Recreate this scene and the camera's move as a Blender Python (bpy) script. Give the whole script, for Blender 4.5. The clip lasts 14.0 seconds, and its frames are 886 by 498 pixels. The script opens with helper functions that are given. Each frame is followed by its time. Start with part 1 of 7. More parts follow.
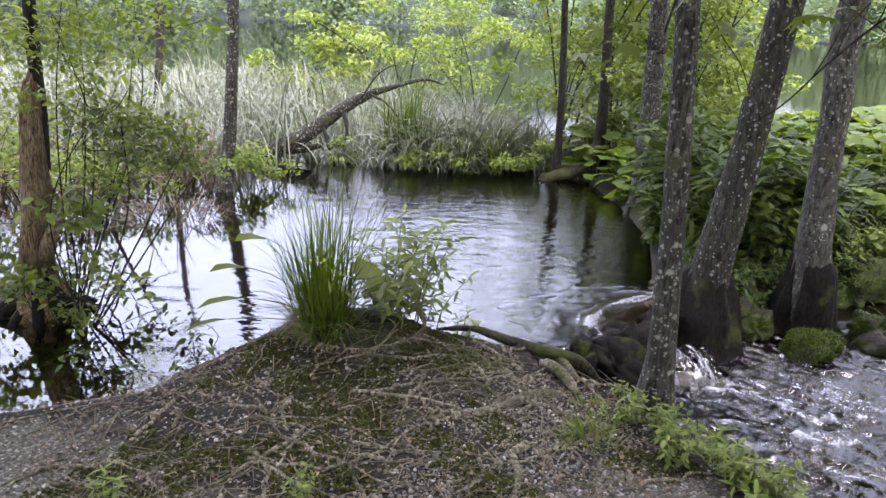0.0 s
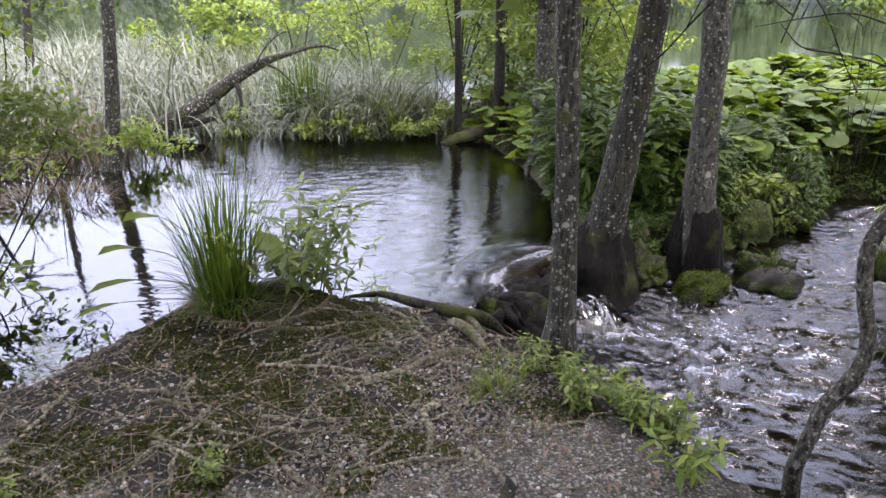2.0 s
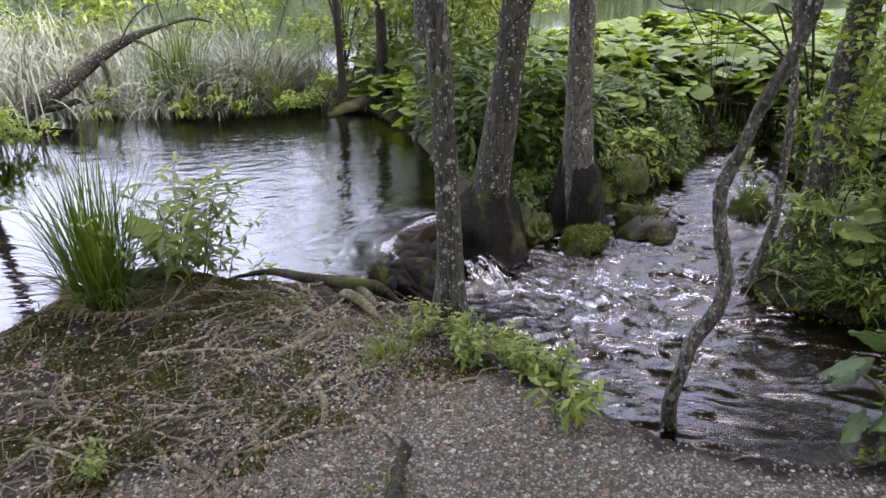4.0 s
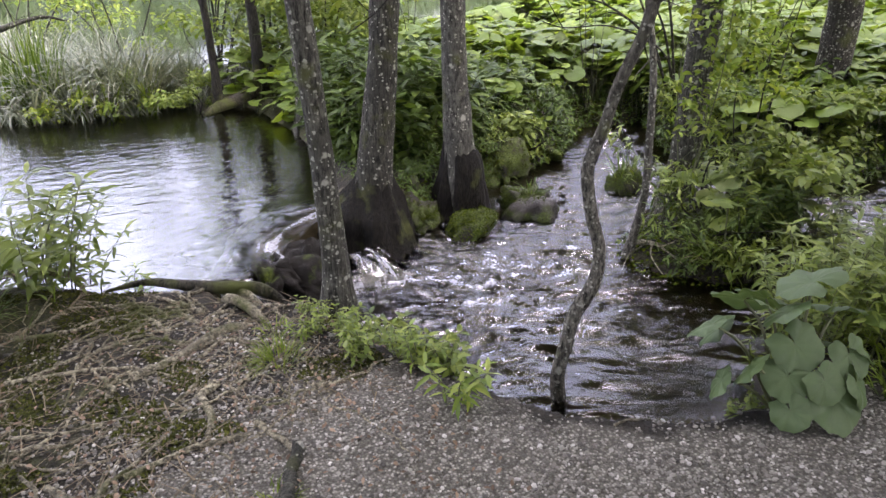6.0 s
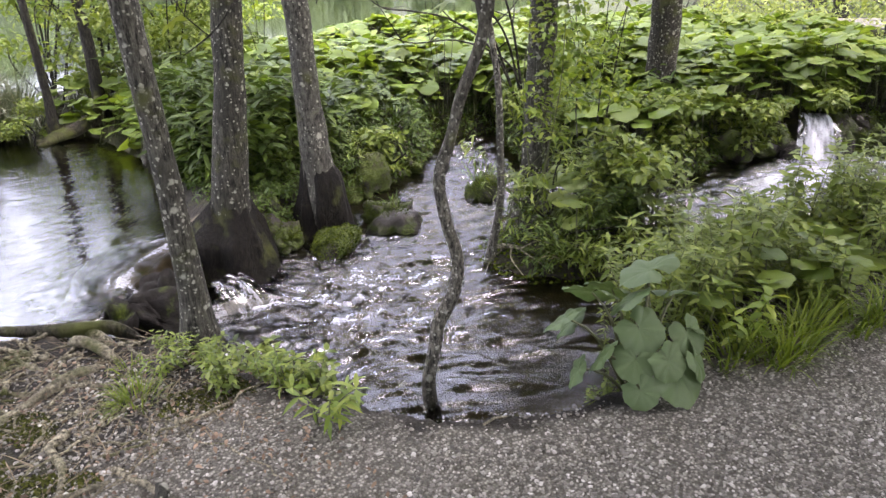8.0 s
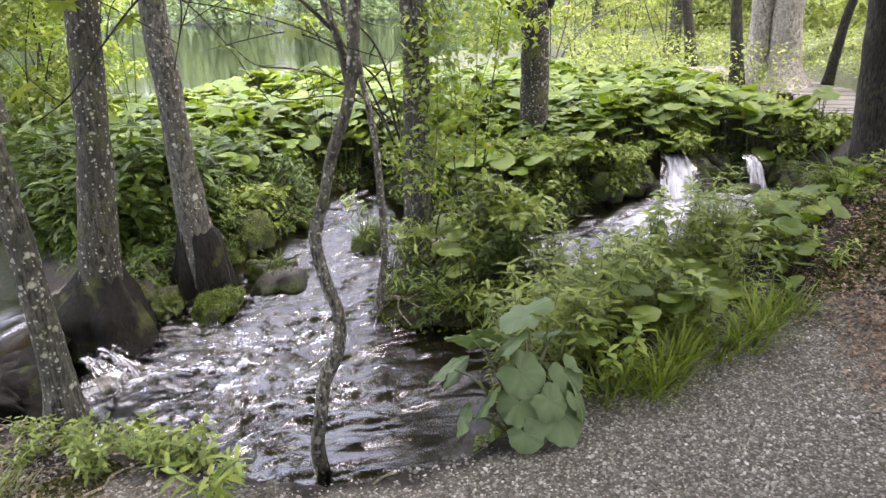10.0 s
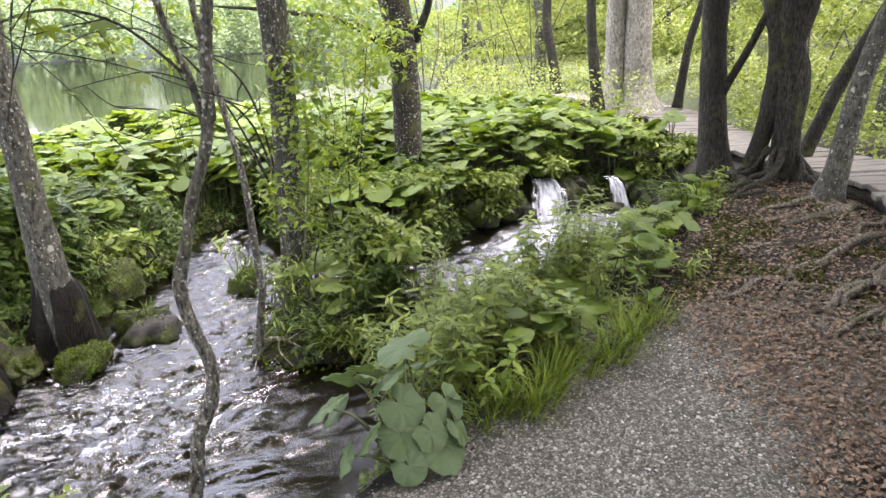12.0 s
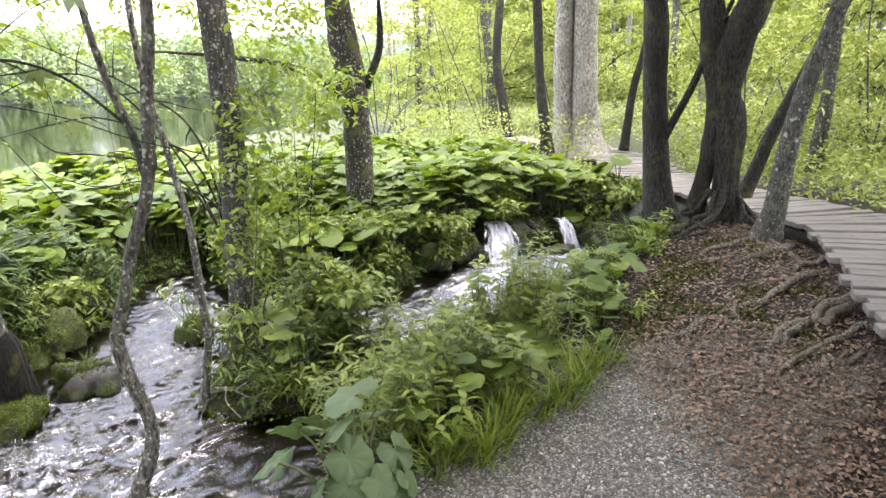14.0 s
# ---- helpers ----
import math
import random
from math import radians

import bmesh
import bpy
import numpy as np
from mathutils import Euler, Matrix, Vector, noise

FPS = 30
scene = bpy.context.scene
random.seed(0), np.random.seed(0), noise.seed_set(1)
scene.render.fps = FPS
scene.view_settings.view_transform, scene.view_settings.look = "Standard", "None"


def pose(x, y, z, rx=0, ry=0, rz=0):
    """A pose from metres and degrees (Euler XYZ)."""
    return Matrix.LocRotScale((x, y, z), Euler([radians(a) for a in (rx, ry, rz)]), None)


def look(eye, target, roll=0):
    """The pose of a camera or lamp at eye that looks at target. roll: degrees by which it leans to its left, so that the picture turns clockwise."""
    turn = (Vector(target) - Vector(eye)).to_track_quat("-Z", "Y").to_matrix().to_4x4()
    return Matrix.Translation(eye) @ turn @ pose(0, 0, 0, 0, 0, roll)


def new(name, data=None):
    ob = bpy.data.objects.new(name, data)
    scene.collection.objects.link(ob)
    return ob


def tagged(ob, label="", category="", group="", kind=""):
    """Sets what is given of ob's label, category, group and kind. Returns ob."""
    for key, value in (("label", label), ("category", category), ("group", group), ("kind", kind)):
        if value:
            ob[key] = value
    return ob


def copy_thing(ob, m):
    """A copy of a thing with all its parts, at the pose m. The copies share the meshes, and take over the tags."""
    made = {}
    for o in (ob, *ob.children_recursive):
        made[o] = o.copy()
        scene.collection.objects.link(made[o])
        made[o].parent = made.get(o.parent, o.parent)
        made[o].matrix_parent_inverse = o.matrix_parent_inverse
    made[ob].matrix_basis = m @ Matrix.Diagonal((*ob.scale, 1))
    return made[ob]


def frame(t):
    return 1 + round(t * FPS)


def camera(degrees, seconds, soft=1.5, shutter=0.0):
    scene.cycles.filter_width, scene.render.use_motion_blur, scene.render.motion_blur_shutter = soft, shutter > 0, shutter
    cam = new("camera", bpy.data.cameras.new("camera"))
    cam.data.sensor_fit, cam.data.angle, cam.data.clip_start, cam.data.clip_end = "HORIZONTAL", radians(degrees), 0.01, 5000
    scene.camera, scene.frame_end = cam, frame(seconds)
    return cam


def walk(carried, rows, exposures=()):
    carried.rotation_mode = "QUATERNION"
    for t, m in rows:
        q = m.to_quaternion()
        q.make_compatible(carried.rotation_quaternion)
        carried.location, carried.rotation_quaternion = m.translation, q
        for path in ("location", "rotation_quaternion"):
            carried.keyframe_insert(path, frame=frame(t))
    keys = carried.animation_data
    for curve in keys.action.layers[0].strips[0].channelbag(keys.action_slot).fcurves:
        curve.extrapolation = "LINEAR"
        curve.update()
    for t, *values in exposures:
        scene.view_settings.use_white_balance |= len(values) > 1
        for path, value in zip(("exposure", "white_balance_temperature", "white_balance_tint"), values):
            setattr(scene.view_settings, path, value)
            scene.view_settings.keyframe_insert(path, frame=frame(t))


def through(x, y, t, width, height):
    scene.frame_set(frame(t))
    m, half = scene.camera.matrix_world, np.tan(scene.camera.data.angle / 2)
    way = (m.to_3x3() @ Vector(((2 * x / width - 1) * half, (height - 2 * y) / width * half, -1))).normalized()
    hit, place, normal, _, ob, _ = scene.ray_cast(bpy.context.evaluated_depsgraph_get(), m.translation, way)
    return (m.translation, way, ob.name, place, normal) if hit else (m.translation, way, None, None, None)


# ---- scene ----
cam = camera(65.1, 14.0)
SKY, SUN = 0.15, 0.5
PATH = [
    (0, (-0.596, 0.001, 1.563), (-0.516, 1.898, 0.936), 2.4),
    (0.5, (-0.583, 0.0, 1.559), (-0.455, 1.892, 0.923), 1.7),
    (1, (-0.572, 0.001, 1.553), (-0.367, 1.88, 0.9), 1.8),
    (1.5, (-0.559, -0.003, 1.549), (-0.288, 1.854, 0.859), 1.5),
    (2, (-0.551, -0.004, 1.544), (-0.219, 1.838, 0.838), 1.4),
    (2.5, (-0.534, -0.012, 1.539), (-0.135, 1.804, 0.802), 1.0),
    (5, (-0.439, -0.042, 1.532), (0.282, 1.648, 0.742), -0.1),
    (5.5, (-0.422, -0.045, 1.53), (0.365, 1.613, 0.733), -0.4),
    (6, (-0.406, -0.051, 1.533), (0.449, 1.567, 0.727), -0.5),
    (6.5, (-0.401, -0.06, 1.531), (0.521, 1.519, 0.72), -0.8),
    (7, (-0.393, -0.076, 1.533), (0.612, 1.456, 0.732), -1.2),
    (7.5, (-0.385, -0.092, 1.536), (0.705, 1.393, 0.757), -0.8),
    (8, (-0.37, -0.103, 1.537), (0.793, 1.33, 0.767), -0.8),
    (10.5, (-0.317, -0.173, 1.577), (1.159, 1.03, 0.965), -1.2),
    (11, (-0.308, -0.192, 1.586), (1.229, 0.944, 0.997), -1.5),
    (11.5, (-0.302, -0.21, 1.59), (1.278, 0.867, 1.002), -1.8),
    (12, (-0.296, -0.224, 1.592), (1.326, 0.796, 1.019), -1.9),
    (12.5, (-0.293, -0.236, 1.598), (1.355, 0.753, 1.044), -1.8),
    (13, (-0.287, -0.243, 1.602), (1.386, 0.715, 1.068), -1.4),
    (13.5, (-0.277, -0.246, 1.603), (1.42, 0.692, 1.11), -1.5),
    (14, (-0.273, -0.254, 1.613), (1.44, 0.67, 1.15), -1.7),
]
EXPOSURE = [(0.0, 3.18, 6050, 27), (2.5, 3.12, 6080, 28), (5.0, 3.32, 6180, 28), (8.0, 3.7, 6380, 26), (11.5, 3.95, 6450, 23), (14.0, 4.08, 6400, 21)]
walk(cam, [(t, look(eye, target, roll)) for t, eye, target, roll in PATH], EXPOSURE)

# ---------- light ----------
world = bpy.data.worlds.new("overcast_sky")
scene.world = world
world.use_nodes = True
wn, wl = world.node_tree.nodes, world.node_tree.links
wn.clear()
sky = wn.new("ShaderNodeTexSky")
sky.sky_type = "NISHITA"
sky.sun_disc = False
sky.sun_elevation, sky.sun_rotation = radians(58), radians(150)
sky.air_density, sky.dust_density, sky.ozone_density = 1.0, 6.0, 1.0
grey = wn.new("ShaderNodeHueSaturation")
grey.inputs["Saturation"].default_value = 0.45
wbg, wout = wn.new("ShaderNodeBackground"), wn.new("ShaderNodeOutputWorld")
wbg.inputs["Strength"].default_value = SKY
wl.new(sky.outputs[0], grey.inputs["Color"])
wl.new(grey.outputs[0], wbg.inputs["Color"])
wl.new(wbg.outputs[0], wout.inputs[0])
sun = new("sun", bpy.data.lights.new("sun", "SUN"))
sun.data.energy, sun.data.angle, sun.data.color = SUN, radians(55), (1.0, 0.96, 0.9)
sun.matrix_world = look((0, 0, 0), (0.28, -0.45, -0.85))

# ---------- geometry helpers ----------
POND_Z, STREAM_Z = -0.11, -0.29


def vnoise(x, y, seed=0):
    """Smooth value noise, -1 to 1."""
    x, y = np.asarray(x, float), np.asarray(y, float)
    ix, iy = np.floor(x), np.floor(y)
    fx, fy = x - ix, y - iy
    fx, fy = fx * fx * (3 - 2 * fx), fy * fy * (3 - 2 * fy)

    def corner(a, b):
        v = np.sin(a * 127.1 + b * 311.7 + seed * 74.7) * 43758.5453
        return (v - np.floor(v)) * 2 - 1

    low = corner(ix, iy) * (1 - fx) + corner(ix + 1, iy) * fx
    high = corner(ix, iy + 1) * (1 - fx) + corner(ix + 1, iy + 1) * fx
    return low * (1 - fy) + high * fy


def fbm(x, y, seed=0, octaves=3):
    return sum(vnoise(np.asarray(x) * 2**n, np.asarray(y) * 2**n, seed + n) / 2**n for n in range(octaves))


def signed(poly, x, y):
    """Distance to a polygon's edge: negative inside."""
    x, y = np.asarray(x, float), np.asarray(y, float)
    best, inside = np.full(x.shape, 1e9), np.zeros(x.shape, bool)
    for (ax, ay), (bx, by) in zip(poly, poly[1:] + poly[:1]):
        dx, dy = bx - ax, by - ay
        k = np.clip(((x - ax) * dx + (y - ay) * dy) / (dx * dx + dy * dy), 0, 1)
        best = np.minimum(best, np.hypot(x - ax - k * dx, y - ay - k * dy))
        cross = (ay > y) != (by > y)
        inside ^= cross & (x < ax + (y - ay) / (dy if dy else 1e-9) * dx)
    return np.where(inside, -best, best)


def smooth(a, b, v):
    k = np.clip((np.asarray(v, float) - a) / (b - a), 0, 1)
    return k * k * (3 - 2 * k)


def make_mesh(name, geo, soft=True):
    V, faces = geo[0], [f for f in geo[1] if len(f)]
    me = bpy.data.meshes.new(name)
    loops = np.concatenate([np.asarray(f).ravel() for f in faces]).astype(np.int32)
    sizes = np.concatenate([np.full(len(f), np.asarray(f).shape[1]) for f in faces]).astype(np.int32)
    starts = np.r_[0, np.cumsum(sizes)[:-1]].astype(np.int32)
    me.vertices.add(len(V))
    me.vertices.foreach_set("co", np.asarray(V, np.float32).ravel())
    me.loops.add(len(loops))
    me.loops.foreach_set("vertex_index", loops)
    me.polygons.add(len(sizes))
    me.polygons.foreach_set("loop_start", starts)
    me.polygons.foreach_set("use_smooth", np.full(len(sizes), soft))
    me.update(calc_edges=True)
    me.validate()
    return me


def part(name, geo, material, parent=None, label="", soft=True):
    """Links a geometry (or a mesh) as one mesh object, under a thing or a part."""
    me = geo if isinstance(geo, bpy.types.Mesh) else make_mesh(name, geo, soft)
    if not me.materials:
        me.materials.append(material)
    ob = new(name, me)
    ob.parent = parent
    if label:
        ob["label"] = label
    return ob


def thing(name, at, label, category, group="", kind=""):
    ob = new(name)
    ob.location = at
    ob.empty_display_size = 0.1
    return tagged(ob, label, category, group, kind)


def join(*geos):
    V, F, n = [], {}, 0
    for v, faces in geos:
        V.append(v)
        for f in faces:
            if len(f):
                F.setdefault(np.asarray(f).shape[1], []).append(np.asarray(f) + n)
        n += len(v)
    return np.concatenate(V), [np.concatenate(f) for f in F.values()]


def curve_points(pts, step):
    """A smooth line through the points, resampled; rows may carry a radius."""
    p = np.asarray(pts, float)
    if len(p) == 2:
        n = max(2, int(np.linalg.norm(p[1, :3] - p[0, :3]) / step) + 1)
        return p[0] + (p[1] - p[0]) * np.linspace(0, 1, n)[:, None]
    e = np.vstack([2 * p[0] - p[1], p, 2 * p[-1] - p[-2]])
    out = []
    for a, b, c, d in zip(e[:-3], e[1:-2], e[2:-1], e[3:]):
        n = max(2, int(np.linalg.norm((c - b)[:3]) / step) + 1)
        t = np.linspace(0, 1, n, endpoint=False)[:, None]
        out.append(0.5 * (2 * b + (c - a) * t + (2 * a - 5 * b + 4 * c - d) * t**2 + (3 * b - 3 * c + d - a) * t**3))
    return np.vstack(out + [p[-1:]])


def tube(pts, sides=10, step=0.08, rough=0.06, flare=0.0, seed=0, flute=0.0):
    """A round limb along rows of x, y, z, radius, with an uneven skin; flare: fluted swelling at its foot."""
    c = curve_points(pts, step)
    p, r = c[:, :3], np.maximum(c[:, 3], 0.002)
    d = np.gradient(p, axis=0)
    d /= np.linalg.norm(d, axis=1)[:, None] + 1e-9
    side = np.cross(d, (0.31, 0.17, 0.05) if abs(d[0, 2]) > 0.7 else (0, 0, 1.0))
    side /= np.linalg.norm(side, axis=1)[:, None] + 1e-9
    other = np.cross(d, side)
    a = np.linspace(0, 2 * np.pi, sides, endpoint=False)[None]
    along = np.r_[0, np.cumsum(np.linalg.norm(np.diff(p, axis=0), axis=1))][:, None]
    skin = 1 + rough * vnoise(a / 6.283 * 5 + 0 * along, along * 6, seed) * np.ones_like(a)
    skin += rough * 0.6 * vnoise(np.cos(a) * 1.3 + 0 * along, along * 2 + np.sin(a), seed + 3)
    if flute:
        skin += flute * (np.abs(np.sin(a * 3.5 + 0.8 * vnoise(along * 3 + 0 * a, 0 * a, seed))) - 0.5) + flute * 0.7 * vnoise(a * 4 + 0 * along, along * 2.5, seed + 8)
    if flare:
        skin += flare * np.exp(-along / 0.16) * (0.45 + 0.55 * np.cos(a * 5 + seed) * np.cos(a * 2 + 1.3))
    rad = r[:, None] * skin
    V = (p[:, None] + rad[..., None] * (np.cos(a)[..., None] * side[:, None] + np.sin(a)[..., None] * other[:, None])).reshape(-1, 3)
    n, m = len(p), sides
    i, j = np.meshgrid(np.arange(n - 1), np.arange(m), indexing="ij")
    q = np.stack([i * m + j, i * m + (j + 1) % m, (i + 1) * m + (j + 1) % m, (i + 1) * m + j], -1).reshape(-1, 4)
    V = np.vstack([V, p[:1], p[-1:]])
    k = np.arange(m)
    caps = np.vstack([np.stack([(k + 1) % m, k, 0 * k + n * m], -1), np.stack([(n - 1) * m + k, (n - 1) * m + (k + 1) % m, 0 * k + n * m + 1], -1)])
    return V, [q, caps]


def turns(yaw, pitch, roll):
    """Rotation matrices: roll about the leaf's own length, pitch up, yaw round z. A leaf points along +y."""
    yaw, pitch, roll = (np.atleast_1d(np.asarray(v, float)) for v in (yaw, pitch, roll))
    cy, sy, cp, sp, cr, sr = np.cos(yaw), np.sin(yaw), np.cos(pitch), np.sin(pitch), np.cos(roll), np.sin(roll)
    z, o = 0 * cy, 0 * cy + 1
    Z = np.stack([cy, -sy, z, sy, cy, z, z, z, o], -1).reshape(-1, 3, 3)
    X = np.stack([o, z, z, z, cp, -sp, z, sp, cp], -1).reshape(-1, 3, 3)
    Y = np.stack([cr, z, sr, z, o, z, -sr, z, cr], -1).reshape(-1, 3, 3)
    return Z @ X @ Y


def scatter(template, P, R, S):
    """Copies of a template at P, turned by R, sized by S, as one geometry."""
    tv, tf = template
    P, S = np.asarray(P, float), np.asarray(S, float)
    S = S[:, None, None] if S.ndim == 1 else S[:, None, :]
    V = np.einsum("nij,nkj->nki", R, tv[None] * S) + P[:, None]
    shift = (np.arange(len(P)) * len(tv))[:, None, None]
    return V.reshape(-1, 3), [(f[None] + shift).reshape(-1, f.shape[1]) for f in tf]


def T(v, *f):
    return np.array(v, float), [np.array(k) for k in f]


LEAF = T([(0, 0, 0), (-0.24, 0.3, 0.06), (0, 0.34, 0), (0.24, 0.3, 0.06), (-0.2, 0.66, 0.05), (0, 0.68, -0.03), (0.2, 0.66, 0.05), (0, 1, -0.12)],
         [(0, 2, 1), (0, 3, 2), (4, 5, 7), (5, 6, 7)], [(1, 2, 5, 4), (2, 3, 6, 5)])
LONG_LEAF = T([(0, 0, 0), (-0.11, 0.28, 0.03), (0, 0.3, 0), (0.11, 0.28, 0.03), (-0.09, 0.65, 0.0), (0, 0.66, -0.03), (0.09, 0.65, 0.0), (0, 1, -0.16)],
              [(0, 2, 1), (0, 3, 2), (4, 5, 7), (5, 6, 7)], [(1, 2, 5, 4), (2, 3, 6, 5)])
TUFT = T([(0, 0, 0), (-0.5, 0.2, 0.15), (-0.3, 0.75, -0.1), (0.12, 0.95, 0.12), (0.5, 0.6, -0.12), (0.42, 0.1, 0.1), (0, 0.5, 0.22)],
         [(6, 0, 5), (6, 1, 0), (6, 2, 1), (6, 3, 2), (6, 4, 3), (6, 5, 4)])


def lobed_leaf():
    """A five-lobed leaf, like a maple's."""
    rim = []
    for k in range(5):
        a = radians(-10 + 50 * k)
        r = (0.6, 0.85, 1.0, 0.85, 0.6)[k]
        rim += [(r * math.cos(a), r * math.sin(a), 0.03 * (-1) ** k - 0.08), (0.42 * math.cos(a + 0.43), 0.42 * math.sin(a + 0.43), 0.03)]
    rim = rim[:-1] + [(0, -0.12, 0)]
    n = len(rim)
    return T([(0, 0, 0), *rim], [(0, 1 + k, 1 + (k + 1) % n) for k in range(n)])


MAPLE = lobed_leaf()


def round_leaf(n, rings, seed):
    """A butterbur leaf: kidney-shaped, ribbed and wavy, cut in to its stalk, which joins at the origin."""
    rng = np.random.default_rng(seed)
    a = np.linspace(radians(-82), radians(262), n)
    full = 0.5 * (1 + 0.03 * np.sin(a * 9 + seed) + 0.025 * rng.normal(size=n))
    full *= 1 - 0.28 * np.exp(-((np.abs(np.degrees(a) - 90) - 172) / 16) ** 2)
    V = [(0, 0.0, 0.0)]
    wave = 0.03 * np.sin(a * 3 + seed) + 0.022 * np.sin(a * 7 + 2 * seed)
    for k in range(1, rings + 1):
        f = k / rings
        lift = 0.16 * f - 0.24 * f * f * (0.7 + 0.3 * np.sin(a + seed)) + wave * f * f + 0.014 * np.cos(a * 11) * f
        V += list(np.stack([np.cos(a) * full * f, np.sin(a) * full * f + 0.05 * f, lift], -1))
    tri = [(0, 1 + j, 2 + j) for j in range(n - 1)]
    quad = [(1 + k * n + j, 1 + (k + 1) * n + j, 2 + (k + 1) * n + j, 2 + k * n + j) for k in range(rings - 1) for j in range(n - 1)]
    return T(V, tri, quad) if quad else T(V, tri)


def blades(P, yaw, length, lean, droop, width, n=5):
    """Grass or reed blades that rise from P and bow over."""
    N = len(P)
    t = np.linspace(0, 1, n + 1)[None]
    lean, droop, length, width = (np.broadcast_to(np.asarray(v, float), N)[:, None] for v in (lean, droop, length, width))
    ang = lean + droop * t**1.6
    dh, dz = np.sin(ang) * length / n, np.cos(ang) * length / n
    h = np.concatenate([np.zeros((N, 1)), np.cumsum(dh[:, 1:], 1)], 1)
    z = np.concatenate([np.zeros((N, 1)), np.cumsum(dz[:, 1:], 1)], 1)
    w = width * (1 - t**2.2) * 0.5 + 0.0006
    cy, sy = np.cos(yaw)[:, None], np.sin(yaw)[:, None]
    x, y = P[:, :1] + h * cy, P[:, 1:2] + h * sy
    L = np.stack([x - w * sy, y + w * cy, P[:, 2:] + z], -1)
    R = np.stack([x + w * sy, y - w * cy, P[:, 2:] + z + width * 0.15], -1)
    V = np.stack([L, R], 2).reshape(N, -1, 3)
    i = np.arange(n)
    q = np.stack([2 * i, 2 * i + 1, 2 * i + 3, 2 * i + 2], -1)
    F = (q[None] + (np.arange(N) * 2 * (n + 1))[:, None, None]).reshape(-1, 4)
    return V.reshape(-1, 3), [F]


def ico(level=1):
    bm = bmesh.new()
    bmesh.ops.create_icosphere(bm, subdivisions=level, radius=1)
    V = np.array([v.co[:] for v in bm.verts])
    F = np.array([[v.index for v in f.verts] for f in bm.faces])
    bm.free()
    return V, [F]


ICO1, ICO4 = ico(1), ico(4)


def boulder(size, seed, rough=0.25, level=None):
    """A lumpy stone about the origin, half-extents in size."""
    V, F = level or ICO4
    n = 1 + rough * (fbm(V[:, 0] * 1.3 + V[:, 2] * 0.7, V[:, 1] * 1.3 - V[:, 2] * 0.9, seed) + 0.4 * fbm(V[:, 0] * 4 + V[:, 2] * 3, V[:, 1] * 4 + V[:, 2], seed + 9))
    return V * n[:, None] * np.array(size), F


def fuzz(V, n, size, seed, up=0.0):
    """Moss: tiny ragged tufts over a lump's skin, where it faces up."""
    rng = np.random.default_rng(seed)
    d = V / (np.linalg.norm(V, axis=1)[:, None] + 1e-9)
    ok = np.flatnonzero(d[:, 2] > up)
    k = ok[rng.integers(0, len(ok), n)]
    P = V[k] + rng.normal(0, size * 0.7, (n, 3))
    return scatter(TUFT, P, turns(rng.random(n) * 6.28, rng.uniform(0.1, 1.3, n), rng.normal(0, 0.5, n)), size * rng.uniform(0.5, 1.3, n))


# ---------- materials ----------
def material(name):
    m = bpy.data.materials.new(name)
    m.use_nodes = True
    m.node_tree.nodes.clear()
    N, L = m.node_tree.nodes, m.node_tree.links
    out = N.new("ShaderNodeOutputMaterial")
    return m, N, L, out


def ramp(N, L, fac, *stops):
    r = N.new("ShaderNodeValToRGB")
    r.color_ramp.elements[0].position, r.color_ramp.elements[1].position = stops[0][0], stops[-1][0]
    r.color_ramp.elements[0].color, r.color_ramp.elements[1].color = (*stops[0][1], 1), (*stops[-1][1], 1)
    for pos, col in stops[1:-1]:
        r.color_ramp.elements.new(pos).color = (*col, 1)
    L.new(fac, r.inputs[0])
    return r.outputs[0]


def mixed(N, L, fac, a, b, how="MIX"):
    m = N.new("ShaderNodeMix")
    m.data_type, m.blend_type = "RGBA", how
    for socket, v in ((m.inputs[0], fac), (m.inputs[6], a), (m.inputs[7], b)):
        if isinstance(v, (int, float)):
            socket.default_value = v
        elif isinstance(v, tuple):
            socket.default_value = (*v, 1)
        else:
            L.new(v, socket)
    return m.outputs[2]


def maths(N, L, how, a, b=0.0):
    m = N.new("ShaderNodeMath")
    m.operation = how
    for socket, v in zip(m.inputs, (a, b)):
        if isinstance(v, (int, float)):
            socket.default_value = v
        else:
            L.new(v, socket)
    return m.outputs[0]


def noise_tex(N, L, scale, detail=4.0, vector=None, rough=0.55):
    n = N.new("ShaderNodeTexNoise")
    n.inputs["Scale"].default_value, n.inputs["Detail"].default_value, n.inputs["Roughness"].default_value = scale, detail, rough
    if vector is not None:
        L.new(vector, n.inputs["Vector"])
    return n.outputs[0]


def place(N, L, scale=(1, 1, 1)):
    """Position in metres, stretched."""
    g, m = N.new("ShaderNodeNewGeometry"), N.new("ShaderNodeMapping")
    m.inputs["Scale"].default_value = scale
    L.new(g.outputs["Position"], m.inputs[0])
    return m.outputs[0]


def bumped(N, L, height, strength, distance=0.01):
    b = N.new("ShaderNodeBump")
    b.inputs["Strength"].default_value, b.inputs["Distance"].default_value = strength, distance
    L.new(height, b.inputs["Height"])
    return b.outputs[0]


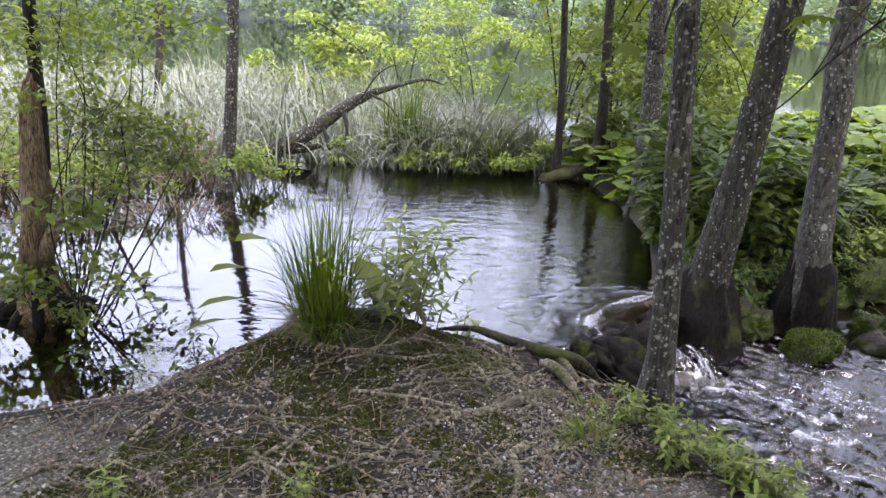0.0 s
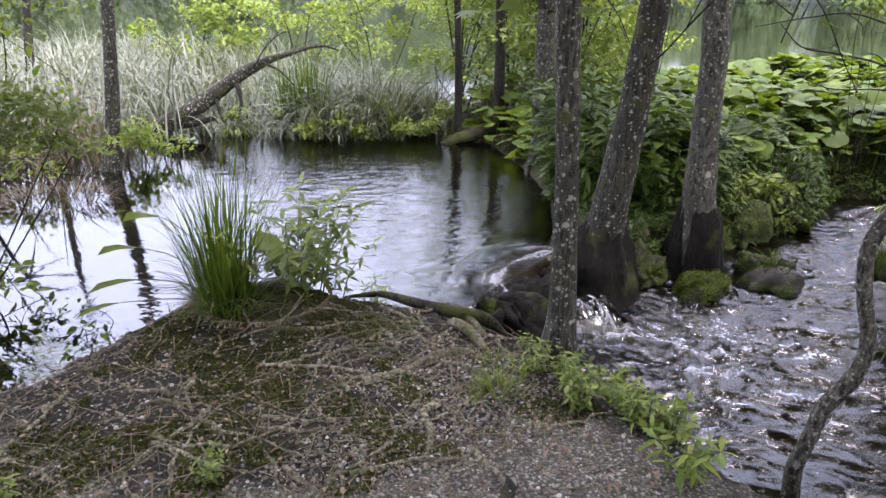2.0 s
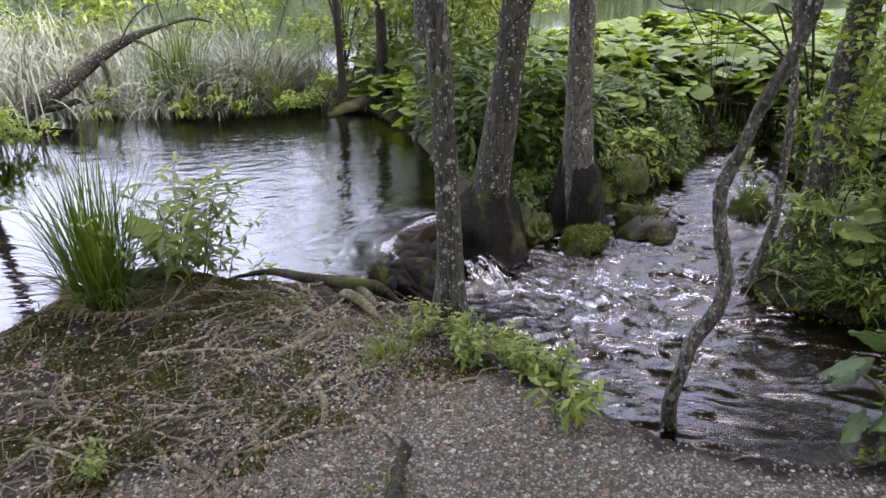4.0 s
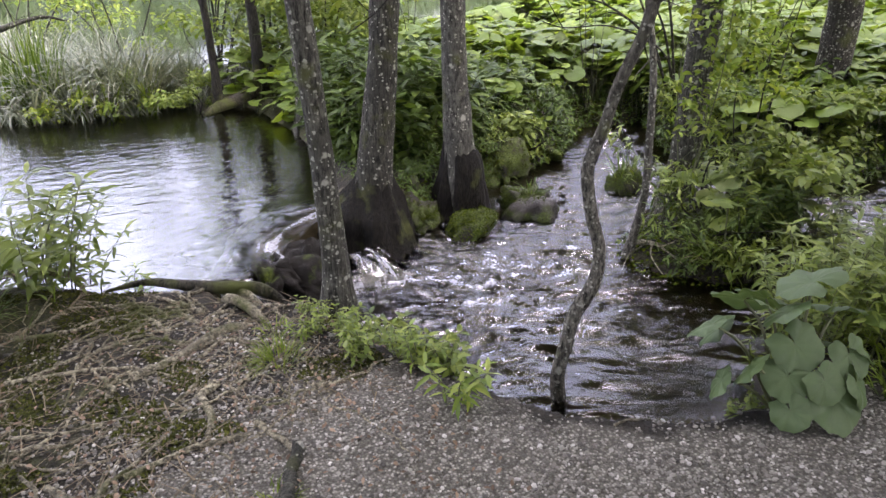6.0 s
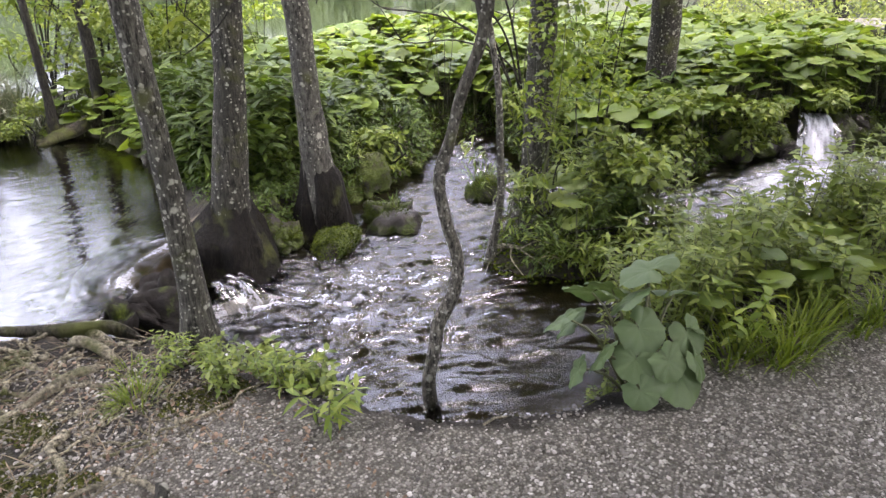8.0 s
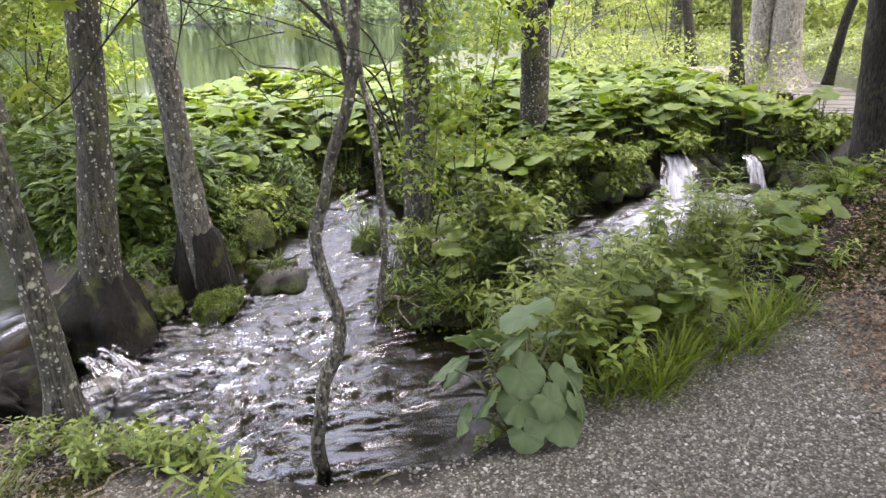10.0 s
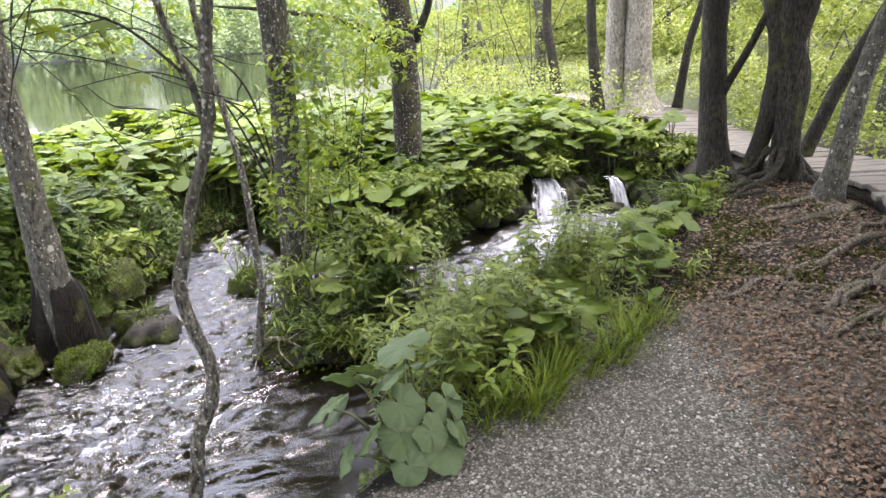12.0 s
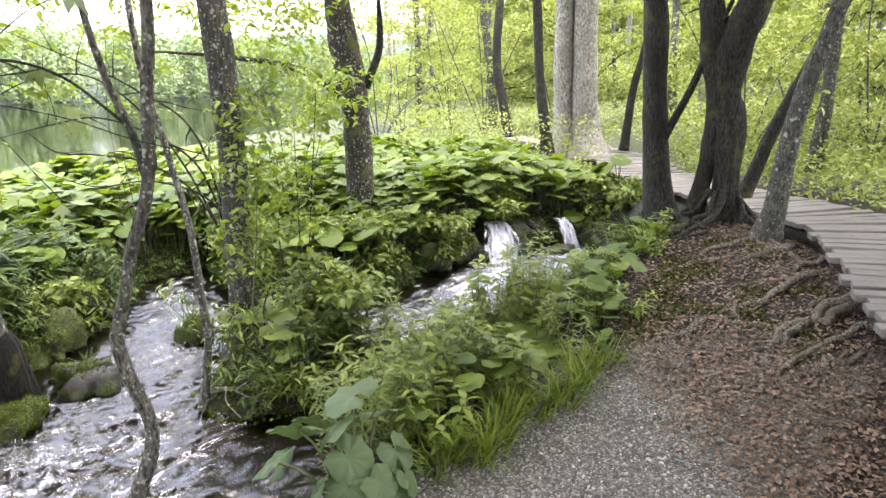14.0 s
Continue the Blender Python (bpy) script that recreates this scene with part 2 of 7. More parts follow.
def surface(N, L, out, colour, rough=0.8, bump=None, spec=0.3):
    p = N.new("ShaderNodeBsdfPrincipled")
    for key, v in (("Base Color", colour), ("Roughness", rough), ("Normal", bump), ("Specular IOR Level", spec)):
        if v is None:
            continue
        if isinstance(v, tuple):
            p.inputs[key].default_value = (*v, 1)
        elif isinstance(v, (int, float)):
            p.inputs[key].default_value = v
        else:
            L.new(v, p.inputs[key])
    L.new(p.outputs[0], out.inputs[0])
    return p


def leaf_material(name, dark, mid, light, rough=0.45, through=0.35, spec=0.35):
    """Foliage: leaf to leaf variation, a little light through the blade, a waxy face."""
    m, N, L, out = material(name)
    g = N.new("ShaderNodeNewGeometry")
    patch = noise_tex(N, L, 1.7, 2, place(N, L))
    fac = maths(N, L, "ADD", maths(N, L, "MULTIPLY", g.outputs["Random Per Island"], 0.65), maths(N, L, "MULTIPLY", patch, 0.38))
    col = ramp(N, L, fac, (0.12, dark), (0.5, mid), (0.9, light))
    fine = noise_tex(N, L, 60, 3, place(N, L))
    col = mixed(N, L, maths(N, L, "MULTIPLY", fine, 0.25), col, tuple(v * 0.6 for v in dark))
    p = surface(N, L, out, col, rough, bumped(N, L, fine, 0.25, 0.004), spec)
    tr, mx = N.new("ShaderNodeBsdfTranslucent"), N.new("ShaderNodeMixShader")
    bright = mixed(N, L, 1.0, col, (1.0, 1.0, 0.45), "MULTIPLY")
    L.new(bright, tr.inputs[0])
    mx.inputs[0].default_value = through
    L.new(p.outputs[0], mx.inputs[1])
    L.new(tr.outputs[0], mx.inputs[2])
    L.new(mx.outputs[0], out.inputs[0])
    return m


LEAF_BUTTERBUR = leaf_material("butterbur_leaf", (0.048, 0.084, 0.01), (0.095, 0.147, 0.017), (0.155, 0.21, 0.03), 0.46, 0.42, 0.28)
LEAF_PALE = leaf_material("pale_butterbur_leaf", (0.036, 0.063, 0.022), (0.066, 0.103, 0.039), (0.105, 0.148, 0.062), 0.55, 0.25, 0.28)
LEAF_HERB = leaf_material("herb_leaf", (0.054, 0.084, 0.014), (0.112, 0.156, 0.025), (0.19, 0.237, 0.044), 0.5, 0.33, 0.26)
LEAF_YOUNG = leaf_material("young_leaf", (0.080, 0.136, 0.017), (0.153, 0.219, 0.028), (0.240, 0.288, 0.045), 0.5, 0.45)
# herb leaf again, with the shade of canopy and banks put into its colour
LEAF_PAINTED_SHADE = leaf_material("shade_painted_herb_leaf", (0.019, 0.037, 0.006), (0.043, 0.074, 0.011), (0.082, 0.124, 0.02), 0.5, 0.3, 0.22)
LEAF_FOREST = leaf_material("forest_leaf", (0.1, 0.14, 0.036), (0.18, 0.226, 0.062), (0.28, 0.322, 0.105), 0.6, 0.45, 0.2)
# the haze across the lake is put into this pale green
LEAF_HAZED = leaf_material("haze_pale_leaf", (0.1, 0.142, 0.078), (0.13, 0.18, 0.098), (0.165, 0.218, 0.12), 0.8, 0.4, 0.05)
GRASS = leaf_material("grass_blade", (0.022, 0.046, 0.004), (0.062, 0.108, 0.010), (0.13, 0.18, 0.022), 0.5, 0.33, 0.2)
GRASS_FRESH = leaf_material("fresh_grass", (0.04, 0.07, 0.006), (0.1, 0.145, 0.014), (0.185, 0.235, 0.028), 0.5, 0.35, 0.2)
REED = leaf_material("reed_blade", (0.05, 0.066, 0.042), (0.12, 0.14, 0.094), (0.24, 0.255, 0.195), 0.45, 0.25, 0.45)
STRAW = leaf_material("dry_grass", (0.045, 0.036, 0.021), (0.11, 0.088, 0.052), (0.2, 0.165, 0.108), 0.7, 0.15, 0.2)
LITTER = leaf_material("dead_leaf", (0.034, 0.022, 0.013), (0.112, 0.074, 0.044), (0.24, 0.175, 0.118), 0.7, 0.1, 0.25)
STALK = leaf_material("stalk", (0.036, 0.045, 0.017), (0.065, 0.073, 0.028), (0.089, 0.101, 0.039), 0.6, 0.1)


def bark(name, dark, light, lichen=0.5, moss=0.0, ridge=(9, 9, 1.6)):
    """Bark: drawn-out furrows, broad blotches, and crusts of lichen large and small."""
    m, N, L, out = material(name)
    grain = noise_tex(N, L, 9, 6, place(N, L, ridge), 0.7)
    crack = noise_tex(N, L, 30, 4, place(N, L, (1.6, 1.6, 0.7)), 0.75)
    broad = noise_tex(N, L, 3.5, 4, place(N, L))
    both = maths(N, L, "ADD", maths(N, L, "MULTIPLY", grain, 0.6), maths(N, L, "MULTIPLY", crack, 0.4))
    col = ramp(N, L, both, (0.41, tuple(v * 0.45 for v in dark)), (0.5, tuple(0.5 * (a + b) for a, b in zip(dark, light))), (0.6, tuple(v * 1.3 for v in light)))
    col = mixed(N, L, ramp(N, L, broad, (0.4, (0, 0, 0)), (0.65, (0.7, 0.7, 0.7))), col, tuple(0.6 * a + 0.2 * b for a, b in zip(dark, light)))
    if lichen:
        for scale, share, size in ((15, lichen * 0.3, 0.27), (31, lichen * 0.7, 0.3), (62, lichen * 0.6, 0.34)):
            v = N.new("ShaderNodeTexVoronoi")
            v.inputs["Scale"].default_value = scale
            L.new(mixed(N, L, 0.9 / scale, place(N, L), noise_c(N, L, scale * 1.3), "ADD"), v.inputs["Vector"])
            pick = maths(N, L, "GREATER_THAN", sep(N, L, v.outputs["Color"]), 1 - share)
            spot = ramp(N, L, v.outputs["Distance"], (size * 0.7, (1, 1, 1)), (size * 1.15, (0, 0, 0)))
            fac = maths(N, L, "MULTIPLY", maths(N, L, "MULTIPLY", spot, pick), maths(N, L, "ADD", 0.3, maths(N, L, "MULTIPLY", crack, 1.0)))
            col = mixed(N, L, fac, col, (0.27, 0.275, 0.222))
    if moss:
        g = ramp(N, L, noise_tex(N, L, 4.5, 5, place(N, L)), (0.62 - 0.25 * moss, (0, 0, 0)), (0.78 - 0.25 * moss, (1, 1, 1)))
        col = mixed(N, L, g, col, (0.05, 0.058, 0.014))
    surface(N, L, out, col, 0.9, bumped(N, L, both, 1.0, 0.03), 0.2)
    return m


def noise_c(N, L, scale):
    n = N.new("ShaderNodeTexNoise")
    n.inputs["Scale"].default_value = scale
    L.new(place(N, L), n.inputs["Vector"])
    return n.outputs["Color"]


def sep(N, L, c):
    s = N.new("ShaderNodeSeparateColor")
    L.new(c, s.inputs[0])
    return s.outputs[0]


BARK_GREY = bark("grey_bark", (0.0168, 0.0166, 0.0124), (0.079, 0.0785, 0.061), 0.48, 0.08)
BARK_SMOOTH = bark("smooth_pale_bark", (0.026, 0.026, 0.0205), (0.086, 0.086, 0.069), 0.24, 0.05, (5, 5, 2))
BARK_DARK = bark("dark_bark", (0.0062, 0.0056, 0.0042), (0.036, 0.0335, 0.0255), 0.0, 0.2)
BARK_MOSSY = bark("mossy_bark", (0.0098, 0.0096, 0.007), (0.056, 0.0555, 0.042), 0.34, 0.25)
BARK_SAPLING = bark("sapling_bark", (0.022, 0.021, 0.0155), (0.12, 0.116, 0.09), 0.5, 0.1, (7, 7, 3))
BARK_OLD = bark("old_flaking_bark", (0.006, 0.0054, 0.004), (0.05, 0.046, 0.034), 0.5, 0.45, (8, 8, 3))
BARK_BEECH = bark("beech_bark", (0.1125, 0.1080, 0.0900), (0.2550, 0.2448, 0.2040), 0.25, 0, (3, 3, 2))
BARK_GREEN = bark("moss_grown_bark", (0.01, 0.0095, 0.006), (0.05, 0.047, 0.03), 0.0, 0.7)
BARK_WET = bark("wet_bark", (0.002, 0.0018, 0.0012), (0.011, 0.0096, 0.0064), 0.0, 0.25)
WOOD_DEAD = bark("dead_wood", (0.05, 0.036, 0.019), (0.3, 0.225, 0.125), 0.0, 0.1, (20, 20, 1.0))
OLD_ROOT = bark("old_root_bark", (0.022, 0.019, 0.0135), (0.175, 0.155, 0.116), 0.0, 0.18, (7, 7, 7))
ROOT = bark("root_bark", (0.032, 0.029, 0.019), (0.27, 0.248, 0.17), 0.0, 0.42, (7, 7, 7))


def ground_material():
    m, N, L, out = material("gravel_and_soil")
    grit = noise_tex(N, L, 130, 5, place(N, L), 0.7)
    cell = N.new("ShaderNodeTexVoronoi")
    cell.inputs["Scale"].default_value = 95
    L.new(place(N, L), cell.inputs["Vector"])
    stone = ramp(N, L, sep(N, L, cell.outputs["Color"]), (0.0, (0.051, 0.049, 0.036)), (0.6, (0.127, 0.123, 0.098)), (1.0, (0.276, 0.268, 0.224)))
    gravel = mixed(N, L, ramp(N, L, cell.outputs["Distance"], (0.25, (0, 0, 0)), (0.65, (0.7, 0.7, 0.7))), stone, (0.032, 0.027, 0.02))
    soil = ramp(N, L, noise_tex(N, L, 26, 6, place(N, L), 0.7), (0.3, (0.004, 0.0034, 0.002)), (0.7, (0.02, 0.0168, 0.0098)))
    mosscol = ramp(N, L, noise_tex(N, L, 40, 4, place(N, L)), (0.3, (0.009, 0.011, 0.003)), (0.7, (0.04, 0.042, 0.010)))
    bed = ramp(N, L, noise_tex(N, L, 3.0, 6, place(N, L), 0.65), (0.3, (0.014, 0.012, 0.008)), (0.7, (0.075, 0.063, 0.042)))

    def attr(key):
        a = N.new("ShaderNodeAttribute")
        a.attribute_name = key
        return a.outputs["Fac"]

    broad = noise_tex(N, L, 5, 4, place(N, L))
    edge = maths(N, L, "ADD", attr("soil"), maths(N, L, "MULTIPLY", maths(N, L, "SUBTRACT", broad, 0.5), 1.4))
    col = mixed(N, L, ramp(N, L, edge, (0.35, (0, 0, 0)), (0.65, (1, 1, 1))), gravel, soil)
    edge2 = maths(N, L, "ADD", attr("moss"), maths(N, L, "MULTIPLY", maths(N, L, "SUBTRACT", noise_tex(N, L, 9, 4, place(N, L)), 0.5), 1.6))
    col = mixed(N, L, ramp(N, L, edge2, (0.45, (0, 0, 0)), (0.7, (0.85, 0.85, 0.85))), col, mosscol)
    col = mixed(N, L, attr("bed"), col, bed)
    col = mixed(N, L, attr("sand"), col, ramp(N, L, noise_tex(N, L, 7, 6, place(N, L), 0.7), (0.3, (0.06, 0.051, 0.034)), (0.7, (0.19, 0.165, 0.115))))
    # the far slope's ground gets a haze-paled green like its trees
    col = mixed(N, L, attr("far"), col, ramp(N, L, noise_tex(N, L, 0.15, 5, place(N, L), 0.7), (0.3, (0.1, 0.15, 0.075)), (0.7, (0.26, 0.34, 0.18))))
    # dark bed colour stands in for the light lost in deep water
    col = mixed(N, L, attr("painted_depth"), col, (0.012, 0.02, 0.014))
    h = maths(N, L, "ADD", grit, maths(N, L, "MULTIPLY", cell.outputs["Distance"], -0.8))
    surface(N, L, out, col, 0.88, bumped(N, L, h, 0.8, 0.012), 0.25)
    return m


GROUND = ground_material()


def stone_material(name, *stops, moss=0.0, rough=0.75):
    m, N, L, out = material(name)
    g = N.new("ShaderNodeNewGeometry")
    col = ramp(N, L, g.outputs["Random Per Island"], *stops)
    fine = noise_tex(N, L, 45, 5, place(N, L), 0.7)
    col = mixed(N, L, maths(N, L, "MULTIPLY", fine, 0.45), col, tuple(v * 0.35 for v in stops[0][1]))
    if moss:
        k = ramp(N, L, noise_tex(N, L, 6, 4, place(N, L)), (0.66 - 0.4 * moss, (0, 0, 0)), (0.76 - 0.4 * moss, (1, 1, 1)))
        green = ramp(N, L, noise_tex(N, L, 90, 4, place(N, L)), (0.3, (0.008, 0.014, 0.001)), (0.75, (0.06, 0.085, 0.004)))
        col = mixed(N, L, k, col, green)
    surface(N, L, out, col, rough, bumped(N, L, fine, 0.9, 0.015), 0.35)
    return m


PEBBLE = stone_material("limestone_pebble", (0.0, (0.05, 0.046, 0.036)), (0.5, (0.138, 0.13, 0.105)), (0.85, (0.256, 0.246, 0.208)), (1.0, (0.45, 0.436, 0.385)))
TUFA = stone_material("wet_tufa", (0.0, (0.006, 0.0048, 0.0032)), (1.0, (0.019, 0.0155, 0.0105)), moss=0.55, rough=0.62)
TRAVERTINE = stone_material("travertine", (0.0, (0.04, 0.035, 0.018)), (1.0, (0.115, 0.1, 0.055)), moss=0.3, rough=0.6)
# tufa with the shade of the outlet's hole put into its colour
TUFA_HOLE_SHADE = stone_material("shade_black_tufa", (0.0, (0.0025, 0.0021, 0.0014)), (1.0, (0.008, 0.0066, 0.0042)), moss=0.15, rough=1.0)
MOSS_ROCK = stone_material("mossy_rock", (0.0, (0.009, 0.008, 0.006)), (1.0, (0.02, 0.0175, 0.013)), moss=0.7, rough=0.8)
PALE_ROCK = stone_material("pale_wet_rock", (0.0, (0.016, 0.0145, 0.012)), (1.0, (0.032, 0.029, 0.024)), moss=0.45, rough=0.5)
MOSS_FUZZ = leaf_material("moss", (0.01, 0.018, 0.0015), (0.036, 0.054, 0.003), (0.085, 0.108, 0.006), 0.9, 0.15, 0.1)
MOSS_GROUND = leaf_material("ground_moss", (0.012, 0.015, 0.0035), (0.034, 0.039, 0.007), (0.07, 0.075, 0.015), 0.9, 0.15, 0.1)


def water_material(name, tint, scale, strength, foam=False, ior=1.8):
    """Clear water: a mirror strengthened by a raised IOR, else a view of the bed; foam and painted glints where the
    mesh says so.
    """
    m, N, L, out = material(name)
    if foam:
        swell = N.new("ShaderNodeAttribute")
        swell.attribute_name = "swell"
        wave = maths(N, L, "MULTIPLY", noise_tex(N, L, scale, 3, place(N, L, (0.8, 1.3, 1)), 0.6), swell.outputs["Fac"])
    else:
        # ripples run in from the lake towards the outlet and die out in the sheltered bay
        wave = maths(N, L, "ADD", noise_tex(N, L, scale, 2, place(N, L, (0.7, 1.5, 1)), 0.5), maths(N, L, "MULTIPLY", noise_tex(N, L, scale * 2.6, 2, place(N, L, (0.6, 1.6, 1)), 0.5), 0.4))
        xyz = N.new("ShaderNodeSeparateXYZ")
        L.new(place(N, L), xyz.inputs[0])
        reach = maths(N, L, "ADD", xyz.outputs[0], maths(N, L, "MULTIPLY", noise_tex(N, L, 0.8, 2, place(N, L)), 1.2))
        calm = ramp(N, L, maths(N, L, "MULTIPLY", maths(N, L, "ADD", reach, 2.0), 0.25), (0.16, (0.06, 0.06, 0.06)), (0.45, (1, 1, 1)))
        away = maths(N, L, "ADD", xyz.outputs[1], maths(N, L, "MULTIPLY", noise_tex(N, L, 0.3, 2, place(N, L)), 4.0))
        lake = ramp(N, L, maths(N, L, "MULTIPLY", away, 0.05), (0.5, (1, 1, 1)), (0.72, (0.05, 0.05, 0.05)))
        wave = maths(N, L, "MULTIPLY", maths(N, L, "MULTIPLY", wave, calm), lake)
    nrm = bumped(N, L, wave, strength, 0.02 if foam else 0.022)
    clear, gloss, fres, mx = (N.new("ShaderNode" + k) for k in ("BsdfTransparent", "BsdfGlossy", "Fresnel", "MixShader"))
    clear.inputs[0].default_value = (*tint, 1)
    gloss.inputs["Roughness"].default_value = 0.035 if foam else 0.03
    fres.inputs["IOR"].default_value = ior
    if foam:
        # painted sheen: the mesh raises or lowers the IOR from place to place
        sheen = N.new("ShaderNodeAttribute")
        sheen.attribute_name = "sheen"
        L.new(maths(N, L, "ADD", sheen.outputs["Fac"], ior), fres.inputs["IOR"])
    L.new(nrm, gloss.inputs["Normal"])
    L.new(nrm, fres.inputs["Normal"])
    L.new(fres.outputs[0], mx.inputs[0])
    L.new(clear.outputs[0], mx.inputs[1])
    L.new(gloss.outputs[0], mx.inputs[2])
    last = mx
    if foam:
        a, white, mf = N.new("ShaderNodeAttribute"), N.new("ShaderNodeBsdfPrincipled"), N.new("ShaderNodeMixShader")
        a.attribute_name = "foam"
        white.inputs["Base Color"].default_value, white.inputs["Roughness"].default_value = (0.5, 0.515, 0.54, 1), 0.5
        lace = noise_tex(N, L, 70, 4, place(N, L), 0.65)
        k = ramp(N, L, maths(N, L, "ADD", a.outputs["Fac"], maths(N, L, "MULTIPLY", maths(N, L, "SUBTRACT", lace, 0.5), 0.9)), (0.3, (0, 0, 0)), (1.25, (0.8, 0.8, 0.8)))
        L.new(k, mf.inputs[0])
        L.new(mx.outputs[0], mf.inputs[1])
        L.new(white.outputs[0], mf.inputs[2])
        last = mf
    L.new(last.outputs[0], out.inputs[0])
    return m


# IORs set far above water's, in place of a brighter sky to mirror
WATER = water_material("pond_water", (0.6, 0.58, 0.42), 6.5, 0.45, False, 3.6)
STREAM = water_material("stream_water", (0.42, 0.4, 0.34), 26.0, 0.35, True, 1.74)


def plank_material():
    m, N, L, out = material("weathered_plank")
    o = N.new("ShaderNodeObjectInfo")
    t = N.new("ShaderNodeTexCoord")
    mp = N.new("ShaderNodeMapping")
    mp.inputs["Scale"].default_value = (1.5, 22, 22)
    L.new(t.outputs["Object"], mp.inputs[0])
    grain = noise_tex(N, L, 3, 6, mp.outputs[0], 0.65)
    col = ramp(N, L, grain, (0.3, (0.05, 0.047, 0.038)), (0.7, (0.135, 0.128, 0.108)))
    col = mixed(N, L, maths(N, L, "MULTIPLY", o.outputs["Random"], 0.45), col, (0.06, 0.054, 0.044))
    surface(N, L, out, col, 0.8, bumped(N, L, grain, 0.6, 0.006))
    return m


PLANK = plank_material()


# ---------- the lie of the land ----------
POND = [(-60, 1.6), (-3, 2.45), (-2.23, 2.66), (-1.82, 2.82), (-1.5, 3.3), (-1.25, 3.72), (-0.7, 3.8), (-0.42, 3.5), (-0.1, 3.36), (0.25, 3.45), (0.62, 3.8),
        (0.92, 4.12), (1.12, 4.6), (1.35, 5.4), (1.42, 6.3), (1.35, 7.6), (1.0, 8.3), (0.9, 9.6), (2.2, 11.5), (6, 13), (12, 15), (60, 32), (600, 200), (600, 900), (-600, 900), (-600, 1.6)]
STREAMBED = [(0.3, 3.02), (0.42, 2.98), (0.5, 2.9), (0.60, 2.62), (0.72, 2.28), (0.86, 1.96), (1.04, 1.66), (1.35, 1.44), (1.68, 1.37), (1.95, 1.55), (2.3, 1.72), (3.2, 1.72), (4.3, 1.7), (5.4, 1.6),
             (6.3, 1.5), (7.1, 1.7), (7.2, 2.1), (6.6, 2.62), (6.2, 2.9), (5.6, 3.15), (4.8, 3.0), (4.2, 3.35), (4.1, 3.9), (4.4, 4.6), (4.9, 5.4), (4.2, 5.6), (3.4, 4.9), (3.05, 4.75),
             (2.7, 4.6), (2.3, 4.45), (1.85, 4.15), (1.45, 4.0), (1.1, 3.95), (0.85, 3.85), (0.6, 3.55), (0.34, 3.38), (0.16, 3.24), (0.18, 3.1)]
REED_BED = [(-30, 5.4), (-4.6, 5.6), (-3.2, 6.2), (-2.5, 6.7), (-2.15, 7.2), (-2.4, 8.5), (-1.5, 8.35), (-0.6, 8.05), (0.35, 7.9), (0.6, 8.6), (0.3, 10), (-1, 13), (-4, 15.5), (-30, 17)]
OUTFLOW = [(-0.12, 3.3), (0.06, 3.5), (0.2, 3.78), (0.28, 4.02), (0.45, 4.24), (0.7, 4.38), (1.0, 4.42), (1.12, 4.3), (1.1, 3.8), (0.85, 3.4), (0.55, 3.1), (0.25, 3.12), (0.0, 3.2)]
WALK = [(1.6, -1.5, 0.34), (2.6, -0.95, 0.37), (3.75, -0.6, 0.4), (4.9, -0.45, 0.41), (5.85, -0.25, 0.41), (6.4, 0.02, 0.39), (6.8, 0.34, 0.38), (7.6, 0.97, 0.37), (8.4, 1.68, 0.36), (9.8, 2.45, 0.36), (11.2, 3.1, 0.36), (12.6, 4.2, 0.38), (14.2, 6.0, 0.4)]
WALK_WIDE = 0.95
SHRUB_ISLE = (3.05, 2.72, 0.62, 0.5)


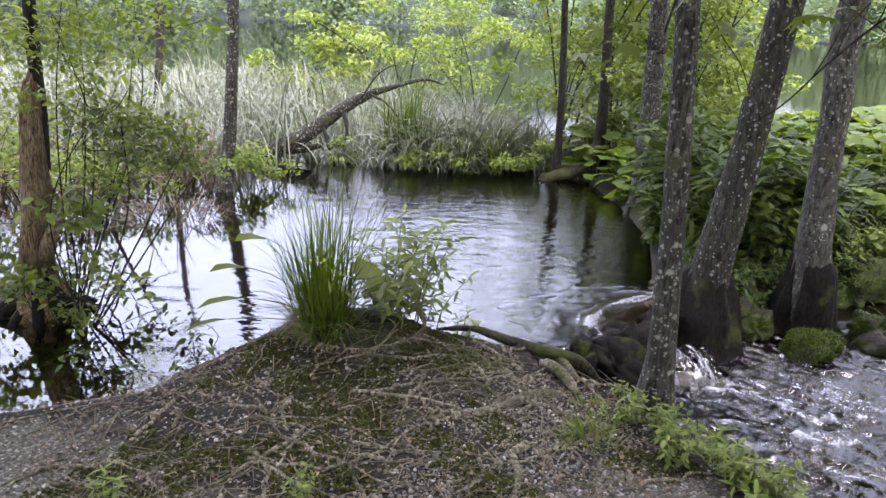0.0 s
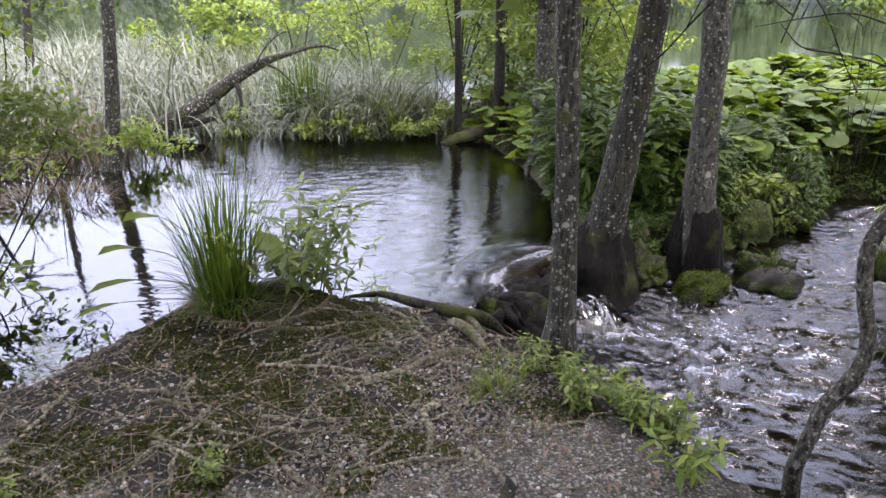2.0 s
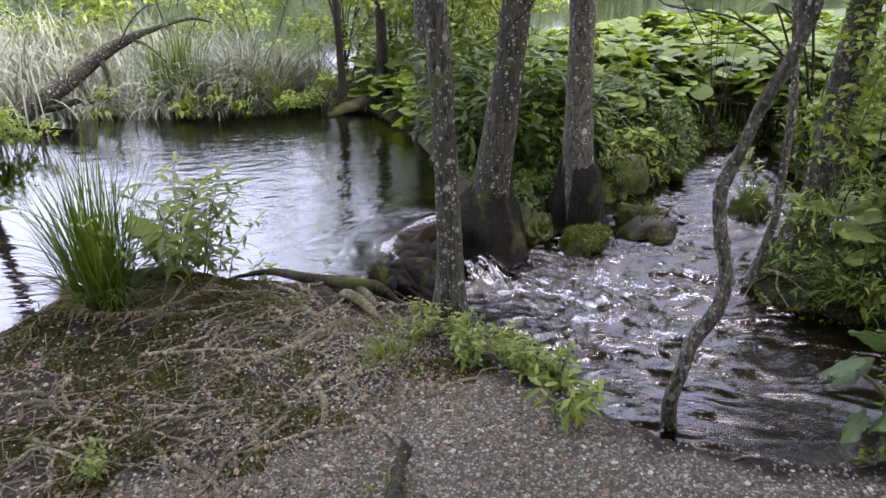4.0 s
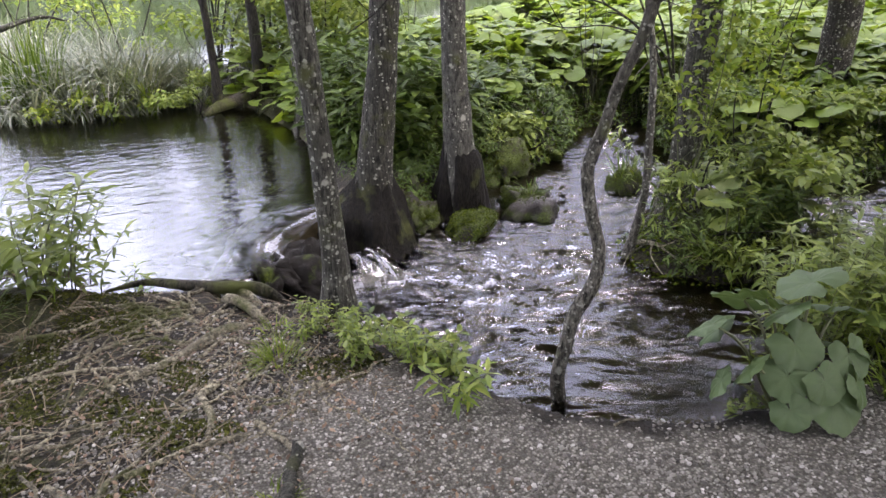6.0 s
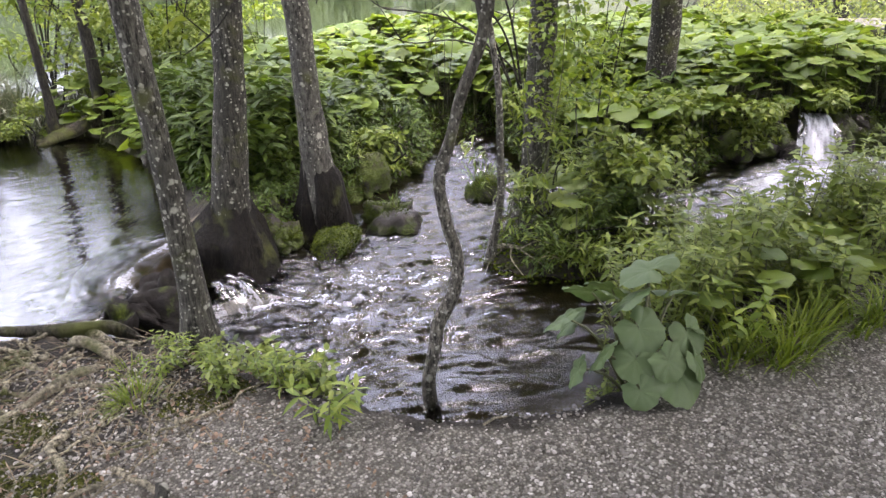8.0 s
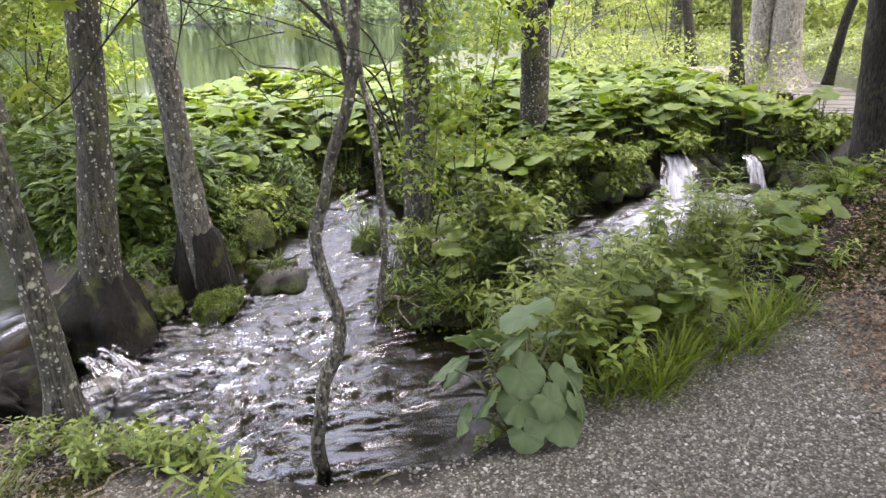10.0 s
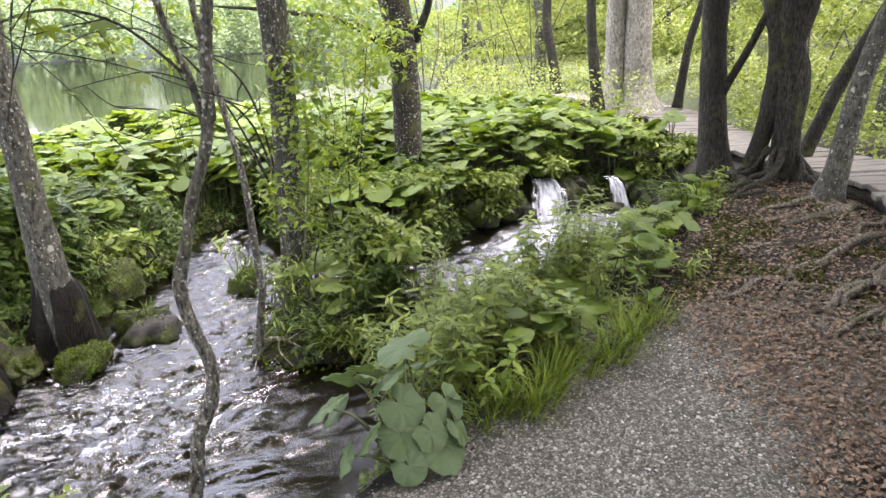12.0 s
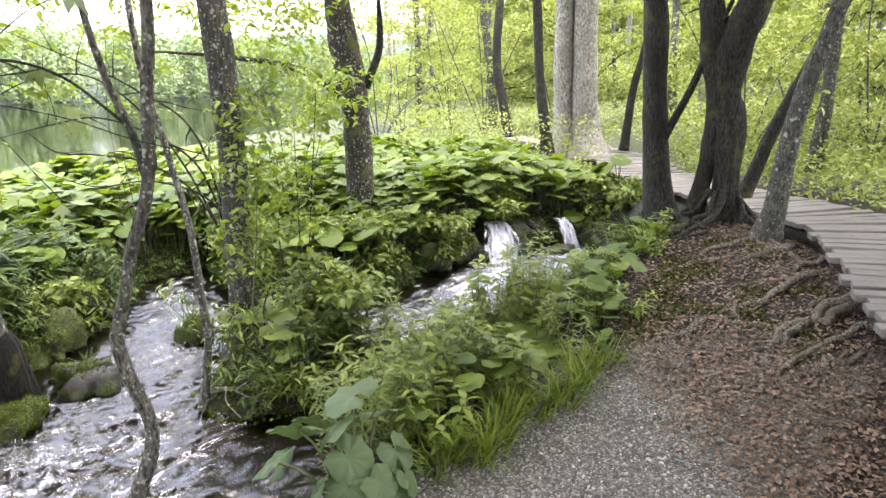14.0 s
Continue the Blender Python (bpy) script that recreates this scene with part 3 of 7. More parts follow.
def ground_z(x, y):
    x, y = np.asarray(x, float), np.asarray(y, float)
    land = 0.02 * fbm(x * 1.1, y * 1.1, 3) + 0.008 * fbm(x * 6, y * 6, 5)
    land = land + 0.13 * np.exp(-(((x + 0.85) / 0.5) ** 2 + ((y - 3.3) / 0.36) ** 2))
    land = land + 0.34 * smooth(3.0, 6.2, x - 0.45 * np.maximum(y, -1)) * (1 - smooth(1.2, 1.7, y - 0.25 * np.maximum(x - 6, 0)))
    land = land + 0.16 * smooth(5.0, 6.5, x) * smooth(1.5, 2.6, y)
    land = land + 0.06 * smooth(7, 12, x)
    far = np.hypot(x, y)
    land = land + 14 * smooth(60, 320, far) * (1 - smooth(0, 40, -signed(POND, x, y)))
    pond = signed(POND, x, y)
    wet = np.where(pond > 0, POND_Z + 0.012 + np.minimum(pond * 0.55, 3), POND_Z + 0.012 + np.maximum(pond * 0.7, -0.42))
    z = np.minimum(land, np.where(pond > 0, wet, 9)) * (pond > 0) + wet * (pond <= 0)
    isle = signed(REED_BED, x, y)
    z = np.where(pond < 0, np.maximum(z, POND_Z - 0.05 - np.maximum(isle, -0.06) * 0.5), z)
    stump = np.hypot((x + 2.95) / 0.62, (y - 3.85) / 0.42)
    z = np.where(pond < 0, np.maximum(z, POND_Z + 0.07 - 0.18 * stump**2), z)
    base = np.hypot((x - 1.12) / 0.6, (y - 7.95) / 0.4)
    z = np.where(pond < 0, np.maximum(z, POND_Z + 0.06 - 0.16 * base**2), z)
    bed = signed(STREAMBED, x, y)
    level = stream_level(x)
    isle = np.hypot((x - SHRUB_ISLE[0]) / SHRUB_ISLE[2], (y - SHRUB_ISLE[1]) / SHRUB_ISLE[3]) - 1
    bank = np.where(bed > 0, level + 0.012 + bed * 1.6, level + 0.012 + np.maximum(bed * 0.8, -0.16))
    bank = np.where(bed < 0, np.maximum(bank, np.minimum(level - isle * 0.55, level + 0.16)), bank)
    z = np.where(bed < 0, np.minimum(z, bank), np.minimum(z, bank))
    gap = np.full(z.shape, 9.0)
    for (ax, ay, _), (bx, by, _) in zip(WALK, WALK[1:]):
        dx, dy = bx - ax, by - ay
        n = math.hypot(dx, dy)
        k = np.clip(((x - ax) * dx + (y - ay) * dy) / n**2, 0, 1)
        mx, my = ax + k * dx + dy / n * WALK_WIDE * 0.5, ay + k * dy - dx / n * WALK_WIDE * 0.5
        gap = np.minimum(gap, np.hypot(x - mx, y - my))
    z = z - np.maximum(z - 0.24, 0) * (1 - smooth(0.5, 0.85, gap)) * (np.hypot(x, y) < 30)
    back = smooth(150, 420, y) * smooth(0, 1, (y > 150) * 1.0)
    z = z + back * 52 * (0.75 + 0.25 * np.sin(x * 0.012 + 1))
    return z


def stream_level(x):
    return STREAM_Z + 0.016 * (np.asarray(x, float) - 1)


def gz(x, y):
    return float(ground_z(np.array([x]), np.array([y]))[0])


def axis(fine_a, fine_b, step, low, high):
    """Grid lines: even within the near stretch, ever wider outside it."""
    mid = np.arange(fine_a, fine_b + 1e-6, step)
    k = np.arange(1, 60)
    out = np.cumsum(step * 1.14**k)
    return np.r_[-(out[out < fine_a - low][::-1]) + fine_a, mid, fine_b + out[out < high - fine_b]]


def build_ground():
    xs, ys = axis(-3.2, 7.6, 0.045, -650, 650), axis(0.2, 6.2, 0.045, -400, 950)
    X, Y = np.meshgrid(xs, ys)
    Z = ground_z(X, Y)
    V = np.stack([X, Y, Z], -1).reshape(-1, 3)
    n, m = X.shape
    i, j = np.meshgrid(np.arange(n - 1), np.arange(m - 1), indexing="ij")
    q = np.stack([i * m + j, i * m + j + 1, (i + 1) * m + j + 1, (i + 1) * m + j], -1).reshape(-1, 4)
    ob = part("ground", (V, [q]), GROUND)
    tagged(ob, "grey gravel path with dark soil, moss and muddy stream banks", "ground", kind="structure")
    x, y, z = V.T
    pond, bed = signed(POND, x, y), signed(STREAMBED, x, y)
    shore = np.minimum(np.abs(pond), np.abs(bed))
    path = np.hypot((x - 0.1) / 1.0, (y - 1.2) / 0.75)
    soil = 1.25 * np.exp(-((np.hypot((x + 0.7) / 1.15, (y - 2.6) / 0.72)) ** 4)) + 1.35 * np.exp(-(np.minimum(shore, 3) / 0.25) ** 2)
    lane = np.abs((y - 0.45 + 0.28 * (x - 2)) * 0.96)
    soil = np.maximum(soil, smooth(0.45, 0.8, lane) * 0.9 * smooth(0.5, 2.2, x + 0.4 * fbm(x * 0.8, y * 0.8, 91)))
    soil = np.maximum(soil, smooth(3.4, 4.4, x))
    moss = 0.75 * np.exp(-(((x + 0.8) / 0.65) ** 2 + ((y - 3.2) / 0.45) ** 2)) + 0.52 * np.exp(-(((x + 0.7) / 1.0) ** 2 + ((y - 2.3) / 0.5) ** 2))
    moss = np.maximum(moss, 0.5 * np.exp(-(((x - 5) / 0.8) ** 2 + ((y - 0.6) / 0.5) ** 2)))
    isle = np.hypot((x - SHRUB_ISLE[0]) / 0.75, (y - SHRUB_ISLE[1]) / 0.65) < 1
    bank = ((x > 1.2) & (x < 7.5) & (y > 3.9)) | isle | ((x > 4.5) & (y > 2.6))
    soil = np.where(bank, 1.6, soil)
    moss = np.where(bank, 0.42, moss)
    moss = np.maximum(moss, 0.85 * np.maximum(np.maximum(smooth(8.5, 9.5, x), smooth(5, 6, y)), smooth(-2.6, -4.6, x + 0.8 * fbm(x * 0.6, y * 0.6, 92))))
    wet = np.maximum(np.where(pond < 0, smooth(0.0, 0.03, POND_Z - z), 0.0), np.where(bed < 0, smooth(0.0, 0.03, stream_level(x) - z), 0.0))
    over = signed(OUTFLOW, x, y) < 0.08
    # under the lip near-black soil replaces the bed colour, as the hole's shade
    wet = np.where(over, np.where(z > -0.165, 1.0, 0.0), wet)
    # lake bed darkened by distance, since the bed itself lies shallow
    painted_depth = np.where(pond < 0, smooth(11.5, 14, y), 0.0)
    sand = wet * np.maximum(np.exp(-(((x - 1.7) / 0.5) ** 2 + ((y - 1.55) / 0.28) ** 2)), 0.9 * np.exp(-(((x - 0.85) / 0.6) ** 2 + ((y - 5.1) / 1.5) ** 2)))
    sand = np.where(over & (z < POND_Z + 0.004) & (z > -0.17), np.maximum(sand, 0.8), sand)
    for key, v in (("far", np.maximum(smooth(120, 150, y), 0.14 * smooth(8.2, 9.6, x))), ("sand", sand), ("soil", soil), ("moss", moss), ("bed", wet), ("painted_depth", painted_depth)):
        a = ob.data.attributes.new(key, "FLOAT", "POINT")
        a.data.foreach_set("value", np.asarray(v, np.float32))
    return ob


ground = build_ground()


OUTLET_EDGE = [(-0.1, 3.36), (0.1, 3.5), (0.24, 3.78), (0.32, 4.0), (0.48, 4.2), (0.72, 4.33), (0.98, 4.38), (1.12, 4.6), (1.35, 5.4)]


def build_pond():
    bm = bmesh.new()
    a, b = POND.index((-0.1, 3.36)), POND.index((1.35, 5.4))
    sheet = POND[:a] + OUTLET_EDGE + POND[b + 1:]
    face = bm.faces.new([bm.verts.new((x, y, POND_Z)) for x, y in sheet])
    bmesh.ops.triangulate(bm, faces=[face])
    me = bpy.data.meshes.new("pond_water")
    bm.normal_update()
    bmesh.ops.reverse_faces(bm, faces=[f for f in bm.faces if f.normal.z < 0])
    bm.to_mesh(me)
    bm.free()
    ob = part("water_pond", me, WATER)
    return tagged(ob, "calm pond and lake water mirroring the pale sky", "water", kind="structure")


build_pond()


def build_stream():
    step = 0.0115
    xs, ys = np.arange(0.1, 7.3, step), np.arange(1.25, 5.7, step)
    X, Y = np.meshgrid(xs, ys)
    sd = signed(STREAMBED, X, Y)
    # crests lie across the current, drawn out and broken
    warp = 0.22 * fbm(X * 1.6, Y * 1.6, 21)
    ang = radians(-33) + 0.22 * vnoise(X * 0.9, Y * 0.9, 22)
    u, v = X * np.cos(ang) + Y * np.sin(ang), -X * np.sin(ang) + Y * np.cos(ang)
    w1 = vnoise(u * 4.2 + warp * 2, v * 17 + warp * 7, 31)
    w2 = vnoise(u * 8 + warp, v * 33 + warp * 11, 37)
    w3 = vnoise(u * 14 + warp, v * 52 + warp * 12, 41)
    ridge = 0.35 + 0.4 * w1 + 0.26 * w2 + (1 - np.abs(vnoise(u * 4.6 + warp, v * 20 + warp * 8, 45))) ** 2 * 0.55 + 0.1 * w3
    thin = lambda f, g, seed, k: (1 - np.abs(vnoise(u * f + warp * 2, v * g + warp * 9, seed))) ** k
    # thin white streaks that paint the sky's glints on the ripples
    streak = 0.75 * thin(2.6, 11, 46, 7) * (0.55 + 0.45 * w1) + 0.6 * thin(5.5, 24, 47, 6) * (0.5 + 0.5 * vnoise(u * 3, v * 6, 48)) + 0.25 * np.clip(w3, 0, 1)
    calm = np.clip(0.25 + 0.75 * smooth(0.0, 0.35, -sd), 0, 1) * (1 - 0.75 * np.exp(-(((X - 1.75) / 0.45) ** 2 + ((Y - 1.55) / 0.3) ** 2))) * (1 - 0.7 * np.exp(-(((X - 2.5) / 0.35) ** 2 + ((Y - 2.2) / 0.4) ** 2)))
    Z = stream_level(X) + (0.04 * ridge - 0.019) * calm
    foot = np.exp(-(((X - 1.0) / 0.22) ** 2 + ((Y - 3.4) / 0.15) ** 2)) + 0.35 * np.exp(-(((X - 1.5) / 0.5) ** 2 + ((Y - 3.25) / 0.25) ** 2))
    falls = 1.1 * np.exp(-(((X - 5.95) / 0.45) ** 2 + ((Y - 2.35) / 0.33) ** 2)) + 0.95 * np.exp(-(((X - 5.2) / 0.5) ** 2 + ((Y - 2.35) / 0.4) ** 2)) + 0.6 * np.exp(-(((X - 4.2) / 0.8) ** 2 + ((Y - 2.2) / 0.35) ** 2)) + 0.9 * np.exp(-(((X - 6.85) / 0.4) ** 2 + ((Y - 2.0) / 0.25) ** 2))
    left = 0.6 * np.exp(-(((X - 0.58) / 0.16) ** 2 + ((Y - 3.3) / 0.16) ** 2)) + 0.5 * np.exp(-(((X - 0.32) / 0.12) ** 2 + ((Y - 3.18) / 0.1) ** 2))
    foot = foot * (0.75 + 0.7 * fbm(X * 6, Y * 6, 61))
    Z = Z + 0.013 * (foot + falls) * (0.6 + vnoise(X * 12, Y * 12, 51))
    race = 0.62 + 0.38 * np.exp(-(((X - 1.5) / 0.7) ** 2 + ((Y - 2.9) / 0.7) ** 2))
    # true foam at chute and falls, plus the painted glint streaks
    foam = 0.78 * foot + falls * 0.6 + left + (0.85 * streak * race + 0.1 * smooth(0.9, 1.3, ridge)) * calm
    n, m = X.shape
    i, j = np.meshgrid(np.arange(n - 1), np.arange(m - 1), indexing="ij")
    q = np.stack([i * m + j, i * m + j + 1, (i + 1) * m + j + 1, (i + 1) * m + j], -1).reshape(-1, 4)
    q = q[(sd.ravel()[q] < 0.05).all(1)]
    used, inverse = np.unique(q, return_inverse=True)
    V = np.stack([X, Y, Z], -1).reshape(-1, 3)[used]
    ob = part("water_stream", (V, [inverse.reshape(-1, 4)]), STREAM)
    a = ob.data.attributes.new("foam", "FLOAT", "POINT")
    a.data.foreach_set("value", foam.ravel()[used].astype(np.float32))
    shoal = np.exp(-(((X - 1.7) / 0.42) ** 2 + ((Y - 1.62) / 0.3) ** 2))
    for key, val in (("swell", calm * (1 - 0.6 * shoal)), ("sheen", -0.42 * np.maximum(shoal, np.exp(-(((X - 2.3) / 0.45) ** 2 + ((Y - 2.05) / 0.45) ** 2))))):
        a = ob.data.attributes.new(key, "FLOAT", "POINT")
        a.data.foreach_set("value", val.ravel()[used].astype(np.float32))
    return tagged(ob, "fast shallow stream with rippled glinting water and white foam", "water", kind="structure")


build_stream()


def build_outflow():
    """The thin sheet that slides from the pond over the travertine rim into the stream."""
    X, Y = np.meshgrid(np.arange(-0.2, 1.55, 0.014), np.arange(3.0, 5.6, 0.014))
    sd, bed = signed(OUTFLOW, X, Y), signed(STREAMBED, X, Y)
    edge = signed(OUTLET_EDGE + [(-5, 5.4), (-5, 3.36)], X, Y) + 0.12 * fbm(X * 4, Y * 4, 77)
    r, th = np.hypot(X - 0.95, Y - 3.65), np.arctan2(Y - 3.65, X - 0.95)
    rr = r + 0.05 * fbm(X * 3, Y * 3, 72)
    streak = vnoise(th * 1.7, rr * 17, 73) + 0.55 * vnoise(th * 4, rr * 40, 74)
    slope = np.exp(-((rr - 0.54) / 0.13) ** 2)
    Z = POND_Z + 0.004 + slope * (0.012 + 0.014 * streak + 0.006 * vnoise(X * 26, Y * 26, 78)) + 0.003 * vnoise(X * 16, Y * 34, 79) - 0.05 * smooth(0.5, 0.28, rr)
    Z = stream_level(X) + 0.004 + smooth(-0.01, 0.1, bed + 0.03 * fbm(X * 6, Y * 6, 71)) * (Z - stream_level(X))
    Z = np.maximum(Z, ground_z(X, Y) + 0.008 + 0.004 * streak)
    foam = 0.06 + slope * (0.26 + 0.5 * np.clip(streak, -0.9, 1)) + 0.45 * np.exp(-((bed - 0.02) / 0.05) ** 2) * (0.5 + 0.5 * vnoise(X * 9, Y * 9, 75)) - 0.4 * smooth(0.62, 0.76, rr)
    n, m = X.shape
    i, j = np.meshgrid(np.arange(n - 1), np.arange(m - 1), indexing="ij")
    q = np.stack([i * m + j, i * m + j + 1, (i + 1) * m + j + 1, (i + 1) * m + j], -1).reshape(-1, 4)
    q = q[((sd.ravel()[q] < 0.03) & (Z.ravel()[q] < POND_Z + 0.04)).all(1)]
    used, inverse = np.unique(q, return_inverse=True)
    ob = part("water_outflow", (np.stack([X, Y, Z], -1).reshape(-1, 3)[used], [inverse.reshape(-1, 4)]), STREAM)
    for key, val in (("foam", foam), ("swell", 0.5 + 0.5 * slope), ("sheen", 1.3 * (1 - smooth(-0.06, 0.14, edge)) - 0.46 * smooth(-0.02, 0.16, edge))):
        a = ob.data.attributes.new(key, "FLOAT", "POINT")
        a.data.foreach_set("value", val.ravel()[used].astype(np.float32))
    return tagged(ob, "thin sheet of water sliding over a brown travertine rim", "water", kind="structure")


build_outflow()


# ---------- falls and rocks ----------
def falling_water(name, lip, foot, width, seed, label, white=1.0):
    """A sheet of falling water in ropes, from a lip to its foot."""
    rng = np.random.default_rng(seed)
    lip, foot = np.array(lip, float), np.array(foot, float)
    run = foot - lip
    side = np.cross(run, (0, 0, 1.0))
    side /= np.linalg.norm(side)
    n, m = 22, 26
    s, t = np.meshgrid(np.linspace(-0.5, 0.5, m), np.linspace(-0.25, 1, n))
    tt = np.clip(t, 0, 1)
    spread = 1 + 0.5 * tt
    P = lip + side * (s * spread * width)[..., None] + np.stack([run[0] * t, run[1] * t, run[2] * tt**1.8], -1)
    rope = vnoise(s * 7, t * 2.5, seed) * 0.45 + vnoise(s * 16, t * 5, seed + 1) * 0.25
    P[..., :2] += (run[:2] / np.linalg.norm(run[:2]))[None, None] * (rope * 0.035 * (0.3 + tt))[..., None]
    P[..., 2] += 0.02 * rope
    i, j = np.meshgrid(np.arange(n - 1), np.arange(m - 1), indexing="ij")
    q = np.stack([i * m + j, i * m + j + 1, (i + 1) * m + j + 1, (i + 1) * m + j], -1).reshape(-1, 4)
    ob = part(name, (P.reshape(-1, 3), [q]), STREAM)
    a = ob.data.attributes.new("foam", "FLOAT", "POINT")
    a.data.foreach_set("value", (white * (0.62 + 0.3 * tt) + 0.3 * rope + 0.3 * vnoise(s * 40, t * 7, seed + 7) - 0.9 * smooth(0.3, 0.5, np.abs(s) + 0.12 * vnoise(s * 9, t * 4, seed + 5))).ravel().astype(np.float32))
    return tagged(ob, label, "waterfall")


falling_water("waterfall", (6.45, 2.72, 0.14), (6.12, 2.46, -0.2), 0.29, 3, "white waterfall dropping over a mossy tufa ledge", 1.1)
falling_water("waterfall", (7.0, 2.16, 0.12), (6.85, 1.98, -0.18), 0.17, 4, "thin white waterfall beside mossy tufa", 0.95)
falling_water("waterfall", (0.93, 3.46, -0.13), (0.98, 3.27, -0.3), 0.2, 6, "short white chute beside an alder's wet roots", 0.42)
falling_water("cascade", (0.02, 3.36, -0.1), (0.3, 3.16, -0.29), 0.26, 8, "shallow trickle running down among exposed roots", 0.5)


def rock(name, x, y, size, mat, label, seed, z=None, lift=0.4, rough=0.4, moss=0, up=0.0):
    base = (gz(x, y) if z is None else z) + size[2] * lift
    geo = boulder(size, seed, rough)
    ob = part(name, geo, mat)
    ob.location, ob.rotation_euler = (x, y, base), (0, 0, seed * 1.7)
    if moss:
        tagged(part("moss", fuzz(geo[0], int(moss * 3.6), 0.0068, seed, up), MOSS_FUZZ, ob, "cushion of green moss"), kind="stuff")
    return tagged(ob, label, "rock")


rock("mossy_rock", 1.79, 3.72, (0.18, 0.13, 0.13), MOSS_ROCK, "rounded rock covered in bright green moss", 2, -0.27, 0.3, 0.3, 2600, -0.15)
rock("mossy_rock", 2.33, 3.9, (0.22, 0.17, 0.17), PALE_ROCK, "wet grey rock with patches of moss and a weed", 5, -0.27, 0.3, 0.4, 700, 0.35)
rock("mossy_rock", 3.3, 5.05, (0.3, 0.2, 0.16), MOSS_ROCK, "mossy stone at the stream's edge", 12, -0.26, 0.3, 0.4, 1800, 0.0)
rock("mossy_rock", 3.26, 3.84, (0.12, 0.1, 0.13), MOSS_ROCK, "small mossy stone standing in the stream", 14, -0.25, 0.2, 0.4, 900, 0.0)
for k, (x, y, sx, sz) in enumerate(((5.75, 3.14, 0.2, 0.17), (6.1, 2.98, 0.18, 0.18), (6.72, 2.62, 0.26, 0.2), (6.98, 2.42, 0.2, 0.2), (7.2, 2.1, 0.22, 0.2), (7.35, 1.8, 0.28, 0.22))):
    rock("tufa_ledge", x, y, (sx, 0.2, sz), TUFA, "dark wet tufa ledge hung with moss", 20 + k, -0.17, 0.3, 0.5, 900, 0.2)
rock("mossy_rock", 2.6, 4.62, (0.24, 0.16, 0.2), MOSS_ROCK, "moss-covered stone at the foot of a grey alder", 15, -0.24, 0.3, 0.4, 1800, -0.1)
rock("mossy_rock", 2.86, 2.6, (0.26, 0.2, 0.2), MOSS_ROCK, "mossy earth bank of the islet above dark water", 16, -0.26, 0.3, 0.5, 2000, -0.2)
# extra rocks whose black colour stands in for the dark hole
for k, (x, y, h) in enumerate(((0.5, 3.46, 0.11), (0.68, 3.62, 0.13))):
    rock("travertine_rock", x, y, (0.19, 0.09, h), TUFA_HOLE_SHADE, "added rock painted black for the dark hole below the pond's lip", 66 + k, -0.26, 0.3, 0.8)
rock("mossy_rock", -1.46, 3.1, (0.075, 0.06, 0.07), MOSS_ROCK, "small mossy stone in still water beside the tussock", 71, -0.13, 0.3, 0.4, 260, 0.1)
rock("boulder", 6.1, 2.68, (0.13, 0.1, 0.11), TUFA, "dark wet boulder at the foot of a waterfall", 31, -0.22)
rock("boulder", 6.42, 2.42, (0.1, 0.09, 0.15), TUFA, "dark mossy boulder beside the white water", 32, -0.2)
rock("boulder", 6.75, 2.1, (0.16, 0.1, 0.06), TUFA, "low flat wet rock in the pool", 33, -0.2)
rock("travertine_shelf", 0.5, 4.15, (0.5, 0.4, 0.10), TRAVERTINE, "brown travertine shelf under a thin sheet of water", 61, -0.255, 0.0, 0.3)
rock("travertine_shelf", 0.92, 4.4, (0.36, 0.34, 0.10), TRAVERTINE, "brown travertine hump washed by the outflow", 62, -0.25, 0.0, 0.35)
# the first three are painted near-black for the hole's shade
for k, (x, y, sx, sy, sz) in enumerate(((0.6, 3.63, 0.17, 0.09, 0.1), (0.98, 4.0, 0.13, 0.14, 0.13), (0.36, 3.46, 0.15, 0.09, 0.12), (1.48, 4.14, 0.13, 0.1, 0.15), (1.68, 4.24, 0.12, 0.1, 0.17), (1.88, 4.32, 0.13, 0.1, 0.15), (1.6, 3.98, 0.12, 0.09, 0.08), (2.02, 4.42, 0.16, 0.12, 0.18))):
    rock("travertine_rock", x, y, (sx, sy, sz), TUFA if k > 2 else TUFA_HOLE_SHADE, "wet dark travertine rim between pond and stream", 41 + k, -0.24, 0.25, 0.6, 500 if k > 2 else 0, 0.3)


# ---------- trees ----------
def leaf_cloud(centres, radii, count, size, template, seed, flat=0.45):
    """Leaves strewn in and round the given clumps, tilted as they hang."""
    rng = np.random.default_rng(seed)
    centres, radii = np.asarray(centres, float), np.asarray(radii, float)
    pick = rng.choice(len(centres), count, p=radii**2 / (radii**2).sum())
    d = rng.normal(size=(count, 3))
    d /= np.linalg.norm(d, axis=1)[:, None]
    d *= (rng.random(count) ** 0.45)[:, None] * radii[pick][:, None] * np.array([1, 1, flat])
    P = centres[pick] + d
    R = turns(rng.random(count) * 6.283, rng.normal(-0.35, 0.35, count), rng.normal(0, 0.45, count))
    return scatter(template, P, R, size * rng.uniform(0.6, 1.25, count))


def limb_line(start, way, length, radius, rng, droop=0.0, bends=4):
    p, d, rows = np.array(start, float), np.array(way, float), []
    d /= np.linalg.norm(d)
    for k in range(bends + 1):
        rows.append((*p, radius * (1 - 0.8 * k / bends)))
        d = d + rng.normal(0, 0.16, 3) + np.array([0, 0, -droop])
        d /= np.linalg.norm(d)
        p = p + d * length / bends
    return rows


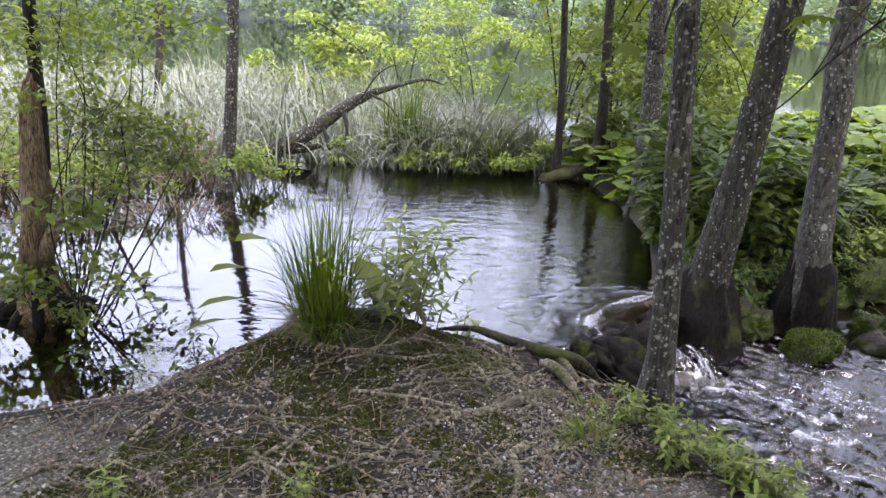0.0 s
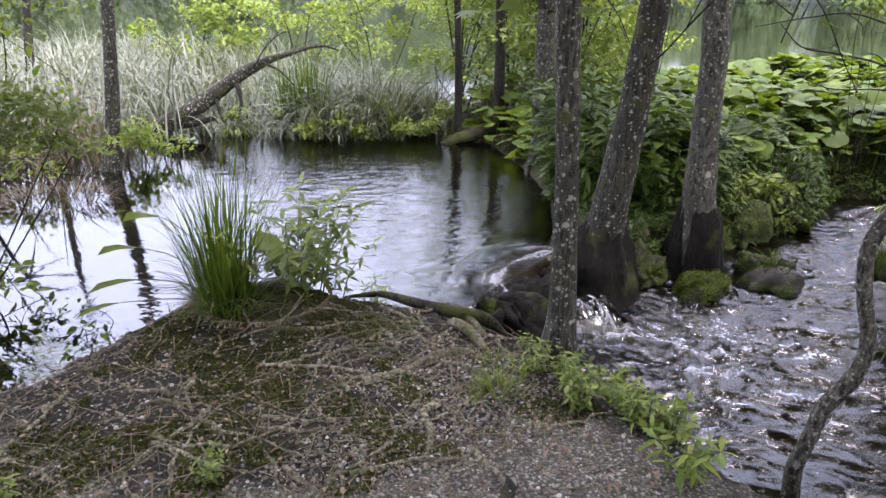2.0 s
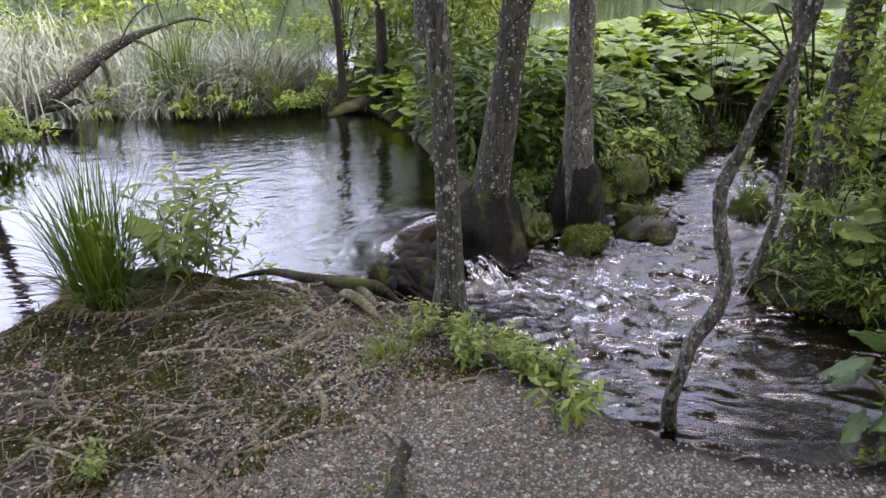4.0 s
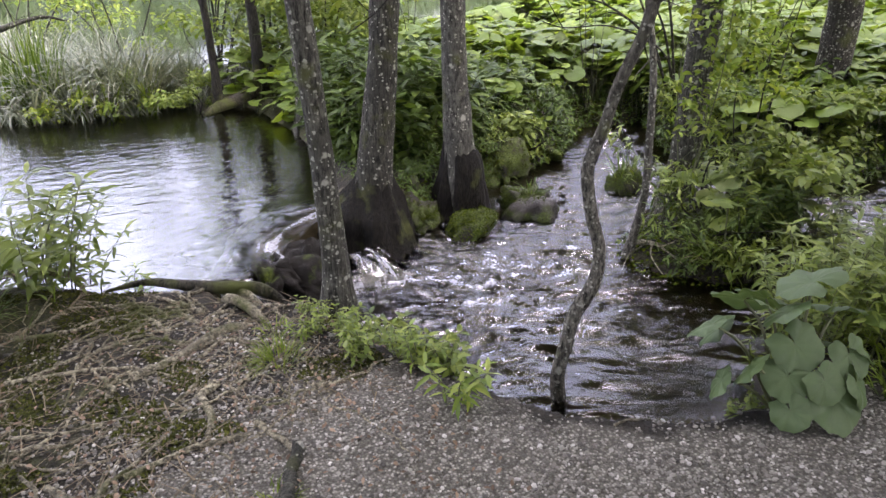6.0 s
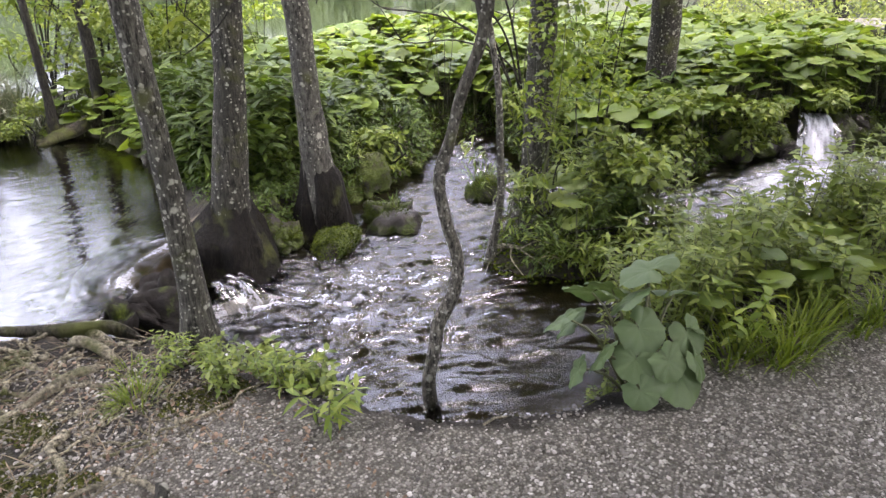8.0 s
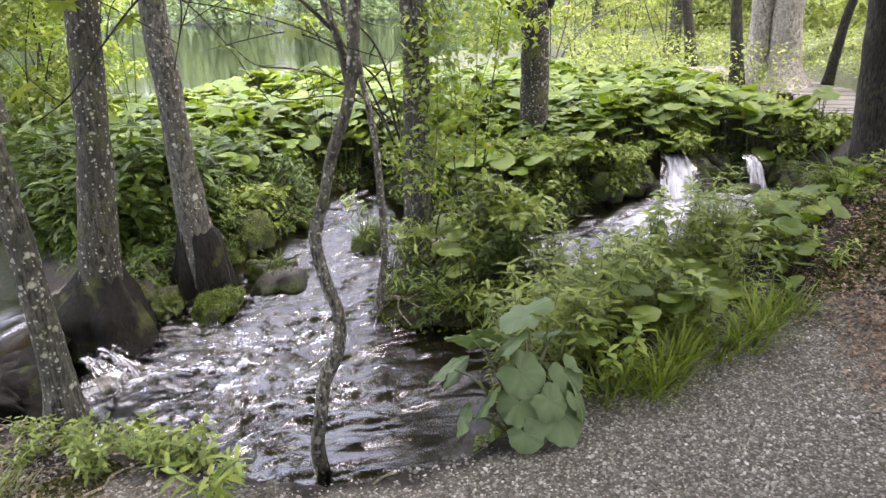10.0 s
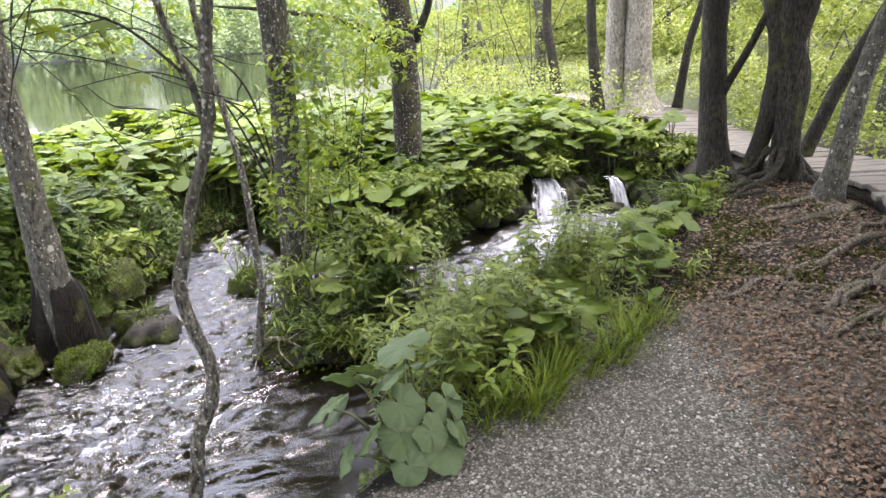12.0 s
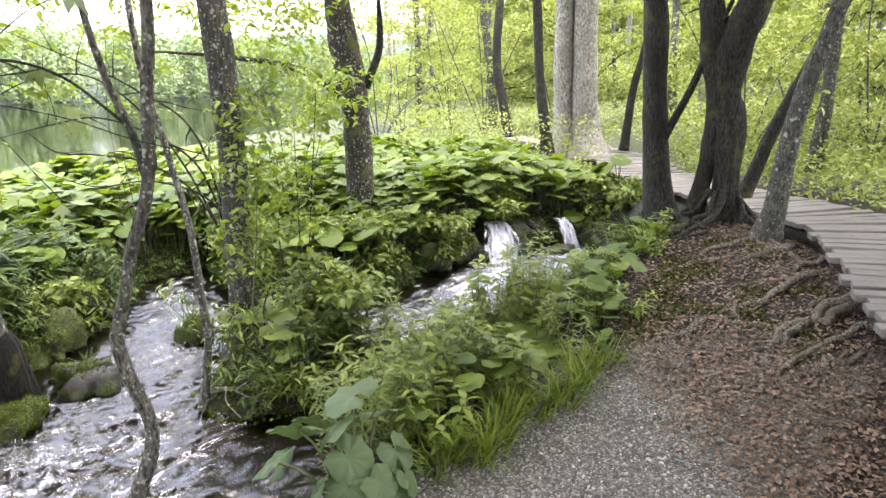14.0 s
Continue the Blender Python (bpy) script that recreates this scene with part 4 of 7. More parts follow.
def tree(name, pts, mat, label, seed, top=8.0, limbs=5, leaves=3600, leaf=0.2, leafmat=None, flare=0.6, foot=True, low=3.2, spread=1.9, sides=14, girth=0.9):
    """A tree: the trunk runs on from the given rows (x, y, z, radius) to its top, with limbs and a leafy crown."""
    rng = np.random.default_rng(seed)
    pts = [tuple(p) for p in pts]
    a, b = np.array(pts[-2]), np.array(pts[-1])
    way = (b - a)[:3] / max((b - a)[2], 0.1)
    way[:2] = np.clip(way[:2], -0.25, 0.25)
    rise = top - b[2]
    for k in (0.35, 0.7, 1.0):
        pts.append((*(b[:3] + way * rise * k + rng.normal(0, 0.06, 3) * (1, 1, 0)), b[3] * (1 - 0.75 * k)))
    t = thing(name, pts[0][:3], label, "tree")
    inv = -np.array(pts[0][:3])
    local = [tuple(np.array(p[:3]) + inv) + (p[3] * girth,) for p in pts]
    part("trunk", tube(local, sides, 0.07, 0.07, flare, seed), mat, t)
    line = curve_points(local, 0.1)
    centres, radii = [], []
    for k in range(limbs):
        f = low + (top - low - 0.4) * (k + 0.5) / limbs
        row = line[np.argmin(np.abs(line[:, 2] + pts[0][2] - f))]
        ang = rng.random() * 6.283
        rows = limb_line(row[:3], (math.cos(ang), math.sin(ang), 0.55), spread * rng.uniform(0.7, 1.2), row[3] * 0.5, rng, 0.06)
        part("limb", tube(rows, 6, 0.15, 0.05, 0, seed + k), mat, t)
        for r in rows[2:]:
            centres.append(r[:3])
            radii.append(rng.uniform(0.45, 0.75) * spread * 0.6)
    if leaves and centres:
        part("crown", leaf_cloud(centres, radii, leaves, leaf, LEAF, seed), leafmat or LEAF_YOUNG, t)
    if foot:
        for k in range(5):
            ang = k * 1.256 + rng.random()
            r0 = pts[0][3]
            x0, y0 = pts[0][0], pts[0][1]
            rows = []
            for s in (0.3, 0.8, 1.3, 1.9, 2.5):
                q = (x0 + math.cos(ang) * r0 * s, y0 + math.sin(ang) * r0 * s)
                rows.append((q[0] + inv[0], q[1] + inv[1], gz(*q) + inv[2] + 0.10 * math.exp(-s) - 0.012, r0 * (0.34 - 0.09 * s)))
                ang += rng.normal(0, 0.18)
            part("root", tube(rows, 7, 0.05, 0.1, 0, seed + k), mat, t)
    return t


tree("alder_tree", [(0.53, 2.81, -0.16, 0.097), (0.535, 2.81, 0.06, 0.074), (0.53, 2.81, 0.25, 0.066), (0.51, 2.82, 0.64, 0.060), (0.48, 2.83, 1.13, 0.056), (0.44, 2.84, 1.67, 0.054)], BARK_GREY,
     "slim alder with grey lichen-spotted bark on the bank", 1, 7.5, low=3.6)
leaning = tree("leaning_alder", [(1.16, 3.88, -0.34, 0.202), (1.17, 3.88, -0.05, 0.166), (1.18, 3.87, 0.2, 0.143), (1.22, 3.86, 0.55, 0.124), (1.26, 3.84, 0.96, 0.110), (1.29, 3.82, 1.36, 0.103), (1.32, 3.81, 1.73, 0.099)], BARK_MOSSY,
     "leaning alder with rough mossy bark, rooted in tufa", 2, 8.0, low=3.8, girth=0.84, foot=False, flare=0.1)
grey = tree("grey_alder", [(1.934, 4.085, -0.34, 0.1659), (1.925, 4.085, 0.109, 0.131), (1.907, 4.094, 0.379, 0.111), (1.889, 4.103, 0.712, 0.096), (1.871, 4.103, 1.144, 0.091), (1.853, 4.112, 1.756, 0.087)], BARK_SMOOTH,
     "smooth pale grey alder with white lichen patches", 3, 8.5, low=3.8, foot=False, flare=0.1)
tree("alder_tree", [(1.6, 6.44, -0.18, 0.15), (1.57, 6.45, 0.2, 0.12), (1.56, 6.45, 0.5, 0.108), (1.53, 6.46, 1.32, 0.096), (1.52, 6.46, 1.57, 0.094)], BARK_GREY,
     "grey alder standing at the pond's edge", 4, 8.0, leaves=500, low=3.4)
tree("young_alder", [(0.971, 7.755, -0.2, 0.067), (0.981, 7.755, 0.32, 0.05), (0.962, 7.755, 0.939, 0.044), (0.914, 7.765, 1.816, 0.04)], BARK_DARK, "thin dark young alder on a mossy root in the pond", 5, 6.0, 4, 300, low=2.6, sides=10)
tree("young_alder", [(1.514, 8.022, -0.2, 0.086), (1.514, 8.022, 0.425, 0.071), (1.505, 8.022, 0.93, 0.065), (1.467, 8.032, 1.844, 0.059)], BARK_DARK, "thin dark young alder at the pond's far bank", 6, 6.5, 4, 300, low=2.6, sides=10)
tree("alder_tree", [(-2.5, 6.68, -0.2, 0.09), (-2.44, 6.7, 0.2, 0.072), (-2.40, 6.71, 0.45, 0.066), (-2.34, 6.73, 1.16, 0.06), (-2.31, 6.74, 1.66, 0.056)], BARK_GREY, "slim alder with peeling bark in the reed bed", 7, 6.5, 4, 120, low=3.2)
tree("young_alder", [(-4.88, 11.64, -0.08, 0.08), (-4.77, 11.68, 1.0, 0.064), (-4.7, 11.7, 1.69, 0.06)], BARK_DARK, "slim dark trunk rising out of the reeds", 8, 6.5, 4, 300, low=3.4)
tree("alder_tree", [(3.08, 3.16, -0.26, 0.15), (3.1, 3.15, 0.1, 0.115), (3.12, 3.14, 0.72, 0.103), (3.12, 3.14, 1.47, 0.104), (3.1, 3.16, 2.17, 0.1)], BARK_GREY, "grey alder wrapped in leafy shoots on an islet", 9, 8.0, low=4.0)
old = tree("old_alder", [(5.96, 4.11, -0.1, 0.24), (5.95, 4.11, 0.3, 0.18), (5.95, 4.11, 1.04, 0.163), (5.93, 4.13, 1.63, 0.168), (5.9, 4.18, 2.04, 0.175), (5.88, 4.21, 2.4, 0.15)], BARK_OLD,
           "old broken alder with flaking lichen bark and moss", 10, 4.6, 2, 200, low=3.6, flare=0.3)
straight = tree("alder_tree", [(6.33, 0.96, 0.1, 0.24), (6.32, 0.98, 0.35, 0.18), (6.3, 1.03, 0.79, 0.137), (6.29, 1.07, 1.55, 0.122), (6.29, 1.09, 2.28, 0.116)], BARK_DARK, "dark straight trunk with a low side branch", 11, 8.5, low=4.0)
tree("alder_tree", [(5.82, 0.07, 0.24, 0.12), (5.82, 0.0, 0.55, 0.092), (5.82, -0.08, 1.14, 0.084), (5.83, -0.19, 1.65, 0.074), (5.83, -0.33, 2.13, 0.064)], BARK_SMOOTH, "leaning grey tree on spreading roots by the boardwalk", 12, 6.5, low=3.8, foot=False, flare=0.9)
tree("leaning_tree", [(7.52, 0.4, 0.3, 0.085), (7.52, 0.13, 1.07, 0.071), (7.53, -0.13, 1.66, 0.066), (7.54, -0.4, 2.3, 0.06)], BARK_DARK, "thin dark trunk leaning over the boardwalk", 13, 5.5, 3, 260, foot=False)
tree("forest_tree", [(9.73, -0.22, 0.2, 0.13), (9.73, -0.32, 1.13, 0.095), (9.73, -0.36, 2.13, 0.085)], BARK_SMOOTH, "grey trunk behind the boardwalk", 14, 8, 5, 900, leafmat=LEAF_FOREST, foot=False)
tree("beech_tree", [(11.62, 3.24, 0.3, 0.42), (11.61, 3.27, 0.75, 0.29), (11.6, 3.31, 1.53, 0.245), (11.61, 3.31, 2.9, 0.226)], BARK_BEECH, "stout pale beech with a hollow at its foot", 15, 11, 6, 1500, leafmat=LEAF_FOREST, flare=0.5, low=3.8, spread=2.2, foot=False)
tree("beech_tree", [(11.49, 3.68, 0.3, 0.24), (11.49, 3.66, 1.0, 0.185), (11.49, 3.66, 2.01, 0.173), (11.5, 3.64, 2.92, 0.165)], BARK_BEECH, "pale grey beech beside a thicker one", 16, 10, 5, 1200, leafmat=LEAF_FOREST, low=4, spread=2.0, foot=False)
tree("forest_tree", [(10.66, 3.62, 0.3, 0.13), (10.63, 3.7, 1.1, 0.095), (10.61, 3.76, 1.73, 0.085), (10.6, 3.8, 2.85, 0.077)], BARK_DARK, "dark slender trunk beside the beeches", 17, 8, 5, 900, leafmat=LEAF_FOREST, foot=False, low=3.6)
tree("forest_tree", [(15.41, 6.31, 0.3, 0.16), (15.36, 6.42, 1.1, 0.125), (15.3, 6.55, 2.08, 0.112), (15.34, 6.47, 3.47, 0.11)], BARK_DARK, "crooked dark trunk near the far path", 18, 9, 5, 1200, leafmat=LEAF_FOREST, foot=False, low=4)
tree("forest_tree", [(11.88, 2.69, 0.4, 0.085), (11.91, 2.56, 1.42, 0.071), (11.94, 2.41, 2.06, 0.063)], BARK_DARK, "thin leaning trunk behind the boardwalk", 19, 7, 4, 700, leafmat=LEAF_FOREST, foot=False, low=3.2)


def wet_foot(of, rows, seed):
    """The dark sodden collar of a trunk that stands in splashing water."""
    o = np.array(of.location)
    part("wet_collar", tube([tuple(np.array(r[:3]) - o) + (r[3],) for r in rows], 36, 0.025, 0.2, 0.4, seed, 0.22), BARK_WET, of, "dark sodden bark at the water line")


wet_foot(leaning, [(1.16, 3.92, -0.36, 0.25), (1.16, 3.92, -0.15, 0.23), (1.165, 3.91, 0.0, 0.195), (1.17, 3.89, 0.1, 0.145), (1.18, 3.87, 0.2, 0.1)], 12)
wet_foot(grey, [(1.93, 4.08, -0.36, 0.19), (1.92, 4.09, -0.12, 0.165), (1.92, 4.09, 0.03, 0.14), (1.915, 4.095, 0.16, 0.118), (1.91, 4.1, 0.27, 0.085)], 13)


def low_branch(of, rows, mat, name="limb", sides=7):
    o = np.array(of.location)
    return part(name, tube([tuple(np.array(r[:3]) - o) + (r[3],) for r in rows], sides, 0.08, 0.07, 0, len(rows)), mat, of)


low_branch(old, [(5.9, 4.2, 1.5, 0.06), (5.75, 4.5, 1.75, 0.045), (5.6, 4.9, 1.88, 0.03), (5.3, 5.5, 1.98, 0.02), (5.0, 6.2, 2.05, 0.008)], BARK_DARK)
low_branch(old, [(6.0, 4.0, 1.6, 0.05), (6.05, 3.85, 1.95, 0.04), (6.02, 3.8, 2.25, 0.03), (5.98, 3.78, 2.6, 0.015)], BARK_DARK)


low_branch(straight, [(6.29, 1.0, 1.02, 0.045), (6.28, 0.93, 1.16, 0.038), (6.25, 0.78, 1.45, 0.034), (6.22, 0.66, 1.72, 0.03), (6.2, 0.5, 2.1, 0.022), (6.2, 0.2, 2.8, 0.01)], BARK_DARK)


def twin_tree():
    """The dark old tree with fused stems that stands on claw-like roots."""
    o = np.array((6.29, 0.46, 0.1))
    t = thing("root_tree", o, "dark old tree with fused stems on claw-like roots", "tree")
    L = lambda rows: [tuple(np.array(r[:3]) - o) + (r[3],) for r in rows]
    part("trunk", tube(L([(6.3, 0.42, 0.12, 0.14), (6.3, 0.40, 0.35, 0.115), (6.3, 0.42, 0.75, 0.105), (6.29, 0.43, 1.1, 0.115), (6.28, 0.48, 1.5, 0.12), (6.27, 0.5, 1.75, 0.125), (6.27, 0.5, 1.95, 0.09), (6.27, 0.5, 2.1, 0.02)]), 20, 0.05, 0.14, 0.1, 3, 0.22), BARK_DARK, t)
    part("stem", tube(L([(6.34, 0.70, 0.2, 0.11), (6.33, 0.64, 0.6, 0.085), (6.3, 0.56, 1.0, 0.085), (6.28, 0.53, 1.5, 0.11), (6.26, 0.58, 1.85, 0.12), (6.25, 0.62, 2.3, 0.1), (6.24, 0.7, 3.5, 0.08), (6.2, 0.8, 6, 0.03)]), 14, 0.06, 0.12, 0.2, 5), BARK_DARK, t, "mossy dark stem")
    part("stem", tube(L([(6.28, 0.47, 1.1, 0.06), (6.27, 0.46, 1.5, 0.11), (6.27, 0.38, 1.95, 0.14), (6.27, 0.26, 2.3, 0.125), (6.25, 0.1, 3.2, 0.1), (6.2, -0.2, 6.2, 0.03)]), 14, 0.06, 0.12, 0, 7), BARK_DARK, t)
    rng = np.random.default_rng(4)
    for k, a in enumerate((1.75, 2.3, 2.75, 3.3, 4.1, 4.5, 5.0)):
        rows = []
        for s, h in ((0.08, 0.3), (0.15, 0.22), (0.23, 0.13), (0.34, 0.07), (0.52, 0.03), (0.8, 0.01)):
            x, y = 6.3 + math.cos(a) * s, 0.45 + math.sin(a) * s * 1.15
            rows.append((x, y, gz(x, y) + h * 0.9, (0.042, 0.026, 0.034)[k % 3] * (1.0 - s)))
            a += rng.normal(0, 0.2)
        part("root", tube(L(rows), 8, 0.05, 0.12, 0, k), BARK_DARK, t)
    cl = [(0, 0.3, 5.5), (-0.5, -0.4, 5.2), (0.3, -0.3, 6.0), (0.4, 0.6, 5.8), (-0.3, 0.8, 5.0)]
    part("crown", leaf_cloud(cl, [0.8] * 5, 900, 0.11, LEAF, 9), LEAF_YOUNG, t)


twin_tree()


def snag():
    """The broken trunk at the pond's left bank, with a thin dark stem above the break."""
    o = np.array((-2.72, 3.75, -0.14))
    t = thing("broken_trunk", o, "broken dead trunk with split tan wood and a dark upper stem", "tree trunk")
    L = lambda rows: [tuple(np.array(r[:3]) - o) + (r[3],) for r in rows]
    part("trunk", tube(L([(-2.72, 3.74, -0.2, 0.144), (-2.72, 3.74, 0.0, 0.108), (-2.72, 3.74, 0.13, 0.083), (-2.7, 3.75, 0.39, 0.062), (-2.68, 3.76, 0.62, 0.059), (-2.67, 3.77, 0.86, 0.056), (-2.64, 3.79, 1.12, 0.043), (-2.63, 3.8, 1.2, 0.022), (-2.625, 3.8, 1.27, 0.006)]), 28, 0.025, 0.2, 0.7, 6, 0.3), WOOD_DEAD, t)
    part("stem", tube(L([(-2.645, 3.82, 0.7, 0.038), (-2.62, 3.82, 1.1, 0.036), (-2.6, 3.81, 1.5, 0.032), (-2.56, 3.83, 2.4, 0.03), (-2.5, 3.9, 4.0, 0.012)]), 9, 0.06, 0.08, 0, 8), BARK_DARK, t, "dark living stem above the break")
    part("stub", tube(L([(-2.66, 3.72, 0.22, 0.05), (-2.58, 3.68, 0.36, 0.04), (-2.52, 3.66, 0.46, 0.028)]), 8, 0.04, 0.12, 0, 9), WOOD_DEAD, t)
    rng = np.random.default_rng(14)
    for k in range(9):
        a = 3.0 + k * 0.5
        rows = [(-2.72 + math.cos(a) * s, 3.74 + math.sin(a) * s * 0.8, POND_Z + h, 0.036 * (1.1 - s)) for s, h in ((0.06, 0.2), (0.15, 0.07), (0.26, 0.0), (0.4, -0.08))]
        part("root", tube(L(rows), 7, 0.05, 0.15, 0, k), BARK_WET, t)


snag()


def kinked_stem():
    """The thin crooked tree that grows out of the stream."""
    o = np.array((1.21, 1.92, -0.33))
    t = thing("crooked_sapling", o, "crooked thin tree with lichen growing out of the stream", "tree")
    L = lambda rows: [tuple(np.array(r[:3]) - o) + (r[3],) for r in rows]
    rows = [(1.21, 1.92, -0.36, 0.042), (1.19, 1.93, -0.16, 0.036), (1.22, 1.92, 0.02, 0.034), (1.235, 1.91, 0.13, 0.036), (1.285, 1.87, 0.27, 0.033), (1.3, 1.86, 0.41, 0.03), (1.26, 1.88, 0.58, 0.029),
            (1.235, 1.895, 0.74, 0.029), (1.25, 1.89, 0.82, 0.03), (1.275, 1.87, 0.92, 0.026), (1.31, 1.85, 1.07, 0.025), (1.36, 1.81, 1.24, 0.025), (1.38, 1.79, 1.36, 0.026)]
    part("trunk", tube([(*r[:3], r[3] * 0.88) for r in L(rows)], 12, 0.025, 0.09, 0, 2), BARK_SAPLING, t)
    part("stem", tube(L([(1.38, 1.79, 1.35, 0.024), (1.39, 1.77, 1.6, 0.022), (1.41, 1.74, 1.95, 0.02), (1.4, 1.7, 3.0, 0.012), (1.45, 1.7, 4.2, 0.004)]), 9, 0.05, 0.06, 0, 4), BARK_SAPLING, t)
    part("stem", tube(L([(1.37, 1.8, 1.33, 0.018), (1.36, 1.84, 1.5, 0.014), (1.32, 1.89, 1.7, 0.013), (1.3, 1.95, 2.1, 0.012), (1.25, 2.0, 3.4, 0.004)]), 8, 0.05, 0.06, 0, 5), BARK_SAPLING, t)
    cl = [(0.2, -0.2, 4.4), (-0.1, 0.2, 3.7), (0.4, 0.1, 4.0)]
    part("crown", leaf_cloud(cl, [0.5] * 3, 260, 0.08, LEAF, 5), LEAF_YOUNG, t)


kinked_stem()


def slim_stem():
    o = np.array((2.47, 2.93, -0.28))
    t = thing("slim_sapling", o, "slim bare sapling at the corner of the islet", "tree")
    L = lambda rows: [tuple(np.array(r[:3]) - o) + (r[3],) for r in rows]
    part("trunk", tube(L([(2.46, 2.92, -0.3, 0.04), (2.49, 2.9, -0.1, 0.027), (2.52, 2.88, 0.15, 0.024), (2.51, 2.88, 0.46, 0.022), (2.48, 2.88, 0.87, 0.02), (2.42, 2.92, 1.3, 0.018), (2.35, 2.98, 1.9, 0.018), (2.3, 3.0, 3.5, 0.005)]), 9, 0.05, 0.08, 0.2, 3), BARK_SAPLING, t)
    for k, a in enumerate((-1.2, -0.7, -0.3, 0.2)):
        part("root", tube(L([(2.5, 2.88, -0.17, 0.014), (2.5 + 0.2 * math.cos(a), 2.88 + 0.2 * math.sin(a), -0.15 - 0.02 * k, 0.01), (2.5 + 0.42 * math.cos(a), 2.88 + 0.42 * math.sin(a), -0.24, 0.005)]), 6, 0.05, 0.1, 0, k), ROOT, t, "pale bare twig root")
    part("crown", leaf_cloud([(-0.1, 0.05, 3.2), (0.1, 0, 3.6)], [0.4, 0.4], 160, 0.08, LEAF, 6), LEAF_YOUNG, t)


slim_stem()


def fallen_log():
    o = np.array((-2.4, 8.35, -0.15))
    t = thing("fallen_log", o, "grey dead fallen tree leaning up out of the water", "log")
    L = lambda rows: [tuple(np.array(r[:3]) - o) + (r[3],) for r in rows]
    part("trunk", tube(L([(-2.6, 8.08, -0.2, 0.1), (-2.41, 8.15, -0.06, 0.1), (-1.956, 8.39, 0.2, 0.088), (-1.51, 8.55, 0.5, 0.07), (-1.24, 8.63, 0.65, 0.05), (-0.96, 8.69, 0.75, 0.034), (-0.55, 8.75, 0.85, 0.018), (-0.3, 8.8, 0.8, 0.008)]), 14, 0.05, 0.16, 0, 3, 0.15), BARK_MOSSY, t)
    for k, rows in enumerate((((-1.75, 8.42, 0.3, 0.024), (-1.68, 8.3, 0.12, 0.02), (-1.6, 8.2, -0.06, 0.014), (-1.55, 8.1, -0.2, 0.01)),
                              ((-1.5, 8.47, 0.45, 0.03), (-1.45, 8.35, 0.25, 0.02), (-1.5, 8.25, 0.05, 0.012)),
                              ((-1.2, 8.53, 0.68, 0.02), (-1.0, 8.4, 0.6, 0.014), (-0.85, 8.3, 0.45, 0.01)),
                              ((-1.3, 8.5, 0.62, 0.012), (-1.15, 8.6, 0.85, 0.01), (-1.0, 8.7, 0.98, 0.007), (-0.85, 8.75, 1.02, 0.003)),
                              ((-2.3, 8.3, 0.0, 0.05), (-2.0, 8.25, 0.02, 0.04), (-1.75, 8.3, 0.08, 0.03)))):
        part("branch", tube(L(rows), 7, 0.06, 0.12, 0, k), BARK_DARK, t)


fallen_log()


def shore_root():
    """The mossy root that lies along the water between the two young alders."""
    o = np.array((1.0, 7.72, -0.1))
    t = thing("mossy_root", o, "mossy thick root lying at the pond's far edge", "root")
    L = lambda rows: [tuple(np.array(r[:3]) - o) + (r[3],) for r in rows]
    part("root", tube(L([(0.78, 7.62, -0.14, 0.04), (0.98, 7.68, -0.06, 0.06), (1.2, 7.74, -0.02, 0.07), (1.42, 7.84, 0.08, 0.075), (1.5, 7.95, 0.22, 0.06)]), 12, 0.04, 0.15, 0, 5), BARK_GREEN, t)
    part("root", tube(L([(1.0, 7.7, -0.05, 0.04), (0.93, 7.8, 0.05, 0.035), (0.97, 7.76, -0.16, 0.03)]), 8, 0.05, 0.15, 0, 6), BARK_GREEN, t)


shore_root()


def bare_branch(rows, label, twigs=4, seed=0, leaf=0, category="branch"):
    """A thin arching branch with side twigs; leaf: so many broad lobed leaves."""
    rng = np.random.default_rng(seed)
    o = np.array(rows[0][:3])
    t = thing("arching_branch", o, label, category)
    loc = [tuple(np.array(r[:3]) - o) + (r[3],) for r in rows]
    part("stem", tube(loc, 7, 0.05, 0.05, 0, seed), BARK_DARK, t)
    line = curve_points(loc, 0.05)
    ends = []
    for k in range(twigs):
        r = line[int(len(line) * (0.25 + 0.65 * (k + rng.random()) / max(twigs, 1)) * 0.99)]
        tw = limb_line(r[:3], rng.normal(0, 0.6, 3) + np.array([0, 0, 0.15]), rng.uniform(0.25, 0.7), r[3] * 0.7, rng, 0.03)
        part("twig", tube(tw, 5, 0.05, 0.03, 0, seed + k), BARK_DARK, t)
        ends += [q[:3] for q in tw[1:]]
    if leaf:
        P = np.array(ends)[rng.integers(0, len(ends), leaf)] + rng.normal(0, 0.03, (leaf, 3))
        R = turns(rng.random(leaf) * 6.28, rng.normal(-0.5, 0.3, leaf), rng.normal(0, 0.3, leaf))
        part("foliage", scatter(MAPLE, P, R, rng.uniform(0.055, 0.1, leaf)), LEAF_HERB, t)
    return t


bare_branch([(1.36, 1.84, 1.5, 0.006), (1.22, 1.98, 1.68, 0.005), (1.05, 2.1, 1.73, 0.0045), (0.88, 2.2, 1.66, 0.004), (0.74, 2.28, 1.5, 0.0035), (0.62, 2.34, 1.33, 0.003), (0.5, 2.38, 1.24, 0.002)],
            "thin arching twig with a few broad lobed leaves", 7, 3, 26)
bare_branch([(0.45, 2.84, 2.2, 0.014), (0.38, 2.66, 2.05, 0.01), (0.3, 2.5, 1.8, 0.007), (0.22, 2.42, 1.55, 0.004)], "leafy twig with broad lobed leaves hanging from an alder", 8, 5, 34)


